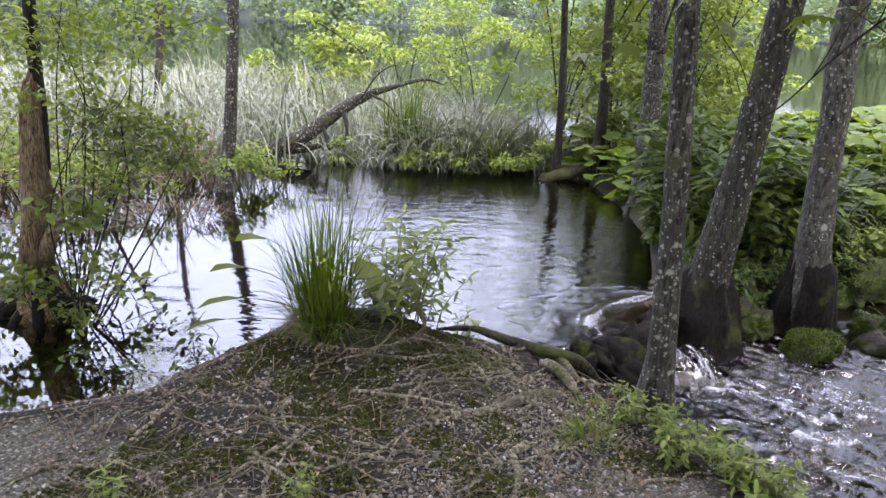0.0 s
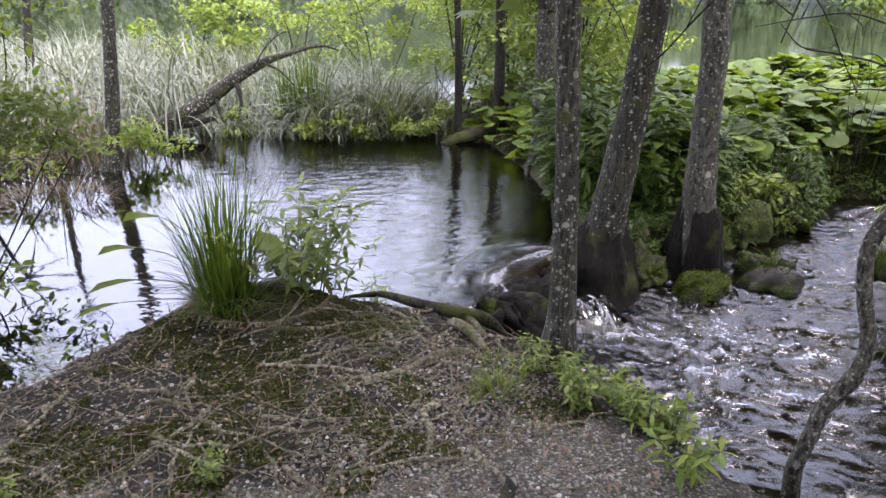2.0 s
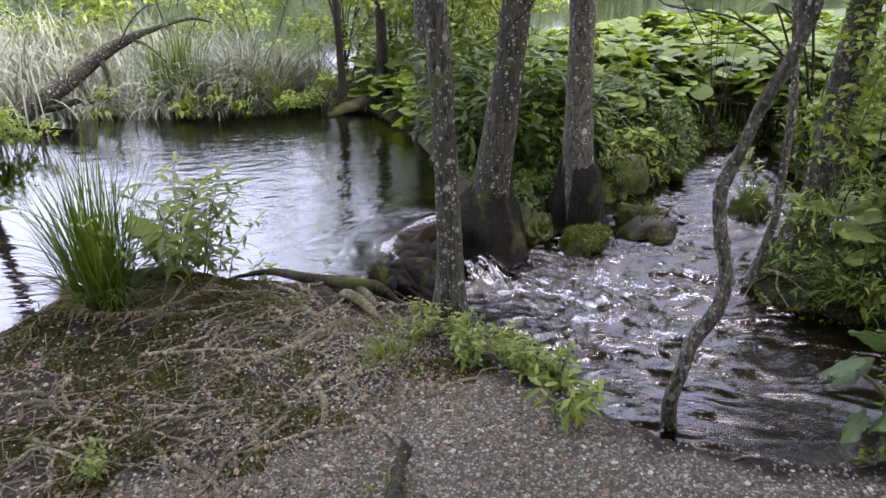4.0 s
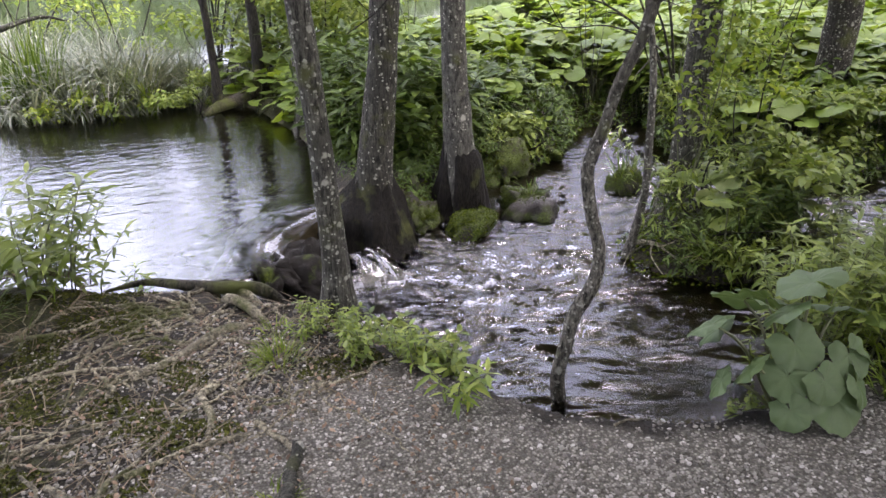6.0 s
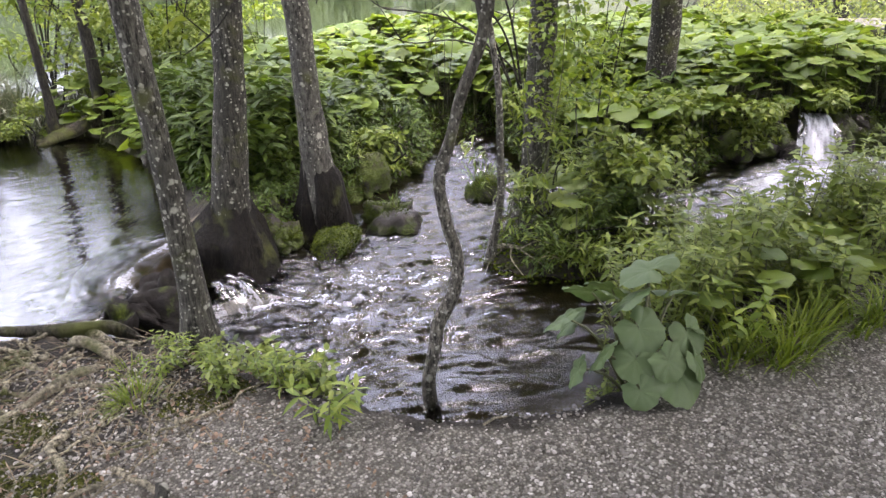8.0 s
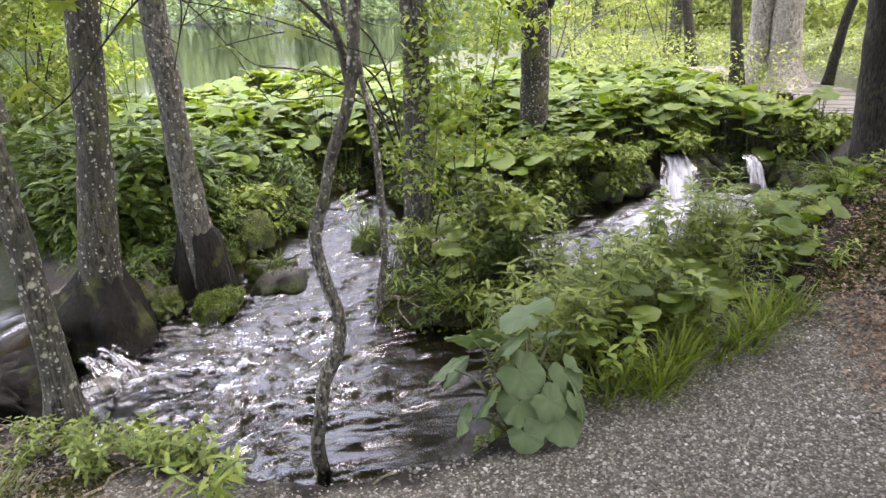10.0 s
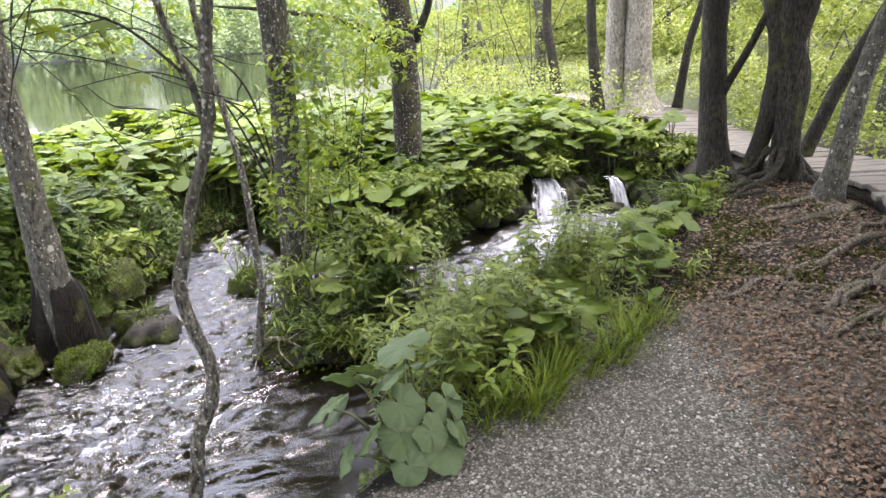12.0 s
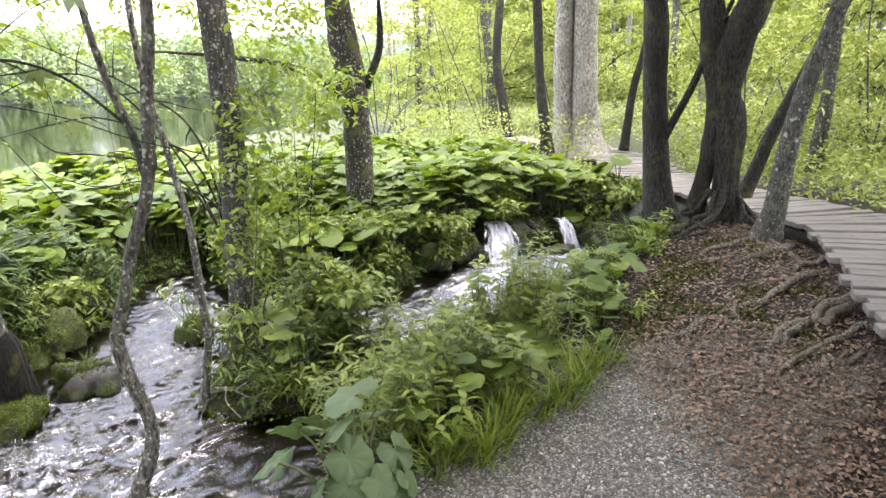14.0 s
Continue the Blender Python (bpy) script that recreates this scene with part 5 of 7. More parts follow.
def dead_bush():
    """Bare grey-black branches that arch over the leaf field."""
    o = np.array((4.65, 4.72, 0.0))
    t = thing("dead_bush", o, "bare dead branches arching over the leaves", "shrub")
    L = lambda rows: [tuple(np.array(r[:3]) - o) + (r[3],) for r in rows]
    ways = (((4.65, 4.72, -0.05, 0.02), (4.2, 4.7, 0.7, 0.017), (3.79, 4.82, 1.03, 0.014), (3.5, 5.05, 1.12, 0.012), (3.27, 5.2, 1.16, 0.009), (3.1, 5.3, 1.34, 0.004)),
            ((4.65, 4.72, -0.05, 0.02), (4.25, 4.65, 0.9, 0.016), (3.85, 4.77, 1.26, 0.013), (3.55, 5.0, 1.42, 0.01), (3.29, 5.18, 1.39, 0.008), (2.95, 5.4, 1.3, 0.004)),
            ((4.65, 4.72, -0.05, 0.02), (4.2, 4.6, 1.2, 0.016), (3.8, 4.81, 1.63, 0.012), (3.46, 5.07, 1.88, 0.009), (3.05, 5.33, 2.12, 0.004)),
            ((4.65, 4.72, -0.05, 0.02), (4.1, 4.8, 1.1, 0.014), (3.6, 4.95, 1.7, 0.011), (3.2, 5.2, 1.75, 0.008), (2.8, 5.5, 1.5, 0.004)),
            ((4.65, 4.72, -0.05, 0.02), (4.3, 4.6, 0.6, 0.014), (3.9, 4.85, 0.85, 0.011), (3.5, 5.1, 0.85, 0.008), (3.2, 5.3, 1.0, 0.004)))
    rng = np.random.default_rng(8)
    for k, rows in enumerate(ways):
        part("branch", tube([(*q[:3], q[3] * 0.65) for q in L(rows)], 7, 0.06, 0.08, 0, k), BARK_DARK, t)
        line = curve_points(L(rows), 0.1)
        for q in range(5):
            r = line[int(len(line) * (0.35 + 0.13 * q) * 0.98)]
            part("twig", tube(limb_line(r[:3], rng.normal(0, 0.6, 3), rng.uniform(0.25, 0.6), r[3] * 0.6, rng), 5, 0.08, 0.03, 0, q), BARK_DARK, t)


dead_bush()


# ---------- leafy shrubs ----------
def shrub(name, x, y, clumps, count, size, mat, label, seed, template=LEAF, flat=0.6, stem=0.008, z=None, wood=None):
    """A bush: woody stems from one foot to each clump of leaves (dx, dy, z, radius)."""
    rng = np.random.default_rng(seed)
    z0 = gz(x, y) if z is None else z
    t = thing(name, (x, y, z0), label, "shrub")
    for k, (dx, dy, h, r) in enumerate(clumps):
        if k > 1 and k % 4:
            continue
        end, mid = np.array((dx, dy, h - z0)), np.array((dx * 0.45, dy * 0.45, (h - z0) * 0.6))
        mid[:2] += rng.normal(0, 0.11, 2)
        part("stem", tube([(0, 0, -0.04, stem), (*mid, stem * 0.7), (*end, stem * 0.4), (*(end + rng.normal(0, 0.5, 3) * r), 0.002)], 6, 0.08, 0.06, 0, k), wood or BARK_DARK, t)
        for q in range(3):
            part("twig", tube(limb_line(mid + (end - mid) * rng.random(), rng.normal(0, 1, 3), r * 1.2, stem * 0.4, rng), 4, 0.08, 0, 0, q), wood or BARK_DARK, t)
    c = [(dx, dy, h - z0) for dx, dy, h, r in clumps]
    part("foliage", leaf_cloud(c, [k[3] * 1.15 for k in clumps], int(count * 1.5), size, template, seed, flat), mat, t)
    return t


def clumps(n, sx, sy, z0, z1, r, seed):
    rng = np.random.default_rng(seed)
    return [(rng.uniform(-sx, sx), rng.uniform(-sy, sy), rng.uniform(z0, z1), r * rng.uniform(0.7, 1.2)) for _ in range(n)]


bare_branch([(0.97, 2.15, 1.75, 0.004), (0.86, 1.98, 1.66, 0.003), (0.78, 1.85, 1.56, 0.0025), (0.72, 1.82, 1.42, 0.0015)], "drooping twig with a few broad lobed leaves", 5, 9, 11)
# round the pond
shrub("pond_shrub", -2.55, 3.72, clumps(9, 0.4, 0.3, 0.0, 0.6, 0.17, 64), 190, 0.075, LEAF_HERB, "broad leaves leaning over the water by the broken trunk", 64, stem=0.004)
shrub("pond_shrub", -2.95, 3.6, clumps(9, 0.35, 0.25, -0.02, 0.4, 0.16, 65), 260, 0.07, LEAF_HERB, "low leafy shoots round the broken trunk's foot", 65, stem=0.004)
shrub("pond_shrub", -2.15, 6.85, clumps(7, 0.3, 0.25, -0.04, 0.28, 0.17, 2), 420, 0.06, LEAF_YOUNG, "small yellow-green bush at the foot of an alder", 2, stem=0.005)
shrub("pond_shrub", -3.7, 5.6, clumps(9, 0.5, 0.4, 0.1, 0.7, 0.26, 3), 800, 0.06, LEAF_YOUNG, "green bush on the pond's bank behind a broken trunk", 3)
shrub("sapling", -2.62, 3.98, [(0.1, 0.2, 1.1, 0.3), (0.35, 0.3, 1.35, 0.28), (-0.1, 0.4, 1.5, 0.3), (0.5, 0.2, 0.95, 0.25), (0.3, 0.5, 1.7, 0.35), (-0.4, 0.2, 1.3, 0.3), (0.6, 0.5, 1.5, 0.25), (0.42, 0.15, 0.55, 0.12)], 620, 0.055, LEAF_YOUNG,
      "thin leafy sapling beside the broken trunk", 4, stem=0.006)
shrub("sapling", -3.4, 4.4, clumps(7, 0.4, 0.3, 0.5, 1.3, 0.26, 5), 380, 0.055, LEAF_YOUNG, "leafy green sapling on the marshy islet", 5, stem=0.004)
shrub("pond_shrub", -2.9, 6.15, clumps(10, 0.6, 0.14, -0.02, 0.26, 0.13, 61), 420, 0.05, LEAF_YOUNG, "light green leaves trailing to the pond water", 61, stem=0.003)
shrub("pond_shrub", -2.45, 3.55, clumps(6, 0.22, 0.12, -0.05, 0.18, 0.12, 6), 130, 0.05, LEAF_HERB, "sprigs of leaves standing in the shallow water", 6, z=-0.3)
shrub("young_tree", -0.9, 13.2, clumps(20, 1.7, 0.9, 0.2, 2.1, 0.42, 7), 2300, 0.09, LEAF_YOUNG, "young tree with light yellow-green foliage behind the fallen log", 7, stem=0.016, flat=0.4)
shrub("young_tree", 0.5, 12.8, clumps(12, 1.0, 0.8, 0.6, 2.2, 0.38, 8), 1100, 0.09, LEAF_YOUNG, "young tree with pale green leaves among reeds", 8, stem=0.014, flat=0.4)
shrub("young_tree", 1.3, 8.9, clumps(14, 1.0, 0.6, 0.2, 2.0, 0.3, 9), 1200, 0.09, LEAF_YOUNG, "leafy undergrowth round the thin alders", 9, stem=0.01, flat=0.45)
shrub("young_tree", 2.3, 8.0, clumps(18, 0.9, 0.9, 0.2, 2.6, 0.36, 10), 2900, 0.085, LEAF_HERB, "leafy bush behind the alders", 10, stem=0.01, flat=0.5)
shrub("young_tree", -2.7, 13.0, clumps(9, 1.0, 0.6, 0.2, 1.2, 0.36, 11), 700, 0.12, LEAF_YOUNG, "low light-green bush in the reeds", 11, stem=0.02)
shrub("bank_shrub", 0.75, 7.75, clumps(6, 0.3, 0.2, -0.05, 0.25, 0.14, 12), 500, 0.06, LEAF_HERB, "low weeds at the pond's far bank", 12)
shrub("pond_bush", -2.36, 3.5, [(0.12, 0.15, 1.04, 0.2), (0.21, 0.19, 0.96, 0.2), (0.27, 0.32, 0.98, 0.2), (0.34, 0.45, 0.91, 0.2), (0.44, 0.49, 0.85, 0.18), (0.16, 0.17, 0.83, 0.18), (0.25, 0.31, 0.81, 0.18), (0.35, 0.46, 0.74, 0.17), (0.5, 0.6, 0.7, 0.15), (0.15, 0.05, 0.74, 0.15)],
      1050, 0.045, LEAF_HERB, "spreading green bush reaching out over the still water", 101, stem=0.006, flat=0.4, z=-0.12)
shrub("pond_bush", -2.42, 3.48, [(0.04, 0.1, 1.5, 0.2), (0.1, 0.24, 1.45, 0.2), (0.18, 0.28, 1.34, 0.2), (0.06, 0.11, 1.29, 0.2), (0.08, 0.34, 1.19, 0.18), (-0.05, 0.06, 1.13, 0.17), (0.21, 0.4, 1.51, 0.22), (-0.12, 0.02, 1.42, 0.2), (0.1, 0.2, 1.75, 0.25)],
      620, 0.045, LEAF_YOUNG, "thin tall bush with small light leaves beside a broken trunk", 102, stem=0.005, flat=0.4, z=-0.12)
for k, (x, y) in enumerate(((0.1, 7.8), (-0.5, 7.95), (-1.3, 8.25))):
    shrub("bank_shrub", x, y, clumps(6, 0.3, 0.12, -0.08, 0.16, 0.11, 110 + k), 150, 0.07, LEAF_YOUNG, "low light-green weeds at the reeds' foot", 110 + k, stem=0.003, z=POND_Z)
for k, (x, y) in enumerate(((-1.62, 2.98), (-1.95, 3.55), (-1.75, 3.3), (-2.12, 2.98))):
    shrub("water_sprig", x, y, clumps(4, 0.08, 0.06, -0.09, 0.06, 0.07, 150 + k), 16, 0.05, LEAF_PAINTED_SHADE, "sprig of leaves coloured shade-dark, standing in the still water", 150 + k, stem=0.003, z=-0.2)


def pale_twigs():
    """Bleached dead twigs that lean from the reed bed into the water."""
    t = thing("bare_twig", (-2.75, 5.2, -0.05), "bleached dead twigs leaning into the pond", "twig")
    rng = np.random.default_rng(17)
    for k in range(7):
        way = (rng.uniform(0.2, 0.7), rng.normal(-0.1, 0.25), rng.uniform(-0.45, 0.25))
        part("twig", tube(limb_line((rng.normal(0, 0.08), rng.normal(0, 0.05), 0.38 + rng.normal(0, 0.05)), way, rng.uniform(0.3, 0.55), 0.011, rng), 6, 0.05, 0.08, 0, k), ROOT, t)
    part("twig", tube([(-0.3, 0.2, -0.1, 0.016), (-0.1, 0.08, 0.25, 0.014), (0.02, 0.0, 0.4, 0.012)], 6, 0.05, 0.08, 0, 9), ROOT, t)


pale_twigs()
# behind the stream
shrub("bank_shrub", 1.68, 4.72, clumps(8, 0.25, 0.15, -0.1, 0.3, 0.15, 46), 420, 0.075, LEAF_PAINTED_SHADE, "ferny plants coloured shade-dark in the gap between two alders", 46, LONG_LEAF)
shrub("bank_shrub", 2.58, 4.78, clumps(9, 0.25, 0.12, -0.15, 0.2, 0.14, 47), 320, 0.075, LEAF_HERB, "drooping green plants at a grey alder's foot", 47, LONG_LEAF)
shrub("bank_shrub", 2.95, 4.8, clumps(9, 0.25, 0.12, -0.15, 0.2, 0.14, 48), 320, 0.075, LEAF_HERB, "drooping green plants over the stream", 48)
shrub("bank_shrub", 3.3, 5.2, clumps(10, 0.4, 0.2, -0.05, 0.3, 0.17, 42), 420, 0.1, LEAF_PAINTED_SHADE, "tangled plants coloured shade-dark, hanging over a mossy stone", 42, LONG_LEAF)
shrub("bank_shrub", 4.5, 4.2, clumps(10, 0.25, 0.5, -0.1, 0.4, 0.2, 43), 1200, 0.08, LEAF_HERB, "green plants overhanging the side channel", 43, LONG_LEAF)
shrub("bank_shrub", 5.3, 3.35, clumps(12, 0.5, 0.2, -0.1, 0.35, 0.2, 44), 1400, 0.08, LEAF_HERB, "leafy plants drooping over the tufa ledge", 44)
shrub("bank_shrub", 7.45, 1.75, clumps(10, 0.3, 0.35, 0.05, 0.5, 0.2, 49), 1200, 0.08, LEAF_HERB, "leafy plants between the falls and the boardwalk", 49)
shrub("bank_shrub", 6.75, 2.75, clumps(8, 0.35, 0.2, 0.05, 0.4, 0.17, 45), 900, 0.08, LEAF_HERB, "leafy plants hanging between two waterfalls", 45)
for k, (x, y) in enumerate(((1.5, 4.22), (1.72, 4.36), (1.9, 4.48), (2.5, 4.62), (2.8, 4.75), (1.42, 4.5), (1.5, 4.9), (1.62, 4.55), (1.38, 5.3), (2.02, 4.5), (1.45, 5.75))):
    shrub("bank_fern", x, y, clumps(5, 0.14, 0.08, -0.16, 0.08, 0.1, 70 + k), 260, 0.05, LEAF_PAINTED_SHADE, "small plants coloured shade-dark, drooping over wet tufa", 70 + k, LONG_LEAF, stem=0.003)
shrub("bank_shrub", 5.8, 2.98, clumps(10, 0.28, 0.14, -0.1, 0.3, 0.14, 81), 900, 0.065, LEAF_HERB, "green plants trailing over the tufa beside the falls", 81, stem=0.004)
# the islet and its climbing shoots
shrub("islet_shrub", 3.0, 2.85, clumps(13, 0.5, 0.38, -0.05, 0.5, 0.17, 17), 420, 0.075, LEAF_HERB, "dense green shrub overhanging the stream", 17, LONG_LEAF)
shrub("climbing_shoots", 2.98, 3.02, [(0.02, 0.0, 0.5, 0.2), (0.05, -0.05, 0.7, 0.22), (0.1, -0.12, 0.95, 0.22), (-0.02, -0.08, 1.15, 0.2), (0.12, -0.1, 1.3, 0.22), (0.2, -0.2, 1.05, 0.26), (0.3, -0.25, 0.8, 0.26), (0.1, -0.1, 1.5, 0.22), (0.28, -0.3, 1.75, 0.26), (0.3, -0.25, 2.05, 0.3)], 900, 0.058, LEAF_YOUNG,
      "leafy shoots climbing an alder trunk", 18, stem=0.005, wood=STALK)
shrub("islet_shrub", 3.5, 2.5, clumps(9, 0.4, 0.3, -0.05, 0.5, 0.17, 19), 360, 0.08, LEAF_HERB, "green leafy shrub on the islet's lee side", 19)
shrub("islet_shrub", 2.62, 2.6, clumps(9, 0.14, 0.3, -0.2, 0.1, 0.1, 28), 240, 0.06, LEAF_PAINTED_SHADE, "leaves drooping from the islet into the stream", 28, LONG_LEAF, stem=0.004)
shrub("islet_shrub", 2.85, 2.5, clumps(8, 0.3, 0.2, -0.12, 0.25, 0.14, 20), 300, 0.08, LEAF_HERB, "green drooping plants at the islet's edge", 20, LONG_LEAF)
shrub("leafy_sapling", 3.55, 3.0, [(0.0, 0.1, 1.0, 0.2), (0.05, 0.0, 1.4, 0.25), (-0.1, -0.1, 1.8, 0.3), (0.1, 0.15, 2.2, 0.35), (0.2, -0.1, 1.6, 0.25)], 420, 0.055, LEAF_YOUNG, "slender sapling with thin green leaves", 21, stem=0.006)
shrub("overhanging_boughs", 5.4, 4.6, clumps(14, 0.8, 0.9, 1.2, 2.6, 0.36, 22), 800, 0.085, LEAF_YOUNG, "layered light green leaves about an old alder", 22, stem=0.005, flat=0.25)
shrub("overhanging_boughs", 4.3, 5.6, clumps(12, 1.0, 0.8, 1.2, 2.8, 0.36, 23), 500, 0.085, LEAF_YOUNG, "thin light green foliage over the leaf field", 23, stem=0.004, flat=0.25)
shrub("overhanging_boughs", 3.2, 7.6, clumps(14, 1.2, 0.9, 1.1, 3.0, 0.36, 24), 700, 0.09, LEAF_YOUNG, "thin light green foliage by the lake", 24, stem=0.005, flat=0.3)


# ---------- herbs and grasses ----------
def herb(name, stems, height, leaf, mat, template, label, seed, spread=0.12, whorl=3, group=""):
    """Upright leafy stems in a small patch."""
    rng = np.random.default_rng(seed)
    t = thing(name, (0, 0, -50), label, "plant", group)
    P, Y, X = [], [], []
    for k in range(stems):
        a, r = rng.random() * 6.283, spread * math.sqrt(rng.random())
        x, y, h = r * math.cos(a), r * math.sin(a), height * rng.uniform(0.65, 1.1)
        tip = (x * 1.9 + rng.normal(0, 0.03), y * 1.9 + rng.normal(0, 0.03), h)
        part("stem", tube([(x, y, -0.03, 0.004), (x * 1.3, y * 1.3, h * 0.5, 0.0032), (*tip, 0.0015)], 5, 0.1, 0, 0, k), STALK, t)
        steps = max(4, int(h / 0.045))
        for s in range(1, steps + 1):
            f = s / steps
            p = np.array((x + (tip[0] - x) * f**1.4, y + (tip[1] - y) * f**1.4, h * f))
            for w in range(whorl):
                P.append(p)
                Y.append(w * 6.283 / whorl + s * 1.1 + rng.normal(0, 0.25))
                X.append(rng.normal(0.25 if f > 0.85 else -0.15, 0.25))
    n = len(P)
    part("foliage", scatter(template, P, turns(Y, X, rng.normal(0, 0.3, n)), leaf * rng.uniform(0.6, 1.15, n)), mat, t)
    return t


def put(ob, x, y, scale=1.0, turn=None, rng=random):
    c = copy_thing(ob, pose(x, y, gz(x, y), 0, 0, rng.uniform(0, 360) if turn is None else turn))
    c.scale = (scale, scale, scale)
    return c


def tussock(x, y, n, length, spread, mat, label, seed, dry=0, lean=0.28, droop=0.7, width=0.006, z=None, name="grass_tussock"):
    rng = np.random.default_rng(seed)
    z0 = gz(x, y) if z is None else z
    t = thing(name, (x, y, z0), label, "grass")
    a, r = rng.random(n) * 6.283, spread * np.sqrt(rng.random(n))
    P = np.stack([r * np.cos(a), r * np.sin(a), -0.02 + 0 * a], -1)
    L = length * rng.uniform(0.5, 1.1, n)
    part("grass", blades(P, a + rng.normal(0, 0.6, n), L, np.abs(rng.normal(lean, 0.14, n)) * (0.4 + r / spread), np.abs(rng.normal(droop, 0.4, n)), width), mat, t)
    if dry:
        a = rng.random(dry) * 6.283
        P = np.stack([spread * np.cos(a), spread * np.sin(a), 0.0 * a], -1)
        part("dry_grass", blades(P, a + rng.normal(0, 0.5, dry), length * rng.uniform(0.3, 0.6, dry), 0.9, np.abs(rng.normal(0.9, 0.3, dry)), width * 0.8), STRAW, t, "dry straw-coloured grass")
    return t


tussock(-2.6, 5.7, 60, 0.4, 0.35, STRAW, "matted brown dry grass along the reed bed's edge", 103, 120, 0.6, 1.2, 0.008, POND_Z)
tussock(-3.4, 5.5, 60, 0.4, 0.4, STRAW, "matted brown dry grass along the reed bed's edge", 104, 120, 0.6, 1.2, 0.008, POND_Z)
tussock(-1.06, 3.26, 210, 0.6, 0.13, GRASS, "tall green grass tussock on the mossy mound", 1, 60, 0.07, 0.22, 0.0075)
tussock(-1.02, 3.3, 46, 0.92, 0.12, GRASS, "sparse long grass blades above the tussock", 9, 0, 0.1, 0.35, 0.0055)
tussock(-1.02, 3.12, 240, 0.24, 0.14, GRASS, "short dense grass at the foot of the tussock", 2, 40, 0.3, 1.3, 0.004)
tussock(-0.85, 3.2, 10, 0.2, 0.3, GRASS, "matted dry grass draped over the mossy mound", 4, 320, 0.3, 1.0, 0.006)
shoots = herb("leafy_herb", 11, 0.5, 0.13, LEAF_HERB, LONG_LEAF, "bushy green herb with narrow leaves on the mound", 3, 0.22, 3)
put(shoots, -0.76, 3.42, 1.0, 30)
put(shoots, -0.62, 3.46, 0.82, 150)
for k, (dx, dy, h, s) in enumerate(((-0.38, -0.02, 0.16, 0.2), (-0.4, 0.1, 0.28, 0.17), (-0.3, 0.15, 0.42, 0.17), (-0.45, -0.1, 0.08, 0.17), (0.12, 0.05, 0.3, 0.16), (0.2, 0.0, 0.25, 0.15))):
    t = thing("broad_leaf", (-1.05, 3.25, 0.05), "broad pale green leaf on a stalk beside the grass", "plant", "broad leaves by the tussock")
    part("stalk", tube([(0, 0, 0, 0.003), (dx * 0.5, dy * 0.5, h * 0.8, 0.003), (dx, dy, h, 0.002)], 5, 0.1, 0), STALK, t)
    tv, tf = LEAF
    part("blade", scatter((tv, tf), [(dx, dy, h)], turns([math.atan2(dy, dx) - 1.57], [-0.15], [0.5]), np.array([[s * 1.7, s * 1.25, s]])), LEAF_HERB, t)

rng = np.random.default_rng(12)
low_herb = herb("bank_herb", 6, 0.2, 0.062, LEAF_HERB, LEAF, "low leafy green herb on the gravel bank", 5, 0.08, 3, "bank herbs")
light_herb = herb("bank_herb", 4, 0.16, 0.085, LEAF_YOUNG, LONG_LEAF, "yellow-green narrow-leaved herb on the gravel bank", 6, 0.06, 4, "bank herbs")
tall_herb = herb("bank_herb", 4, 0.42, 0.085, LEAF_HERB, LEAF, "tall leafy herb with serrated leaves on the stream bank", 7, 0.1, 3, "bank herbs")
for k in range(20):
    f = k / 19
    x, y = 0.34 + 0.34 * f + rng.normal(0, 0.08), 2.66 - 0.78 * f + rng.normal(0, 0.07)
    put((low_herb, light_herb, low_herb)[k % 3], x, y, rng.uniform(0.55, 0.9) * (0.62 + 0.38 * f), None, random)
for x, y, s in ((0.66, 2.62, 0.62), (0.7, 2.3, 0.55), (0.72, 2.45, 0.6), (0.74, 2.56, 0.5)):
    put(tall_herb, x, y, s)
put(light_herb, 0.62, 1.78, 1.0), put(low_herb, 1.5, 1.3, 0.45), put(low_herb, 1.62, 1.27, 0.5), put(light_herb, 1.78, 1.24, 0.5)
put(low_herb, -1.72, 1.7, 0.5), put(light_herb, -1.6, 1.95, 0.55), put(low_herb, -0.95, 1.98, 0.5)
put(light_herb, -0.32, 3.5, 0.8)
for k, (x, y, n, s) in enumerate(((0.12, 2.38, 110, 0.15), (-0.1, 1.62, 60, 0.07), (-1.05, 1.72, 70, 0.12), (-1.25, 1.78, 60, 0.12), (0.18, 2.62, 60, 0.1), (-1.7, 2.2, 30, 0.06))):
    tussock(x, y, n, s, 0.06, GRASS_FRESH, "small tuft of fresh grass in the gravel", 20 + k, 0, 0.4, 1.0, 0.0035)

# the big pale butterbur at the stream's end
FINE_LEAF = [round_leaf(40, 6, s) for s in (1, 2, 3)]
fine_mesh = [make_mesh("leaf_blade", g) for g in FINE_LEAF]
for me in fine_mesh:
    me.materials.append(LEAF_PALE)


def butterbur(x, y, leaves, label, mat=None):
    """A butterbur with single leaves: dx, dy, height, size, yaw, tilt."""
    t = thing("butterbur", (x, y, gz(x, y)), label, "plant")
    for k, (dx, dy, h, s, yaw, tilt) in enumerate(leaves):
        part("stalk", tube([(dx * 0.1, dy * 0.1, -0.03, 0.008), (dx * 0.6, dy * 0.6, h * 0.75, 0.006), (dx, dy, h, 0.004)], 6, 0.06, 0.02), STALK, t)
        b = part("leaf", fine_mesh[k % 3], LEAF_PALE, t)
        b.location, b.scale, b.rotation_euler = (dx, dy, h), (s * 1.04, s * 1.04, s * 1.15), (radians(tilt), radians(24 * math.sin(k * 2.1)), radians(yaw + 25 * math.sin(k * 3.7)))
    return t


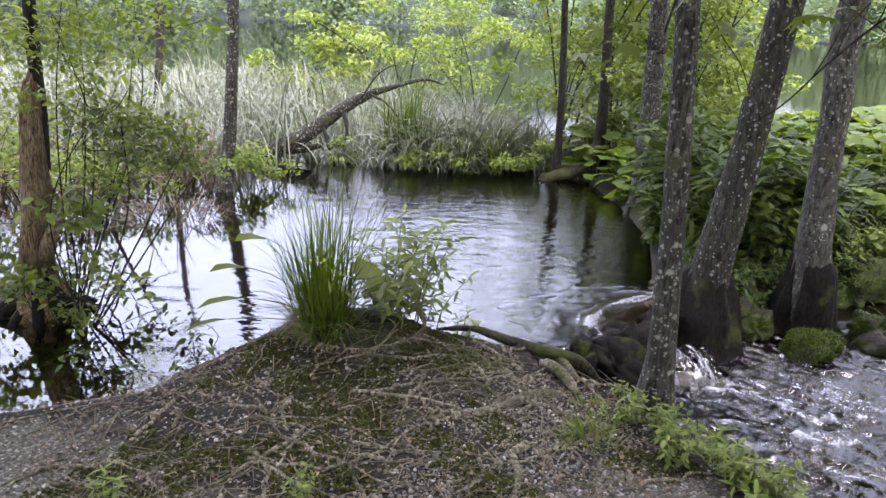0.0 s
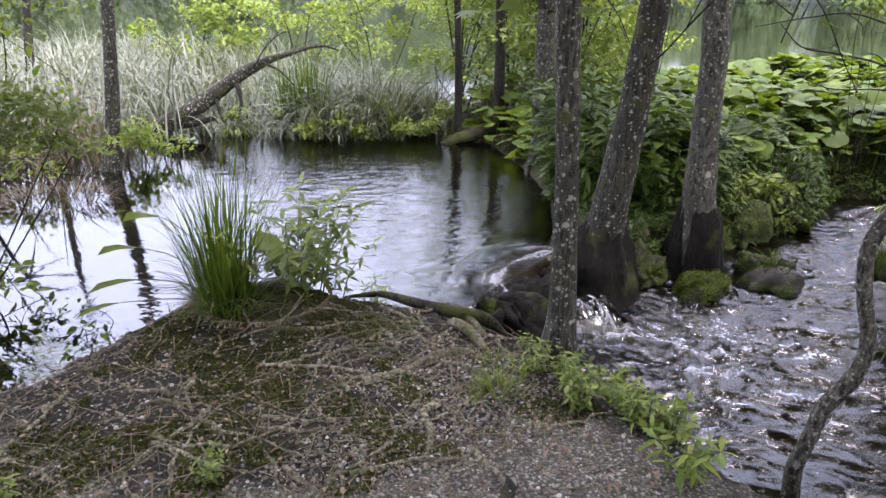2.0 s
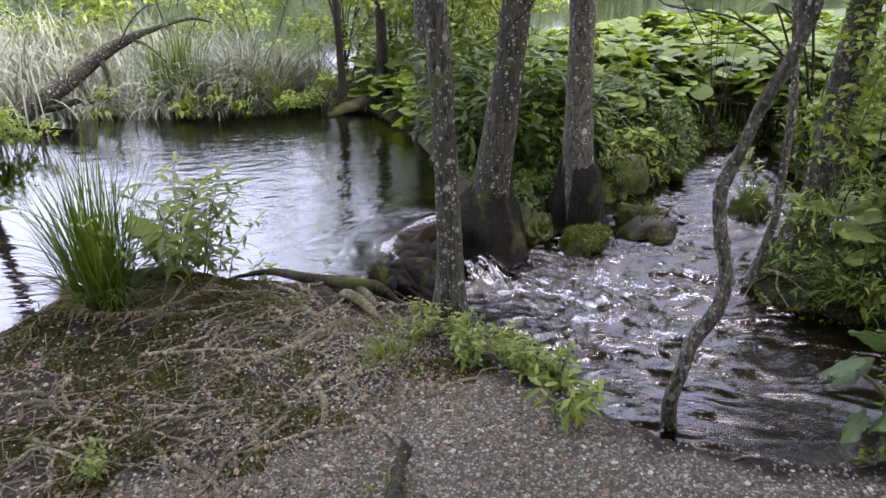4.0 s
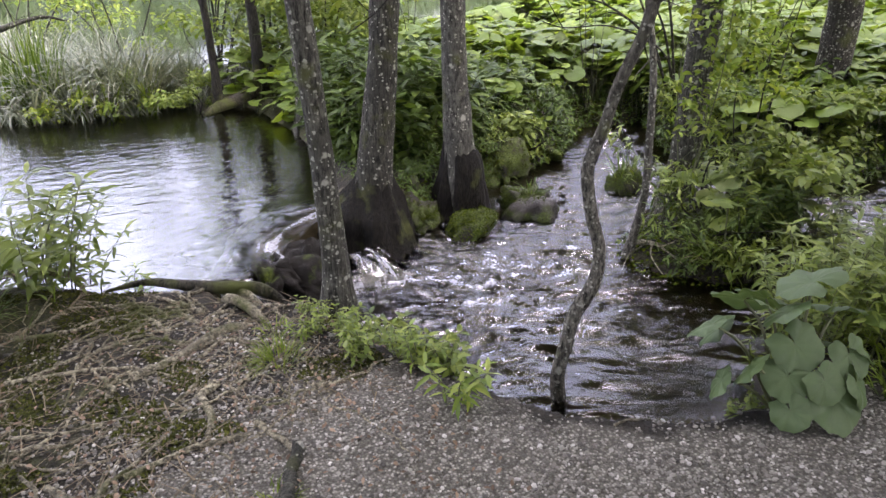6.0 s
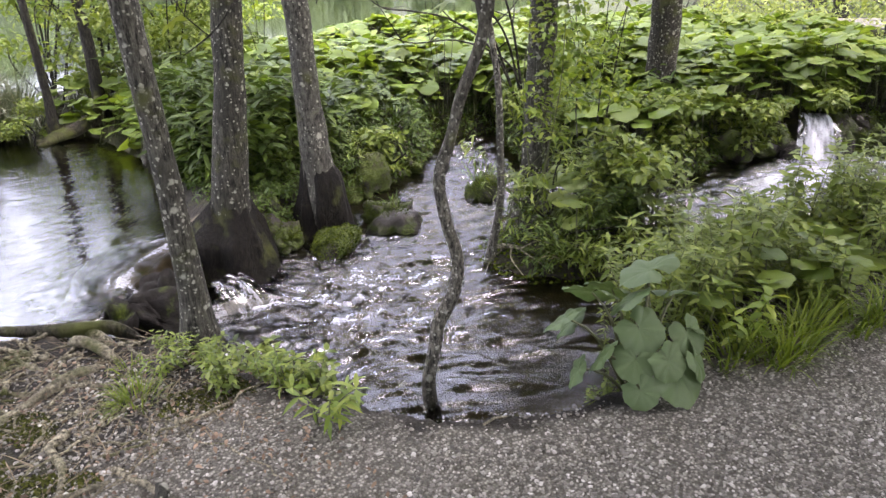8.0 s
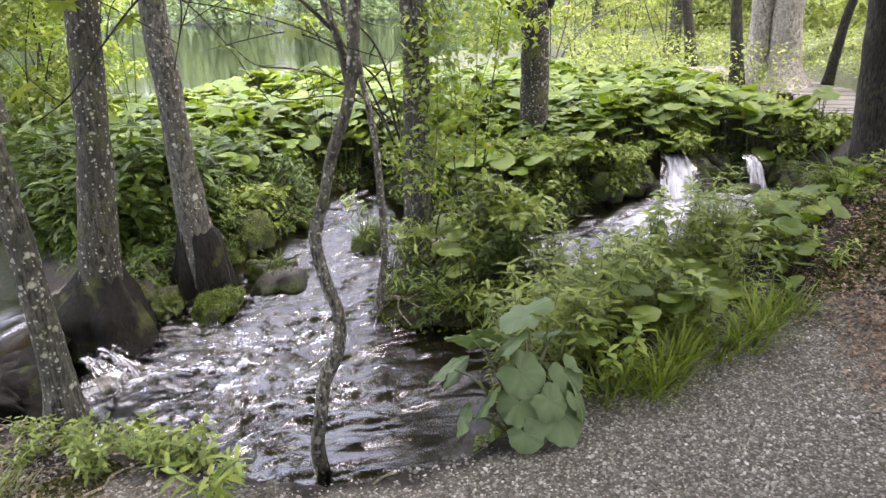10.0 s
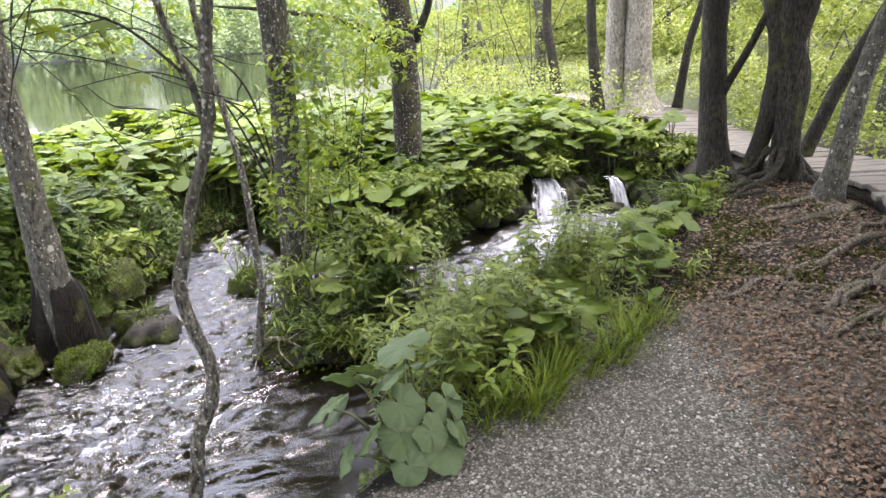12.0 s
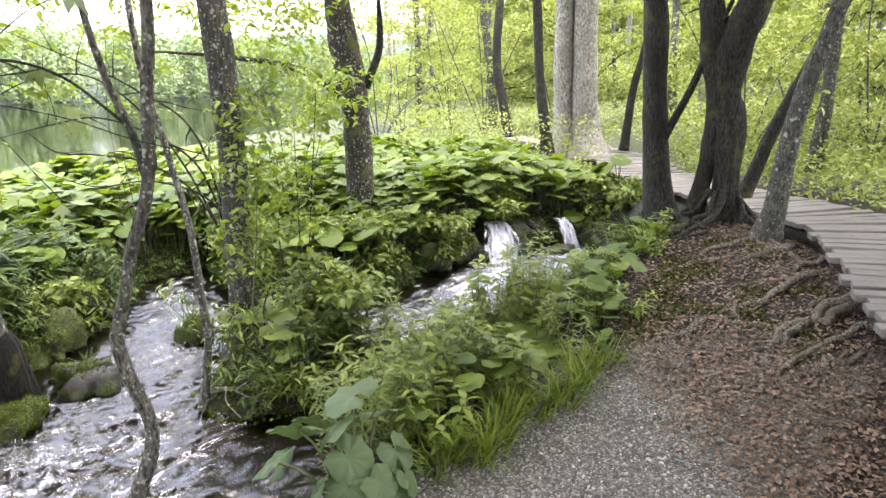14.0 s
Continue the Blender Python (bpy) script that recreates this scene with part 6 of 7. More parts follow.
butterbur(1.62, 1.18, ((-0.2, 0.2, 0.3, 0.17, 30, -35), (-0.06, 0.2, 0.36, 0.2, 0, -30), (0.16, 0.1, 0.42, 0.23, -30, -25), (-0.16, 0.04, 0.2, 0.16, 60, -50), (0.0, 0.02, 0.26, 0.18, 160, -45), (0.07, -0.12, 0.1, 0.22, 165, -55),
                       (0.2, -0.06, 0.2, 0.17, 190, -50), (-0.1, -0.08, 0.08, 0.13, 140, -60), (0.28, 0.06, 0.3, 0.18, -60, -30), (-0.08, 0.26, 0.22, 0.17, 20, -45), (0.12, 0.24, 0.3, 0.2, -10, -30), (-0.06, -0.02, 0.17, 0.16, 120, -50),
                       (0.16, -0.13, 0.13, 0.16, 205, -55), (0.06, 0.1, 0.33, 0.19, 80, -35), (0.26, -0.02, 0.17, 0.17, 230, -40), (-0.22, 0.11, 0.13, 0.14, 75, -60), (0.02, -0.1, 0.17, 0.15, 175, -60)),
          "butterbur with large pale matt leaves at the gravel's edge")

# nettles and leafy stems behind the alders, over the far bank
# their leaf colour carries the shade of the canopy
nettle = herb("bank_nettle", 8, 0.72, 0.15, LEAF_PAINTED_SHADE, LEAF, "upright leafy green nettles on the stream bank", 41, 0.15, 3, "bank nettles")
willowherb = herb("bank_nettle", 9, 0.66, 0.17, LEAF_PAINTED_SHADE, LONG_LEAF, "bushy narrow-leaved green plants on the stream bank", 42, 0.16, 4, "bank nettles")
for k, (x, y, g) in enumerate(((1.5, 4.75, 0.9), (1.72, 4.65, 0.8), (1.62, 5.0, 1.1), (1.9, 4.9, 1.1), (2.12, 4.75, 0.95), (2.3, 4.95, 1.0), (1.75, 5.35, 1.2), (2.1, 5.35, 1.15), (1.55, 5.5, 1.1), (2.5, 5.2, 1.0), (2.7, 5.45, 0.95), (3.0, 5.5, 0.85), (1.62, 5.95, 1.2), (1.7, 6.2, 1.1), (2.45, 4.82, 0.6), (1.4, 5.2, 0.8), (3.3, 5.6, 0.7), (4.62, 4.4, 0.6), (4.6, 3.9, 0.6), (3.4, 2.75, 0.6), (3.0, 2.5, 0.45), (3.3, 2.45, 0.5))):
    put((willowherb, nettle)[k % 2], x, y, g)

# plants between path and stream
strip = [herb("verge_herb", 6, 0.4, 0.1, LEAF_HERB, LEAF, "leafy green verge plant", 31, 0.13, 3, "verge plants"), herb("verge_herb", 5, 0.34, 0.09, LEAF_YOUNG, LEAF, "light green leafy verge plant", 32, 0.12, 3, "verge plants"),
         herb("verge_herb", 7, 0.45, 0.095, LEAF_HERB, LONG_LEAF, "bushy verge plant with narrow leaves", 33, 0.14, 4, "verge plants")]
for k in range(36):
    f = rng.random()
    x = 1.95 + 3.9 * f
    y = 1.36 - 0.16 * f + rng.uniform(-0.25 - 0.25 * f, 0.3 - 0.15 * f)
    put(strip[k % 3], x, y, rng.uniform(0.42, 0.95) * (1 - 0.42 * smooth(3.4, 4.4, x)))
wispy = [herb("verge_herb", 9, 0.62, 0.1, LEAF_HERB, LONG_LEAF, "tall fine-leaved verge plant", 34, 0.17, 4, "verge plants"), herb("verge_herb", 7, 0.58, 0.095, LEAF_HERB, LEAF, "tall broad-leaved verge plant", 35, 0.15, 3, "verge plants")]
for k in range(15):
    x = 2.1 + 2.2 * (k + rng.random()) / 15
    put(wispy[k % 2], x, 1.4 + rng.uniform(-0.15, 0.2), rng.uniform(0.5, 0.85))
for k in range(9):
    x, y = rng.uniform(2.5, 3.9), rng.uniform(1.55, 1.85)
    put(strip[k % 3], x, y, rng.uniform(0.7, 1.05))
for k in range(6):
    x, y = rng.uniform(3.4, 4.0), rng.uniform(2.3, 2.8)
    put(strip[k % 3], x, y, rng.uniform(0.8, 1.1))
for k in range(16):
    f = k / 15
    x, y = 1.95 + 1.5 * f + rng.normal(0, 0.06), 1.03 - 0.32 * f + rng.normal(0, 0.05)
    tussock(x, y, 46, 0.26, 0.08, GRASS_FRESH, "bright green grass along the gravel path", 60 + k, 0, 0.35, 1.1, 0.008)
for k in range(12):
    x, y = rng.uniform(4.2, 6.0), rng.uniform(0.62, 1.3)
    put(low_herb if k % 2 else light_herb, x, y, rng.uniform(0.6, 1.0))
tussock(5.55, 0.95, 150, 0.45, 0.2, GRASS, "drooping dark sedge tuft below the trees", 90, 0, 0.5, 1.4, 0.006)
tussock(2.75, 2.4, 90, 0.3, 0.12, GRASS, "yellow-green sedge on the islet", 91, 0, 0.4, 1.2, 0.009)
for k, (x, y) in enumerate(((2.7, 2.45), (3.2, 2.3))):
    tussock(x, y, 45, 0.28, 0.1, GRASS_FRESH, "yellow-green grass drooping from the islet", 94 + k, 26, 0.45, 1.3, 0.006)
tussock(3.26, 3.84, 60, 0.24, 0.1, GRASS, "grass tuft on a stone in the stream", 92, 0, 0.3, 0.8, 0.005, -0.12)
tussock(2.38, 3.85, 26, 0.16, 0.05, GRASS, "weed growing on a wet rock", 93, 0, 0.5, 1.0, 0.006, -0.1)


# ---------- the butterbur field ----------
FIELD = [(1.75, 4.9), (2.3, 4.95), (2.75, 5.1), (3.2, 5.35), (4.1, 5.75), (4.9, 5.4), (4.55, 4.5), (4.35, 3.6), (4.9, 3.15), (5.5, 3.2), (6.25, 2.92), (6.95, 2.4), (7.3, 2.0), (7.45, 1.6), (8.6, 2.6), (10.2, 3.9), (10.4, 5.5), (9.8, 7.4), (8.0, 9.8), (6, 10.6), (4.2, 10.2), (2.5, 9.4), (2.1, 7.0)]
VERGE = [(2.0, 1.15), (3.4, 0.78), (5.8, 0.85), (6.0, 1.35), (4.6, 1.5), (2.6, 1.58)]


def leaf_field(name, poly, n, low, high, size, mat, label, seed, templates, verge=0.0):
    rng = np.random.default_rng(seed)
    p = np.array(poly)
    xy = rng.uniform(p.min(0), p.max(0), (n * 4, 2))
    d = signed(poly, xy[:, 0], xy[:, 1])
    xy, d = xy[d < 0][:n], d[d < 0][:n]
    h = rng.uniform(low, high, len(xy)) * (0.72 + 0.28 * smooth(0, 0.5, -d)) + 0.09 * fbm(xy[:, 0] * 1.2, xy[:, 1] * 1.2, seed)
    h = h * (1 - 0.55 * np.exp(-(((xy[:, 0] - 5.6) / 0.8) ** 2 + ((xy[:, 1] - 3.75) / 0.55) ** 2)))
    h = h * (1 - 0.5 * np.exp(-(((xy[:, 0] - 4.9) / 1.0) ** 2 + ((xy[:, 1] - 1.2) / 0.7) ** 2)))
    z = np.maximum(ground_z(xy[:, 0], xy[:, 1]), POND_Z)
    P = np.column_stack([xy, z + np.maximum(h, 0.06)])
    out = []
    for k, tpl in enumerate(templates):
        m = np.arange(len(P)) % len(templates) == k
        R = turns(rng.random(m.sum()) * 6.283, rng.normal(-0.12, 0.24, m.sum()), rng.normal(0, 0.22, m.sum()))
        out.append(scatter(tpl, P[m], R, size * rng.uniform(0.55, 1.2, m.sum())))
    ob = part(name, join(*out), mat)
    tagged(ob, label, "plants", kind="stuff")
    foot = np.column_stack([xy + rng.normal(0, 0.05, xy.shape), z - 0.02])
    rod = T([(-1, -0.6, 0), (1, -0.6, 0), (0, 1, 0), (-0.7, -0.4, 1), (0.7, -0.4, 1), (0, 0.7, 1)], [(0, 1, 4, 3), (1, 2, 5, 4), (2, 0, 3, 5)])
    V = rod[0][None] * np.array([0.006, 0.006, 1]) * np.array([1, 1, 0]) + foot[:, None] + rod[0][None, :, 2:] * (P - foot)[:, None]
    F = (rod[1][0][None] + (np.arange(len(P)) * 6)[:, None, None]).reshape(-1, 4)
    st = part(name.replace("leaves", "stalks"), (V.reshape(-1, 3), [F]), STALK)
    tagged(st, "thin green stalks under the butterbur leaves", "plants", kind="stuff")


COARSE = [round_leaf(17, 2, s) for s in (4, 5, 6, 7)]
leaf_field("butterbur_leaves", FIELD, 6000, 0.32, 0.56, 0.235, LEAF_BUTTERBUR, "dense field of large round butterbur leaves", 3, COARSE)
leaf_field("shore_leaves", [(1.35, 5.2), (1.4, 6.2), (1.32, 7.6), (1.0, 8.3), (1.1, 8.8), (1.7, 9.2), (2.3, 8.6), (2.2, 5.2)], 260, 0.1, 0.4, 0.22, LEAF_BUTTERBUR, "round butterbur leaves on the pond's far bank", 8, COARSE)
leaf_field("verge_leaves", VERGE, 95, 0.1, 0.32, 0.19, LEAF_BUTTERBUR, "round butterbur leaves among the verge plants", 5, COARSE)
leaf_field("islet_leaves", [(2.7, 2.4), (3.6, 2.3), (3.9, 2.6), (3.5, 3.1), (2.7, 3.05)], 34, 0.2, 0.5, 0.17, LEAF_HERB, "round leaves on the islet", 6, COARSE)


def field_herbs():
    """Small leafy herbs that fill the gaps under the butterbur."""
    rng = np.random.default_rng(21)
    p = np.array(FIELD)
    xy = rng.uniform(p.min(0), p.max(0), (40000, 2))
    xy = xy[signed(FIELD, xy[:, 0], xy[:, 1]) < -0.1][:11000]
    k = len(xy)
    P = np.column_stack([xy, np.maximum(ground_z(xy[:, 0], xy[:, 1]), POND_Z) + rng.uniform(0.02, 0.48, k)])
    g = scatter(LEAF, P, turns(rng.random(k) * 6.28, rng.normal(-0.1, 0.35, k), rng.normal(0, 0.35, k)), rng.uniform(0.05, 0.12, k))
    # shade beneath the butterbur is painted in through the darker leaf colour
    tagged(part("field_herbs", g, LEAF_PAINTED_SHADE), "small green herbs among the butterbur", "plants", kind="stuff")


field_herbs()


def bank_plants():
    """Leaves and moss that hang over the stream's far banks and round the islet."""
    rng = np.random.default_rng(27)
    x, y = rng.uniform(1.15, 7.5, 260000), rng.uniform(1.6, 5.8, 260000)
    bed = signed(STREAMBED, x, y)
    ring = np.hypot((x - SHRUB_ISLE[0]) / SHRUB_ISLE[2], (y - SHRUB_ISLE[1]) / SHRUB_ISLE[3]) - 1
    far = (bed > -0.03) & (bed < 0.2) & ((y > 3.0) | ((x > 6.7) & (y > 1.9)))
    want = (far | ((ring < 0.12) & (bed < 0.05))) & (signed(OUTFLOW, x, y) > 0.05)
    x, y, isle = x[want], y[want], ring[want] < 0.2
    land = np.flatnonzero(~isle)
    # bank leaves and sprigs take the leaf colour with shade painted in
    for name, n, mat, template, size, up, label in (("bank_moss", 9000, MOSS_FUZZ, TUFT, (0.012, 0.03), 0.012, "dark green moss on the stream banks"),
                                                    ("bank_leaves", 4200, LEAF_PAINTED_SHADE, LONG_LEAF, (0.05, 0.1), 0.09, "narrow leaves drooping over the stream banks"),
                                                    ("bank_sprigs", 2200, LEAF_PAINTED_SHADE, LEAF, (0.035, 0.07), 0.12, "small leaves overhanging the stream banks")):
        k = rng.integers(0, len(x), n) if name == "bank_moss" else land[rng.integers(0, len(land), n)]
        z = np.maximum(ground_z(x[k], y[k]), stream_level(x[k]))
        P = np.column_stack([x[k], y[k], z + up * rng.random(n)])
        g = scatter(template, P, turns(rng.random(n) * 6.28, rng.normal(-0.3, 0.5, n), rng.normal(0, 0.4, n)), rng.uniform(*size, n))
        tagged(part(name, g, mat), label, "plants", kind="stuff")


bank_plants()


# ---------- reeds ----------
def reeds(name, poly, n, length, mat, label, seed, lean, droop):
    rng = np.random.default_rng(seed)
    p = np.array(poly)
    xy = rng.uniform(p.min(0), p.max(0), (n * 4, 2))
    keep = signed(poly, xy[:, 0], xy[:, 1]) < 0
    xy = xy[keep][:n]
    k = len(xy)
    P = np.column_stack([xy, np.full(k, POND_Z - 0.02)])
    g = blades(P, rng.random(k) * 6.283, length * rng.uniform(0.6, 1.15, k) * (1 + 0.2 * fbm(xy[:, 0], xy[:, 1], seed)), np.abs(rng.normal(lean, 0.12, k)), np.abs(rng.normal(droop, 0.6, k)), rng.uniform(0.012, 0.026, k), 6)
    tagged(part(name, g, mat), label, "reeds", kind="stuff")


reeds("reed_bed", [(-14, 7.6), (-3.2, 7.0), (-2.3, 7.6), (-1.6, 9.0), (0.0, 9.2), (0.3, 10), (-1, 13), (-4, 15), (-14, 15.5)], 8000, 0.98, REED, "grey-green reed bed with pale bent blades", 1, 0.2, 1.2)
reeds("reed_clump", [(-0.75, 8.15), (0.35, 7.95), (0.55, 8.5), (0.3, 9.2), (-0.8, 9.0)], 1500, 0.82, REED, "thick clump of arching grey-green reeds at the pond", 2, 0.28, 1.3)
reeds("dry_reeds", [(-2.0, 8.2), (-0.6, 7.85), (0.4, 7.8), (0.3, 8.2), (-1.9, 8.6)], 330, 0.5, REED, "dry broken reeds at the water's edge", 3, 0.5, 1.2)
reeds("marsh_grass", [(-8, 5.8), (-4.4, 5.75), (-3.1, 6.4), (-2.4, 6.95), (-2.5, 7.8), (-8, 8.0)], 1100, 0.65, STRAW, "straw-coloured marsh grass behind the pond bushes", 4, 0.35, 1.0)
reeds("green_reeds", [(-1.0, 8.3), (-0.55, 8.2), (-0.5, 8.8), (-1.0, 8.9)], 260, 0.85, GRASS, "fresh green reeds beside the fallen log", 5, 0.12, 0.4)
reeds("reed_clump", [(0.45, 8.2), (0.95, 8.15), (1.0, 9.4), (0.4, 9.4)], 420, 0.62, REED, "low grey-green reeds behind a young alder", 7, 0.25, 1.0)
reeds("green_reeds", [(-0.5, 8.0), (0.35, 7.85), (0.5, 8.3), (-0.5, 8.6)], 130, 0.62, GRASS_FRESH, "fresh green blades among the grey reeds", 6, 0.2, 0.8)


# ---------- boardwalk ----------


def boardwalk():
    t = thing("boardwalk", (6.0, -0.5, 0.4), "weathered grey wooden boardwalk of rough planks", "boardwalk", kind="structure")
    o = np.array(t.location)
    line = curve_points(WALK, 0.02)
    s = np.r_[0, np.cumsum(np.linalg.norm(np.diff(line, axis=0), axis=1))]
    V, F = [], []
    rng = np.random.default_rng(2)
    meshes = []
    for k in range(4):
        bm = bmesh.new()
        bmesh.ops.create_cube(bm, size=1)
        bmesh.ops.subdivide_edges(bm, edges=[e for e in bm.edges if abs(e.verts[0].co.x - e.verts[1].co.x) > 0.5], cuts=4)
        for v in bm.verts:
            v.co = Vector((v.co.x * WALK_WIDE, v.co.y * 0.125 + rng.normal(0, 0.004), v.co.z * 0.045 + rng.normal(0, 0.002)))
        bmesh.ops.bevel(bm, geom=[e for e in bm.edges if e.calc_face_angle(0) > 1], offset=0.006, segments=1, affect="EDGES")
        me = bpy.data.meshes.new("plank")
        bm.to_mesh(me)
        bm.free()
        me.materials.append(PLANK)
        meshes.append(me)
    for k, at in enumerate(np.arange(0.05, s[-1], 0.142)):
        p = np.array([np.interp(at, s, line[:, a]) for a in range(3)])
        q = np.array([np.interp(at + 0.05, s, line[:, a]) for a in range(3)])
        d = (q - p)[:2]
        yaw = math.atan2(d[1], d[0])
        right = np.array((math.sin(yaw), -math.cos(yaw), 0))
        c = p + right * (WALK_WIDE / 2 + rng.normal(0, 0.03)) - o
        b = part("plank", meshes[k % 4], PLANK, t)
        b.location = c + np.array((0, 0, -0.022 + rng.normal(0, 0.004)))
        b.rotation_euler = (rng.normal(0, 0.02), rng.normal(0, 0.006), yaw - math.pi / 2 + rng.normal(0, 0.02))
    for off in (0.1, WALK_WIDE - 0.1):
        rows = []
        for at in np.linspace(0, s[-1] - 0.06, 40):
            p = np.array([np.interp(at, s, line[:, a]) for a in range(3)])
            q = np.array([np.interp(at + 0.05, s, line[:, a]) for a in range(3)])
            yaw = math.atan2(*(q - p)[1::-1])
            rows.append((*(p + np.array((math.sin(yaw), -math.cos(yaw), 0)) * off - o - np.array((0, 0, 0.11))), 0.06))
        part("bearer", tube(rows, 8, 0.2, 0.05), BARK_DARK, t, "dark round log bearer")
    for at in np.arange(0.4, s[-1], 1.6):
        p = np.array([np.interp(at, s, line[:, a]) for a in range(3)])
        q = np.array([np.interp(at + 0.05, s, line[:, a]) for a in range(3)])
        yaw = math.atan2(*(q - p)[1::-1])
        for off in (0.1, WALK_WIDE - 0.1):
            c = p + np.array((math.sin(yaw), -math.cos(yaw), 0)) * off
            part("post", tube([(*(np.array((c[0], c[1], min(gz(c[0], c[1]) - 0.1, c[2] - 0.2))) - o), 0.05), (*(c - o - np.array((0, 0, 0.1))), 0.05)], 8, 0.1, 0.05), BARK_DARK, t)


boardwalk()

# ---------- surface roots ----------
def root_line(xy, r0, r1, seed, lift=0.3, label="grey exposed tree root on the gravel", mat=None, name="surface_root", wild=0.006):
    rng = np.random.default_rng(seed)
    n = len(xy)
    rows = []
    line = curve_points([(x, y, 0) for x, y in xy], 0.12)
    n = len(line)
    for k, (x, y, _) in enumerate(line):
        f = k / (n - 1)
        r = r0 + (r1 - r0) * f
        if 0 < k < n - 1:
            x, y = x + rng.normal(0, wild), y + rng.normal(0, wild)
        sink = 1.6 * max(0.0, f - 0.8) / 0.2 * r
        rows.append((x, y, gz(x, y) + r * lift - sink + 0.2 * r * rng.normal(), r * rng.uniform(0.92, 1.08)))
    o = np.array(rows[0][:3])
    loc = [tuple(np.array(q[:3]) - o) + (q[3],) for q in rows]
    ob = part(name, tube(loc, 8, 0.035, 0.12, 0, seed), mat or ROOT)
    ob.location = o
    return tagged(ob, label, "root", "surface roots")


def wander(x, y, ang, length, rng, bends=7, wild=0.35):
    out = [(x, y)]
    for _ in range(bends):
        ang += rng.normal(0, wild)
        x, y = x + math.cos(ang) * length / bends, y + math.sin(ang) * length / bends
        out.append((x, y))
    return out


root_line([(-0.14, 2.32), (-0.2, 2.26), (-0.19, 2.12), (-0.24, 1.98)], 0.02, 0.012, 1)
root_line([(-0.75, 1.62), (-0.45, 1.6), (-0.25, 1.56), (0.0, 1.48), (0.15, 1.4)], 0.02, 0.014, 2)
root_line([(0.03, 1.83), (-0.02, 1.72), (-0.07, 1.6), (-0.12, 1.5)], 0.022, 0.028, 3, 0.5, "mossy grey stick lying on the gravel", BARK_MOSSY, "fallen_stick")
root_line([(-0.42, 2.5), (-0.22, 2.6), (-0.02, 2.72), (0.12, 2.74)], 0.02, 0.026, 4)
root_line([(0.05, 3.05), (0.1, 2.86), (0.16, 2.74)], 0.028, 0.02, 6, 1.2)
root_line([(-0.5, 1.95), (-0.28, 1.98), (-0.02, 1.95)], 0.012, 0.012, 7)
root_line([(-0.06, 2.02), (0.0, 1.88), (0.02, 1.75)], 0.014, 0.01, 8)
root_line([(-0.72, 2.03), (-0.6, 1.85), (-0.56, 1.65)], 0.012, 0.008, 9)
root_line([(1.24, 1.5), (1.28, 1.42), (1.33, 1.34)], 0.014, 0.012, 10, 0.8, "short grey branch lying at the water's edge", None, "fallen_stick")
root_line([(1.2, 1.38), (1.4, 1.35), (1.65, 1.28), (1.85, 1.2)], 0.008, 0.006, 11, 0.6, "thin grey stick at the water's edge", None, "fallen_stick")


def bridge_root():
    """The dark root that reaches out over the pond's outlet."""
    o = np.array((0.26, 3.04, -0.05))
    t = thing("surface_root", o, "dark mossy root reaching out over the pond's outlet", "root", "surface roots")
    L = lambda rows: [tuple(np.array(r[:3]) - o) + (r[3],) for r in rows]
    part("root", tube(L([(-0.46, 3.5, -0.06, 0.008), (-0.34, 3.45, -0.03, 0.015), (-0.235, 3.4, -0.015, 0.02), (-0.066, 3.22, 0.0, 0.03), (0.128, 3.08, 0.01, 0.034), (0.24, 3.04, -0.02, 0.032), (0.34, 3.0, -0.14, 0.03)]), 10, 0.035, 0.16, 0, 5), BARK_GREEN, t)
    part("branch", tube(L([(-0.03, 3.2, 0.0, 0.02), (-0.12, 3.12, -0.02, 0.016), (-0.24, 3.1, -0.05, 0.01)]), 8, 0.035, 0.16, 0, 6), BARK_GREEN, t)
    part("branch", tube(L([(0.13, 3.08, 0.0, 0.026), (0.17, 2.95, -0.03, 0.024), (0.2, 2.84, -0.07, 0.02)]), 8, 0.035, 0.16, 0, 7), ROOT, t, "pale peeled root")


bridge_root()


def forked_twig():
    """Bare pale twigs that stick out of the islet over the water."""
    t = thing("bare_twig", (2.55, 2.9, -0.2), "pale bare forked twig hanging over the stream", "twig")
    for k, rows in enumerate((((0, 0, 0, 0.008), (-0.03, -0.16, 0.06, 0.007), (-0.04, -0.3, 0.05, 0.005), (0.0, -0.46, -0.02, 0.003)), ((-0.02, -0.12, 0.05, 0.006), (-0.12, -0.22, 0.03, 0.005), (-0.16, -0.36, -0.02, 0.003)),
                              ((-0.03, -0.2, 0.06, 0.005), (0.04, -0.28, 0.12, 0.004), (0.06, -0.4, 0.13, 0.0025)), ((-0.03, -0.06, 0.02, 0.006), (-0.18, -0.1, 0.0, 0.004), (-0.3, -0.18, -0.04, 0.0025)))):
        part("twig", tube(rows, 6, 0.04, 0.1, 0, k), ROOT, t)


forked_twig()
rr = np.random.default_rng(33)
for k in range(16):
    x = rr.uniform(1.0, 2.1)
    root_line(wander(x, 1.36 + 0.12 * abs(x - 1.5) + rr.normal(0, 0.05) - 0.06, rr.normal(0.0, 0.5), rr.uniform(0.1, 0.32), rr, 4, 0.2), rr.uniform(0.003, 0.007), 0.002, 60 + k, 0.9, "thin dark twig washed up at the water's edge", BARK_GREY if k % 2 else ROOT, "fallen_stick")
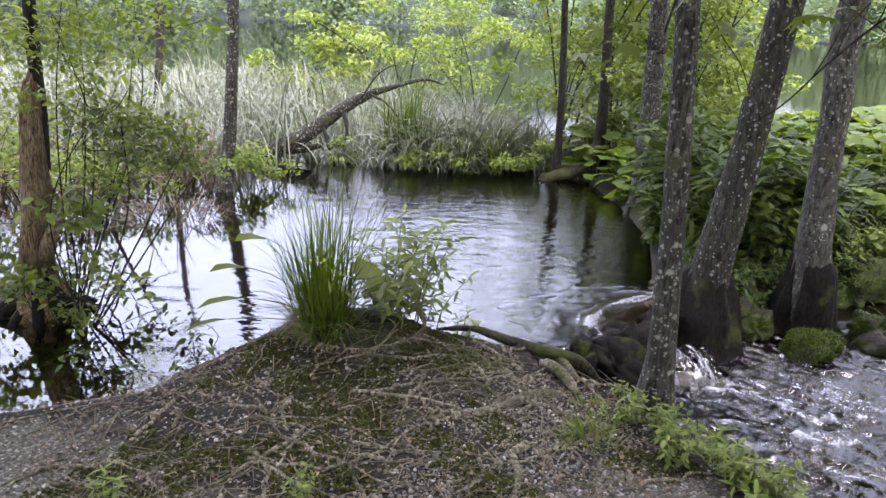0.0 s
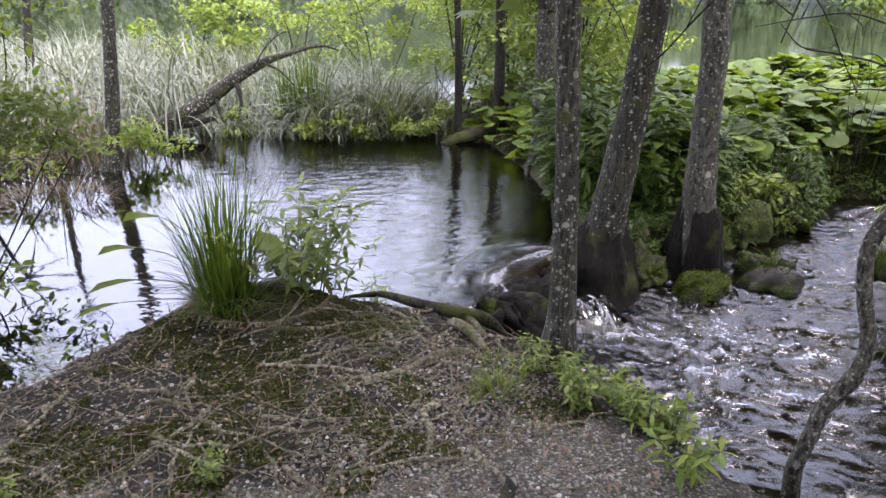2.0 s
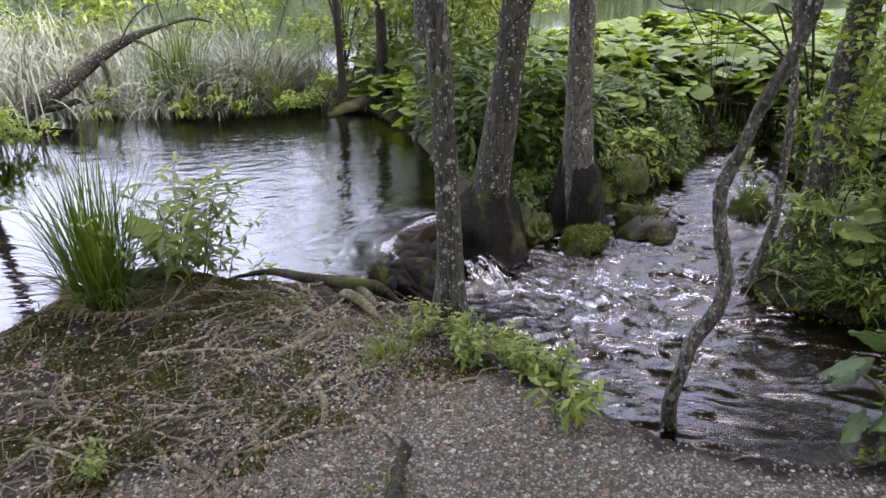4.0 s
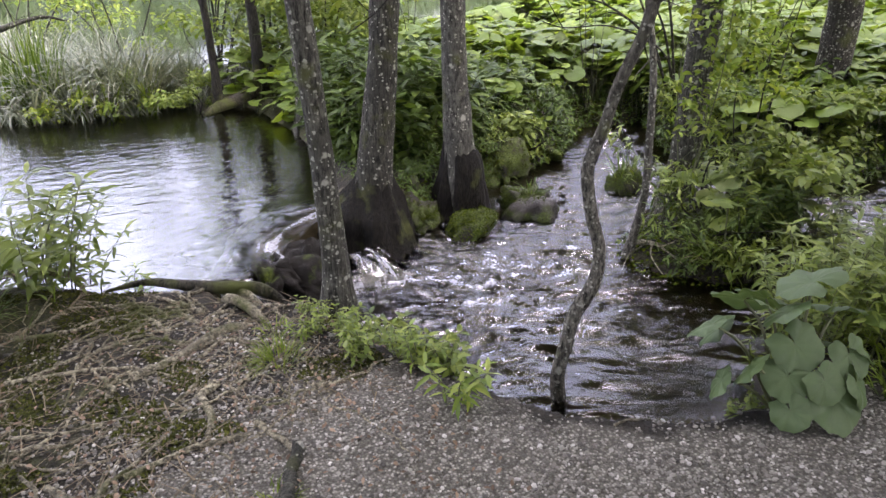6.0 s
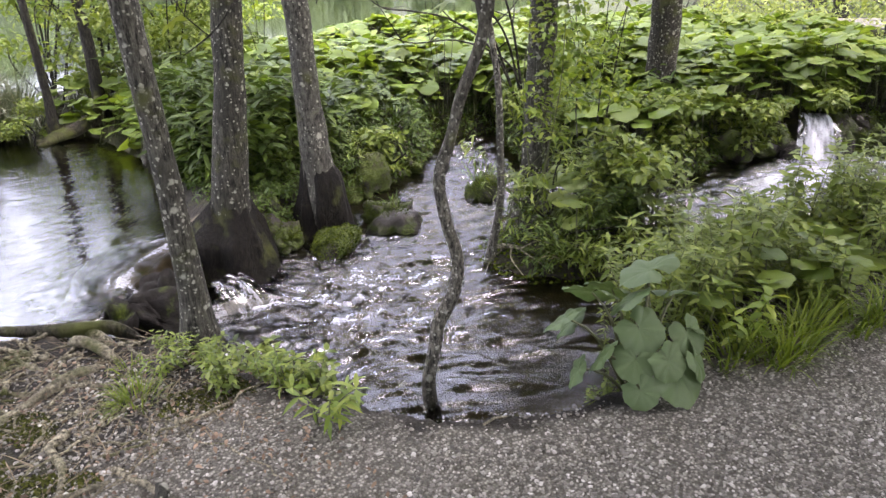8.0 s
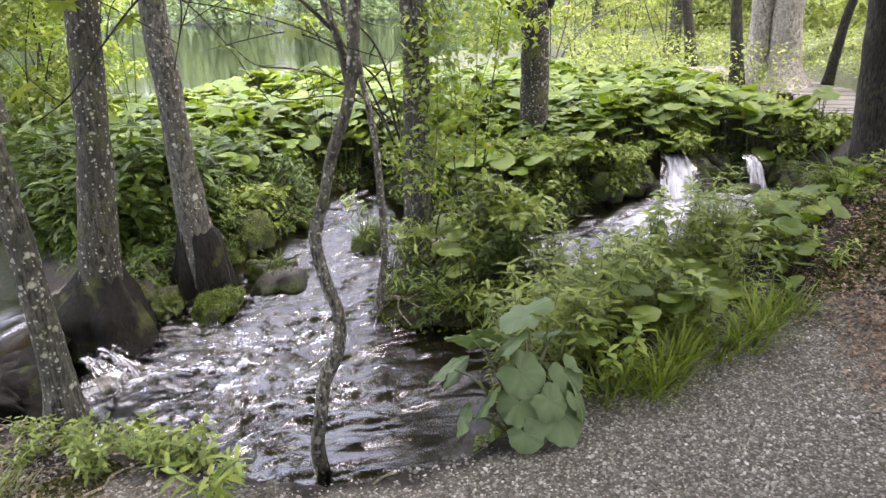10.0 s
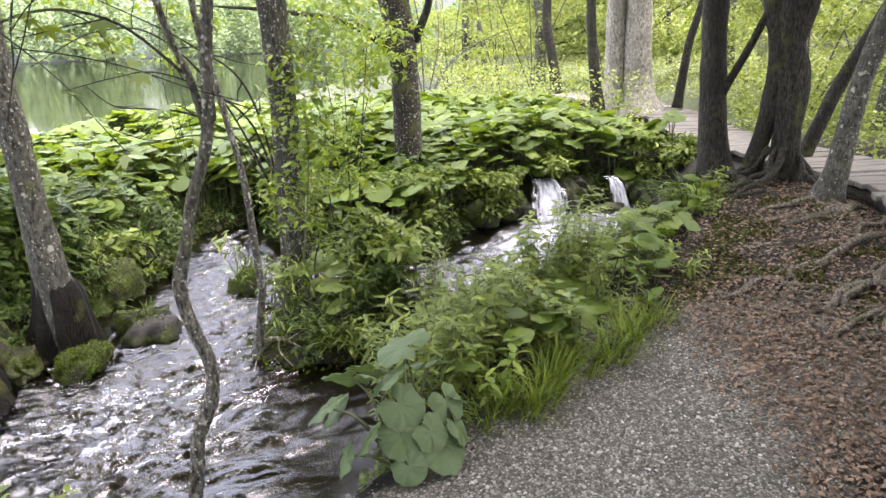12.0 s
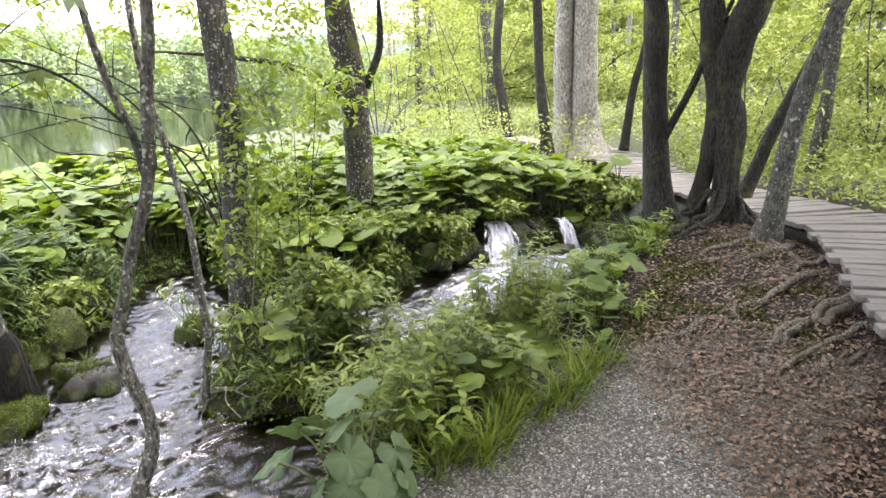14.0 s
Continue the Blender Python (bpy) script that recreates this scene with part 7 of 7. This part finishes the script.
for k in range(185):
    x, y = rr.uniform(-1.9, 0.3), rr.uniform(1.65, 3.1)
    if math.hypot((x - 0.1) / 1.2, y - 1.5) < 0.5:
        continue
    root_line(wander(x, y, rr.normal(0.5, 0.9) + (3.14 if k % 2 else 0), rr.uniform(0.2, 0.8), rr, 7, 0.26), (0.003, 0.005, 0.008, 0.004, 0.012)[k % 5] * rr.uniform(0.8, 1.2), 0.003, 100 + k, 0.45)
for k in range(18):
    x, y = rr.uniform(-0.35, 0.5), rr.uniform(2.7, 3.3)
    root_line(wander(x, y, rr.normal(2.6, 0.6), rr.uniform(0.3, 0.6), rr), rr.uniform(0.005, 0.014), 0.004, 200 + k, 0.6, "tangled wet root at the pond's outlet")
for k, pts in enumerate((((4.85, -0.65), (4.44, -0.42), (4.07, -0.21), (3.64, 0.08)), ((4.38, -0.68), (3.92, -0.36), (3.44, -0.08)), ((3.92, -0.58), (3.76, -0.41), (3.55, -0.23)),
                         ((5.72, -0.16), (5.36, 0.02), (5.07, 0.31)), ((5.0, -0.32), (4.62, -0.09), (4.21, 0.27)), ((4.15, 0.27), (3.92, 0.4), (3.9, 0.56)), ((5.59, -0.54), (5.32, -0.32), (4.93, -0.15)),
                         ((5.8, 0.1), (5.6, 0.2), (5.3, 0.5)), ((5.82, 0.02), (5.55, -0.1), (5.35, -0.3)), ((4.6, -0.62), (4.2, -0.35), (3.8, -0.12)))):
    root_line(pts, 0.046 - 0.012 * (k % 3), 0.016, 300 + k, 0.55, "thick grey root snaking over the leaf litter", OLD_ROOT, "surface_root", 0.026)
for k in range(40):
    x, y = rr.uniform(3.7, 5.7), rr.uniform(-0.45, 0.35)
    root_line(wander(x, y, rr.normal(2.4, 0.55), rr.uniform(0.3, 0.8), rr, 6, 0.4), rr.uniform(0.008, 0.018), 0.006, 330 + k, 0.3, "thin grey root on the dark soil", OLD_ROOT)


# ---------- gravel and litter ----------
def pebbles():
    rng = np.random.default_rng(5)
    n = 165000
    x, y = rng.uniform(-2.6, 4.6, n), rng.uniform(-0.4, 3.0, n)
    pond, bed = signed(POND, x, y), signed(STREAMBED, x, y)
    lane = np.abs(y - 0.45 + 0.28 * (x - 2))
    clean = np.where(x < 0.9, np.exp(-((np.hypot((x - 0.15) / 1.0, (y - 1.6) / 0.95)) ** 2)), np.exp(-((lane / 0.5) ** 2)) * smooth(4.5, 3.4, x))
    patch = 0.35 + 0.65 * smooth(-0.3, 0.3, fbm(x * 2, y * 2, 12))
    leafy = smooth(2.55, 3.25, x + 1.5 * (0.2 - y))
    keep = (pond > 0.02) & (bed > 0.05) & (rng.random(n) > leafy * 0.9) & (rng.random(n) < (0.38 + 0.62 * clean) * patch * (0.06 + 0.94 * smooth(0.12, 0.4, bed + 0.12 * fbm(x * 5, y * 5, 13))))
    x, y = x[keep], y[keep]
    k = len(x)
    s = rng.uniform(0.0034, 0.0068, k) * rng.choice([1, 1, 1.3, 1.8], k)
    P = np.column_stack([x, y, ground_z(x, y) + s * 0.15])
    S = np.column_stack([s, s * rng.uniform(0.7, 1, k), s * rng.uniform(0.25, 0.6, k)])
    g = scatter(ICO1, P, turns(rng.random(k) * 6.28, rng.normal(0, 0.3, k), rng.normal(0, 0.3, k)), S)
    tagged(part("gravel", g, PEBBLE, None, "", False), "loose grey and white limestone gravel on the path", "gravel", kind="stuff")


pebbles()


def moss_patches():
    rng = np.random.default_rng(9)
    n = 60000
    x, y = rng.uniform(-1.9, 0.5, n), rng.uniform(1.85, 3.6, n)
    mound = np.exp(-(((x + 0.7) / 0.6) ** 2 + ((y - 3.2) / 0.4) ** 2))
    want = 0.85 * mound + 0.72 * np.exp(-(((x + 0.6) / 0.9) ** 2 + ((y - 2.35) / 0.5) ** 2))
    keep = (signed(POND, x, y) > 0.0) & (signed(STREAMBED, x, y) > 0.05) & (want + 0.7 * fbm(x * 4, y * 4, 14) > 0.5)
    x, y = x[keep], y[keep]
    k = len(x)
    P = np.column_stack([x, y, ground_z(x, y) + 0.001])
    g = scatter(TUFT, P, turns(rng.random(k) * 6.28, rng.uniform(0, 1.0, k), rng.normal(0, 0.4, k)), rng.uniform(0.006, 0.016, k))
    n = 9000
    x, y = rng.uniform(3.8, 5.7, n), rng.uniform(-0.4, 0.75, n)
    keep = fbm(x * 3, y * 3, 15) + 0.5 * smooth(0.1, 0.6, y) > 0.35
    x, y = x[keep], y[keep]
    k = len(x)
    g = join(g, scatter(TUFT, np.column_stack([x, y, ground_z(x, y) + 0.004]), turns(rng.random(k) * 6.28, rng.uniform(0, 1.0, k), rng.normal(0, 0.4, k)), rng.uniform(0.012, 0.03, k)))
    tagged(part("ground_moss", g, MOSS_GROUND), "olive-green moss on the bank between roots", "moss", kind="stuff")


moss_patches()


def litter():
    rng = np.random.default_rng(6)
    n = 210000
    x, y = rng.uniform(-2.3, 6.6, n), rng.uniform(-2.4, 3.1, n)
    pond, bed = signed(POND, x, y), signed(STREAMBED, x, y)
    right = smooth(2.55, 3.25, x + 1.5 * (0.2 - y) + 0.25 * fbm(x * 2, y * 2, 44)) * (y < 0.95)
    keep = (pond > 0.0) & (bed > 0.12) & (rng.random(n) < np.where(x < 0.6, np.maximum(0.09, right * 0.9), right * (0.95 - 0.5 * smooth(3.7, 4.4, x))))
    x, y = x[keep], y[keep]
    k = len(x)
    P = np.column_stack([x, y, ground_z(x, y) + rng.uniform(0.006, 0.022, k)])
    R = turns(rng.random(k) * 6.28, rng.normal(0, 0.25, k), rng.normal(0, 0.35, k))
    S = np.where(x > 1.5, rng.uniform(0.015, 0.04, k), rng.uniform(0.012, 0.03, k))
    tagged(part("leaf_litter", scatter(LEAF, P, R, S), LITTER), "brown dead leaves strewn beside the path", "leaves", kind="stuff")
    n = 1900
    x, y = rng.uniform(-2.0, 0.4, n), rng.uniform(1.5, 3.2, n)
    keep = (signed(POND, x, y) > 0.03) & (signed(STREAMBED, x, y) > 0.05) & (np.hypot(x - 0.2, y - 1.5) > 0.5)
    x, y = x[keep], y[keep]
    k = len(x)
    P = np.column_stack([x, y, ground_z(x, y) + 0.004])
    g = blades(P, rng.random(k) * 6.28, rng.uniform(0.03, 0.19, k), 1.47, 0.1, rng.uniform(0.0015, 0.004, k), 2)
    tagged(part("dry_stalks", g, STRAW), "dry stalks and twigs littering the bank", "litter", kind="stuff")


litter()


# ---------- woods ----------
for k, (x, y) in enumerate(((11.2, 0.7), (12.6, 0.1), (10.6, -0.9), (13.8, 1.3), (15.2, 9.2), (16.4, 7.4), (18.0, 6.0), (18.5, 9.5), (13.2, 8.6), (14.5, -1.0))):
    shrub("beech_sapling", x, y, clumps(22, 1.5, 1.5, 0.7, 4.2, 0.55, 120 + k), 1100, 0.1, LEAF_FOREST, "young beech with layered yellow-green leaves", 120 + k, stem=0.018, flat=0.22, wood=BARK_SMOOTH)
for k, (x, y) in enumerate(((2.0, 9.4), (2.9, 9.0), (1.5, 10.2), (3.4, 10.0))):
    shrub("young_tree", x, y, clumps(18, 0.9, 0.7, 0.7, 4.0, 0.42, 140 + k), 2300, 0.09, LEAF_YOUNG, "slender young tree with light leaves above the pond's bank", 140 + k, stem=0.014, flat=0.3)


def woods():
    rng = np.random.default_rng(11)
    made = []
    for k in range(4):
        t = thing("forest_tree", (0, 0, -80), "slender woodland tree with bright spring-green foliage", "tree", "woodland trees")
        h = rng.uniform(9, 12)
        line = [(0, 0, -0.3, 0.16), (0.05, 0.1, 1.5, 0.13), (rng.normal(0, 0.2), rng.normal(0, 0.2), 4, 0.1), (rng.normal(0, 0.4), rng.normal(0, 0.4), h, 0.03)]
        part("trunk", tube(line, 9, 0.25, 0.06, 0.3, k), (BARK_SMOOTH, BARK_BEECH)[k % 2], t)
        cs, rs = [], []
        for q in range(12):
            z = 0.8 + (h - 1) * rng.random() ** 1.3
            rows = limb_line((0.05, 0.1, z), (rng.normal(), rng.normal(), 0.3), rng.uniform(1.2, 2.6), 0.04, rng, 0.05)
            part("limb", tube(rows, 5, 0.3, 0.03, 0, q), BARK_DARK, t)
            for r in rows[1:]:
                cs.append(r[:3])
                rs.append(rng.uniform(0.6, 1.0))
        part("crown", leaf_cloud(cs, rs, 6200, 0.14, LEAF, 50 + k, 0.25), LEAF_FOREST, t)
        made.append(t)
    spots = []
    for k in range(40):
        az, d = radians(rng.uniform(56, 128)), rng.uniform(13, 42)
        x, y = d * math.sin(az), d * math.cos(az)
        if signed(POND, np.array([x]), np.array([y]))[0] < 0.5:
            continue
        spots.append((x, y))
        c = copy_thing(made[k % 4], pose(x, y, gz(x, y), 0, 0, rng.uniform(0, 360)))
        s = rng.uniform(0.75, 1.15)
        c.scale = (s, s, s)
    # tall unseen trees, added behind and beside the way in so their crowns shade the path
    tall = thing("canopy_tree", (0, 0, -90), "tall unseen tree whose wide dense crown is added to shade the path", "tree", "canopy trees")
    part("trunk", tube([(0, 0, -0.3, 0.2), (0.1, 0.05, 3, 0.16), (0, 0.2, 6, 0.12), (0.1, 0.1, 10.5, 0.04)], 10, 0.3, 0.06, 0.4, 2), BARK_SMOOTH, tall)
    cs, rs = [], []
    for q in range(14):
        rows = limb_line((0.05, 0.1, rng.uniform(4.5, 9)), (math.cos(q * 2.4), math.sin(q * 2.4), 0.25), rng.uniform(2.4, 4.2), 0.06, rng, 0.03)
        part("limb", tube(rows, 5, 0.4, 0.03, 0, q), BARK_SMOOTH, tall)
        cs += [r[:3] for r in rows[1:]]
        rs += [rng.uniform(0.8, 1.2) for r in rows[1:]]
    part("crown", leaf_cloud(cs, rs, 14000, 0.2, LEAF, 77, 0.35), LEAF_HERB, tall)
    for x, y in ((-4.4, 0.9), (-1.6, -0.9), (-3.2, -1.9), (0.4, -2.4), (3.6, -3.5), (-6.2, -0.4), (-2.2, -5.2), (1.6, -6.2), (5.6, -5.4), (-6.5, -5.0), (-9.5, -1.0), (8.6, -4.0), (8.2, -8.5), (-1, -9), (4, -10)):
        copy_thing(tall, pose(x, y, gz(x, y), 0, 0, rng.uniform(0, 360)))
    n = 60000
    az, d = np.radians(rng.uniform(58, 120, n)), 9.5 + 30 * rng.random(n) ** 1.5
    x, y = d * np.sin(az), d * np.cos(az)
    wl = curve_points(WALK, 0.3)
    off = np.min(np.hypot(x[:, None] - wl[None, :, 0] - 0.25, y[:, None] - wl[None, :, 1] + 0.4), 1)
    keep = (signed(POND, x, y) > 0.3) & (off > 0.62)
    x, y = x[keep], y[keep]
    bx, by = rng.uniform(4.5, 12, 26000), rng.uniform(-4.5, 3.2, 26000)
    off = np.min(np.hypot(bx[:, None] - wl[None, :, 0] - 0.25, by[:, None] - wl[None, :, 1] + 0.4), 1)
    beyond = (off > 0.62) & (by < np.interp(bx, [w[0] for w in WALK], [w[1] for w in WALK]))
    x, y = np.r_[x, bx[beyond]], np.r_[y, by[beyond]]
    P = np.column_stack([x, y, ground_z(x, y) + rng.random(len(x)) ** 2.5 * np.where(np.hypot(x, y) < 9.5, 0.4, 0.9)])
    g = scatter(LEAF, P, turns(rng.random(len(x)) * 6.28, rng.normal(0.2, 0.5, len(x)), rng.normal(0, 0.5, len(x))), rng.uniform(0.04, 0.1, len(x)))
    tagged(part("undergrowth", g, LEAF_FOREST), "bright green undergrowth of the woods", "plants", kind="stuff")


woods()


def far_shore():
    """The wooded slope across the lake: crowns of many leaf clumps, up the hill."""
    rng = np.random.default_rng(13)
    out, near = [], []
    for k in range(470):
        az = radians(rng.uniform(-42, 68))
        d = 150 + 190 * rng.random() ** 1.4
        x, y = d * math.sin(az) * 1.15, max(d * math.cos(az), 152 + rng.random() * 40) if k < 350 else rng.uniform(151, 162)
        h, r = rng.uniform(11, 19), rng.uniform(3.2, 5.5)
        m = 330
        a, u = rng.random(m) * 6.283, rng.random(m)
        rr = r * np.sqrt(1 - (2 * u - 0.9) ** 2 * 0.8) * (0.6 + 0.4 * rng.random(m))
        z0 = gz(x, y)
        P = np.column_stack([x + rr * np.cos(a), y + rr * np.sin(a), z0 + 0.5 + h * u])
        out.append(scatter(TUFT, P, turns(rng.random(m) * 6.28, rng.normal(0.3, 0.5, m), rng.normal(0, 0.5, m)), rng.uniform(0.5, 1.05, m)))
    for k in range(170):
        az = radians(rng.uniform(62, 135))
        d = rng.uniform(42, 80)
        x, y = d * math.sin(az), d * math.cos(az)
        h, r = rng.uniform(10, 17), rng.uniform(2.6, 4.2)
        m = 520
        a, u = rng.random(m) * 6.283, rng.random(m)
        rr = r * np.sqrt(np.maximum(1 - (2 * u - 0.9) ** 2 * 0.8, 0.05)) * (0.5 + 0.5 * rng.random(m))
        P = np.column_stack([x + rr * np.cos(a), y + rr * np.sin(a), gz(x, y) + 0.4 + h * u])
        near.append(scatter(TUFT, P, turns(rng.random(m) * 6.28, rng.normal(0.3, 0.5, m), rng.normal(0, 0.5, m)), rng.uniform(0.26, 0.6, m)))
    tagged(part("wood_edge", join(*near), LEAF_FOREST), "sunlit yellow-green woods beyond the path", "trees", kind="stuff")
    tagged(part("far_woods", join(*out), LEAF_HAZED), "wooded slope across the lake, its green paled to stand for haze", "trees", kind="stuff")


far_shore()
